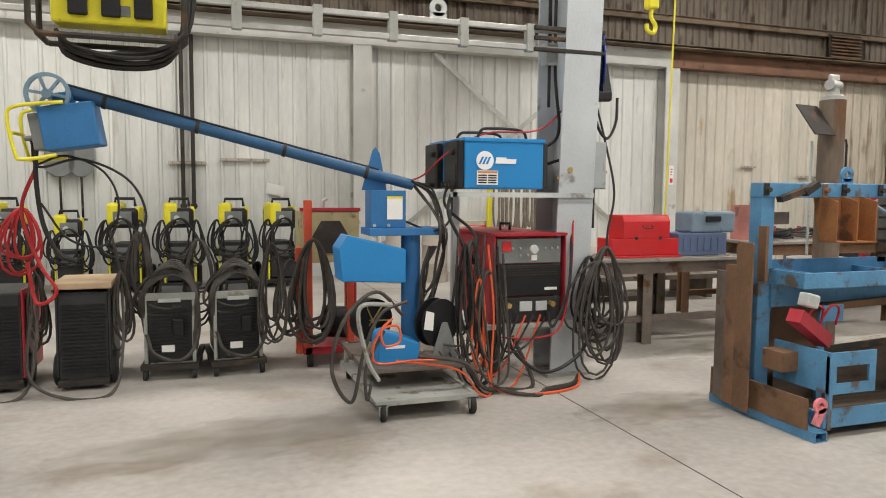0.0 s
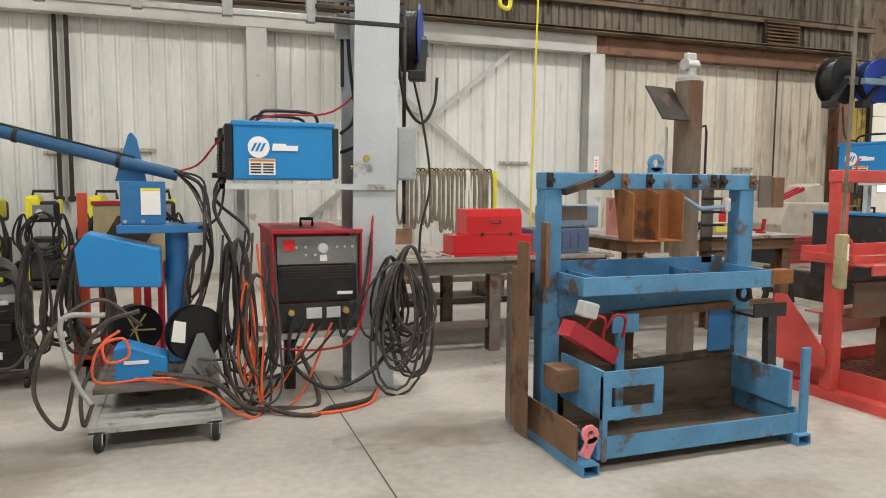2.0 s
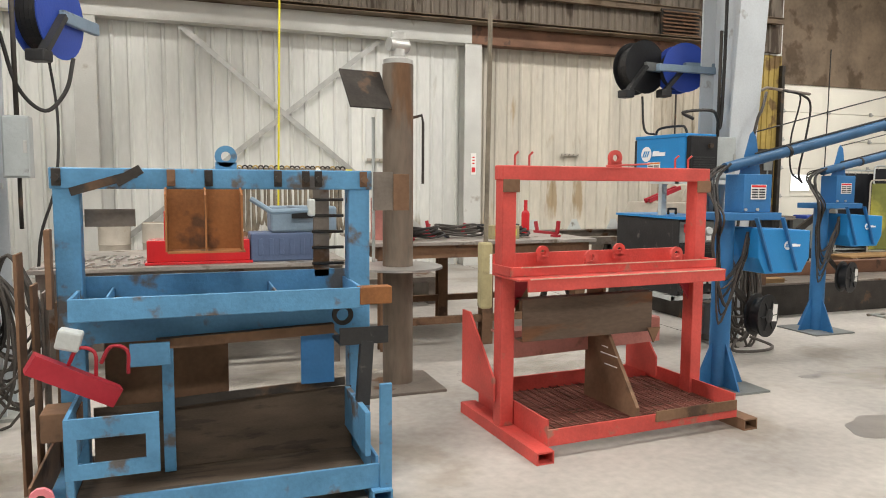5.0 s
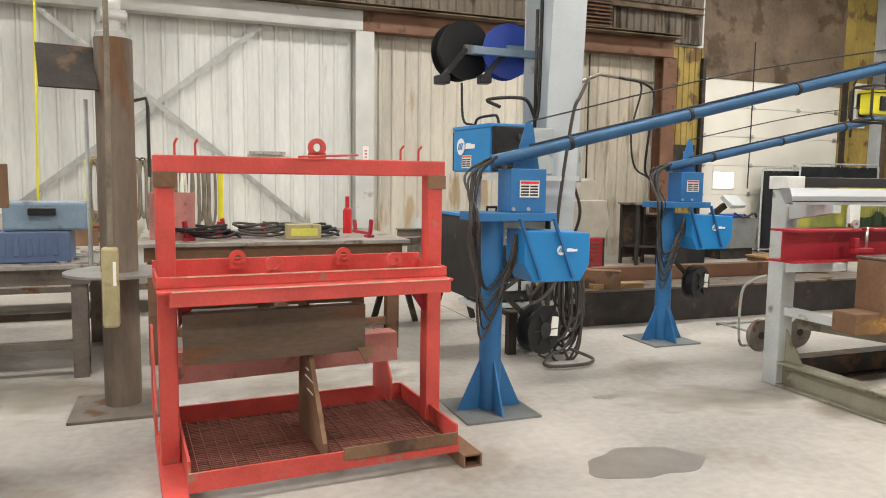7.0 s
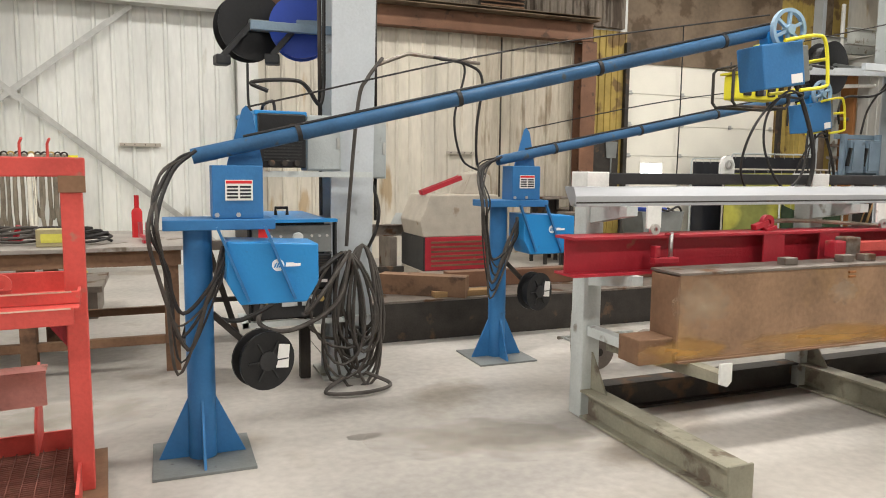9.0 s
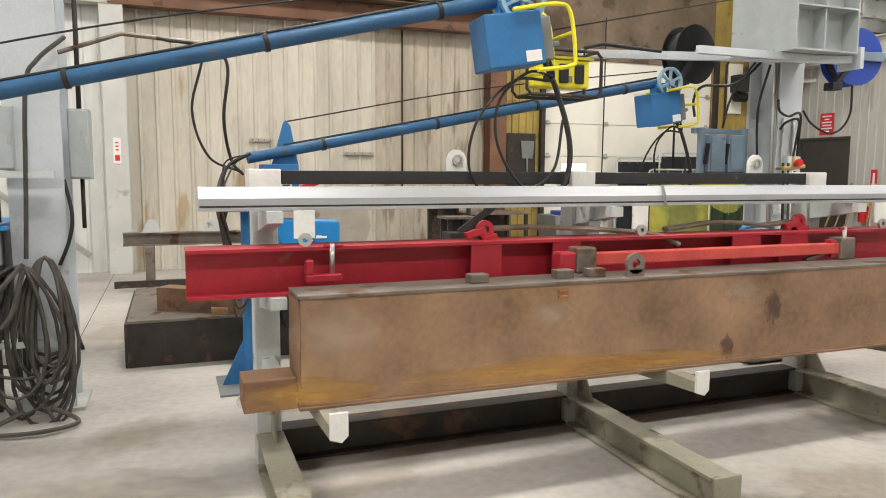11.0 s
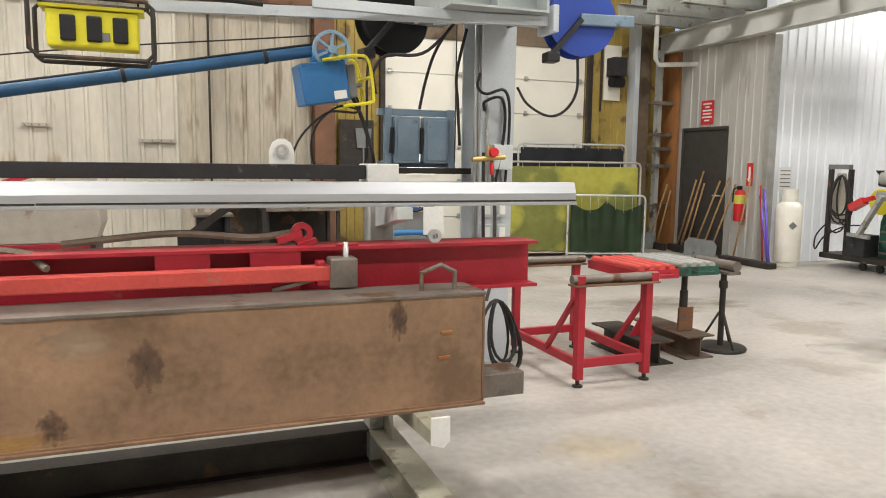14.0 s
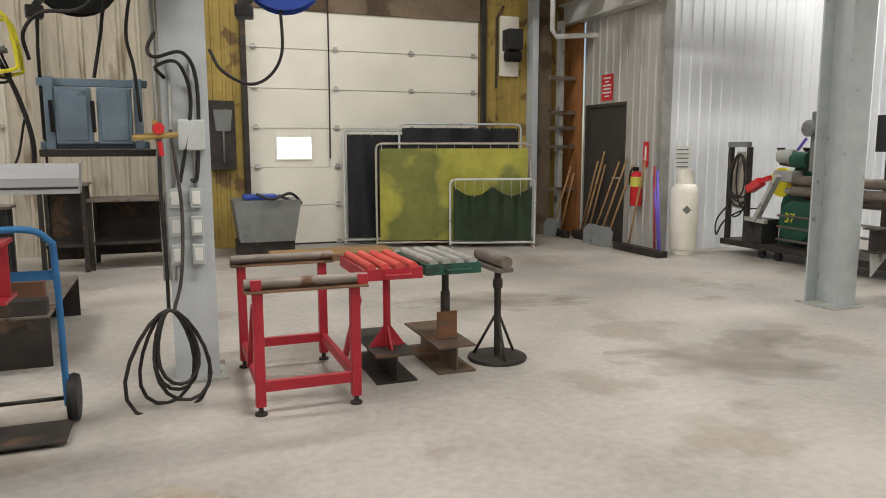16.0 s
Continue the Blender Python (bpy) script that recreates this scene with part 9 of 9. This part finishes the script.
def stain_shader(name, colour, strength):
    """A thin worn-in stain: noise broken up towards its rim, over the bare floor."""
    m = bpy.data.materials.new(name)
    m.use_nodes = True
    n, l = m.node_tree.nodes, m.node_tree.links
    b = n["Principled BSDF"]
    b.inputs["Base Color"].default_value, b.inputs["Roughness"].default_value = (*colour, 1), 0.5
    co = n.new("ShaderNodeTexCoord")
    ln = n.new("ShaderNodeVectorMath")
    ln.operation = "LENGTH"
    l.new(co.outputs["Object"], ln.inputs[0])
    nz = n.new("ShaderNodeTexNoise")
    nz.inputs["Scale"].default_value, nz.inputs["Detail"].default_value = 2.2, 7.0
    l.new(co.outputs["Object"], nz.inputs["Vector"])
    sub = n.new("ShaderNodeMath")
    sub.operation = "SUBTRACT"
    l.new(nz.outputs[0], sub.inputs[0])
    rim = n.new("ShaderNodeMath")
    rim.operation = "MULTIPLY"
    rim.inputs[1].default_value = 0.5
    l.new(ln.outputs["Value"], rim.inputs[0])
    l.new(rim.outputs[0], sub.inputs[1])
    mr = n.new("ShaderNodeMapRange")
    mr.inputs[1].default_value, mr.inputs[2].default_value, mr.inputs[4].default_value = -0.02, 0.55, strength
    l.new(sub.outputs[0], mr.inputs[0])
    l.new(mr.outputs[0], b.inputs["Alpha"])
    return m


M["old_stain"] = stain_shader("old_stain", (0.17, 0.145, 0.11), 0.42)
M["scorch"] = stain_shader("scorch", (0.09, 0.05, 0.032), 0.8)
M["orange_bloom"] = stain_shader("orange_bloom", (0.44, 0.24, 0.06), 0.75)
M["pale_bloom"] = stain_shader("pale_bloom", (0.4, 0.3, 0.2), 0.5)
M["tan_stain"] = stain_shader("tan_stain", (0.42, 0.35, 0.24), 0.5)


def floor_stain(x, y, sx, sy, rz, mat, label):
    bm = B()
    plate(bm, [(math.cos(k * 0.2618), math.sin(k * 0.2618)) for k in range(24)], 0.001, pose(0, 0, 0))
    o = part("stain", bm, mat, floor, label)
    o.matrix_world = pose(x, y, 0.0006 + 0.0002 * (sx % 0.3), 0, 0, rz) @ Matrix.Diagonal((sx, sy, 1, 1))
    o.visible_shadow = False


for k, (x, y, sx, sy, rz) in enumerate(((17.8, 4.05, 0.8, 0.5, -30), (18.5, 4.4, 0.5, 0.35, 10), (3.1, 3.4, 0.7, 0.35, 5), (0.4, 3.6, 1.0, 0.4, 8), (4.8, 4.6, 0.9, 0.5, 0), (6.6, 4.4, 0.8, 0.5, 20), (9.0, 3.3, 0.7, 0.35, -15), (13.2, 2.9, 0.5, 0.5, 40), (17.2, 6.4, 1.0, 0.5, -10), (11.6, 2.1, 0.6, 0.3, 0))):
    floor_stain(x, y, sx, sy, rz, "old_stain", "dark worn stain in the concrete")
floor_stain(14.28, 3.2, 0.32, 0.28, 0, "tan_stain", "pale yellow stain in the concrete")


# scorch marks and rust blooms on the girder's face
for x, z, sx, sz, mat in ((2.41, 0.27, 0.06, 0.1, "scorch"), (2.12, 0.085, 0.05, 0.07, "scorch"), (3.3, 0.37, 0.04, 0.09, "scorch"), (1.1, 0.05, 0.7, 0.08, "orange_bloom"), (1.7, 0.05, 0.5, 0.06, "orange_bloom"), (1.13, 0.31, 0.12, 0.08, "pale_bloom"), (0.15, 0.3, 0.2, 0.14, "pale_bloom"), (2.2, 0.36, 0.12, 0.07, "pale_bloom"), (0.05, 0.06, 0.3, 0.08, "orange_bloom")):
    bm = B()
    plate(bm, [(math.cos(k * 0.2618), math.sin(k * 0.2618)) for k in range(24)], 0.001, pose(0, 0, 0))
    o = part("rust_mark", bm, mat, girder, "dark scorch mark" if mat == "scorch" else "rust bloom")
    o.matrix_local = pose(x, -0.0008, max(z, sz * 0.6 + 0.012), 90) @ Matrix.Diagonal((sx, min(sz, 0.2), 1, 1))
    o.visible_shadow = False

puddle(7.92, 2.55, 0.3, 0.2, 3, "wet", "dark wet patch on the concrete")
puddle(8.35, 3.55, 0.09, 0.05, 4, "wet", "small dark wet patch on the concrete")
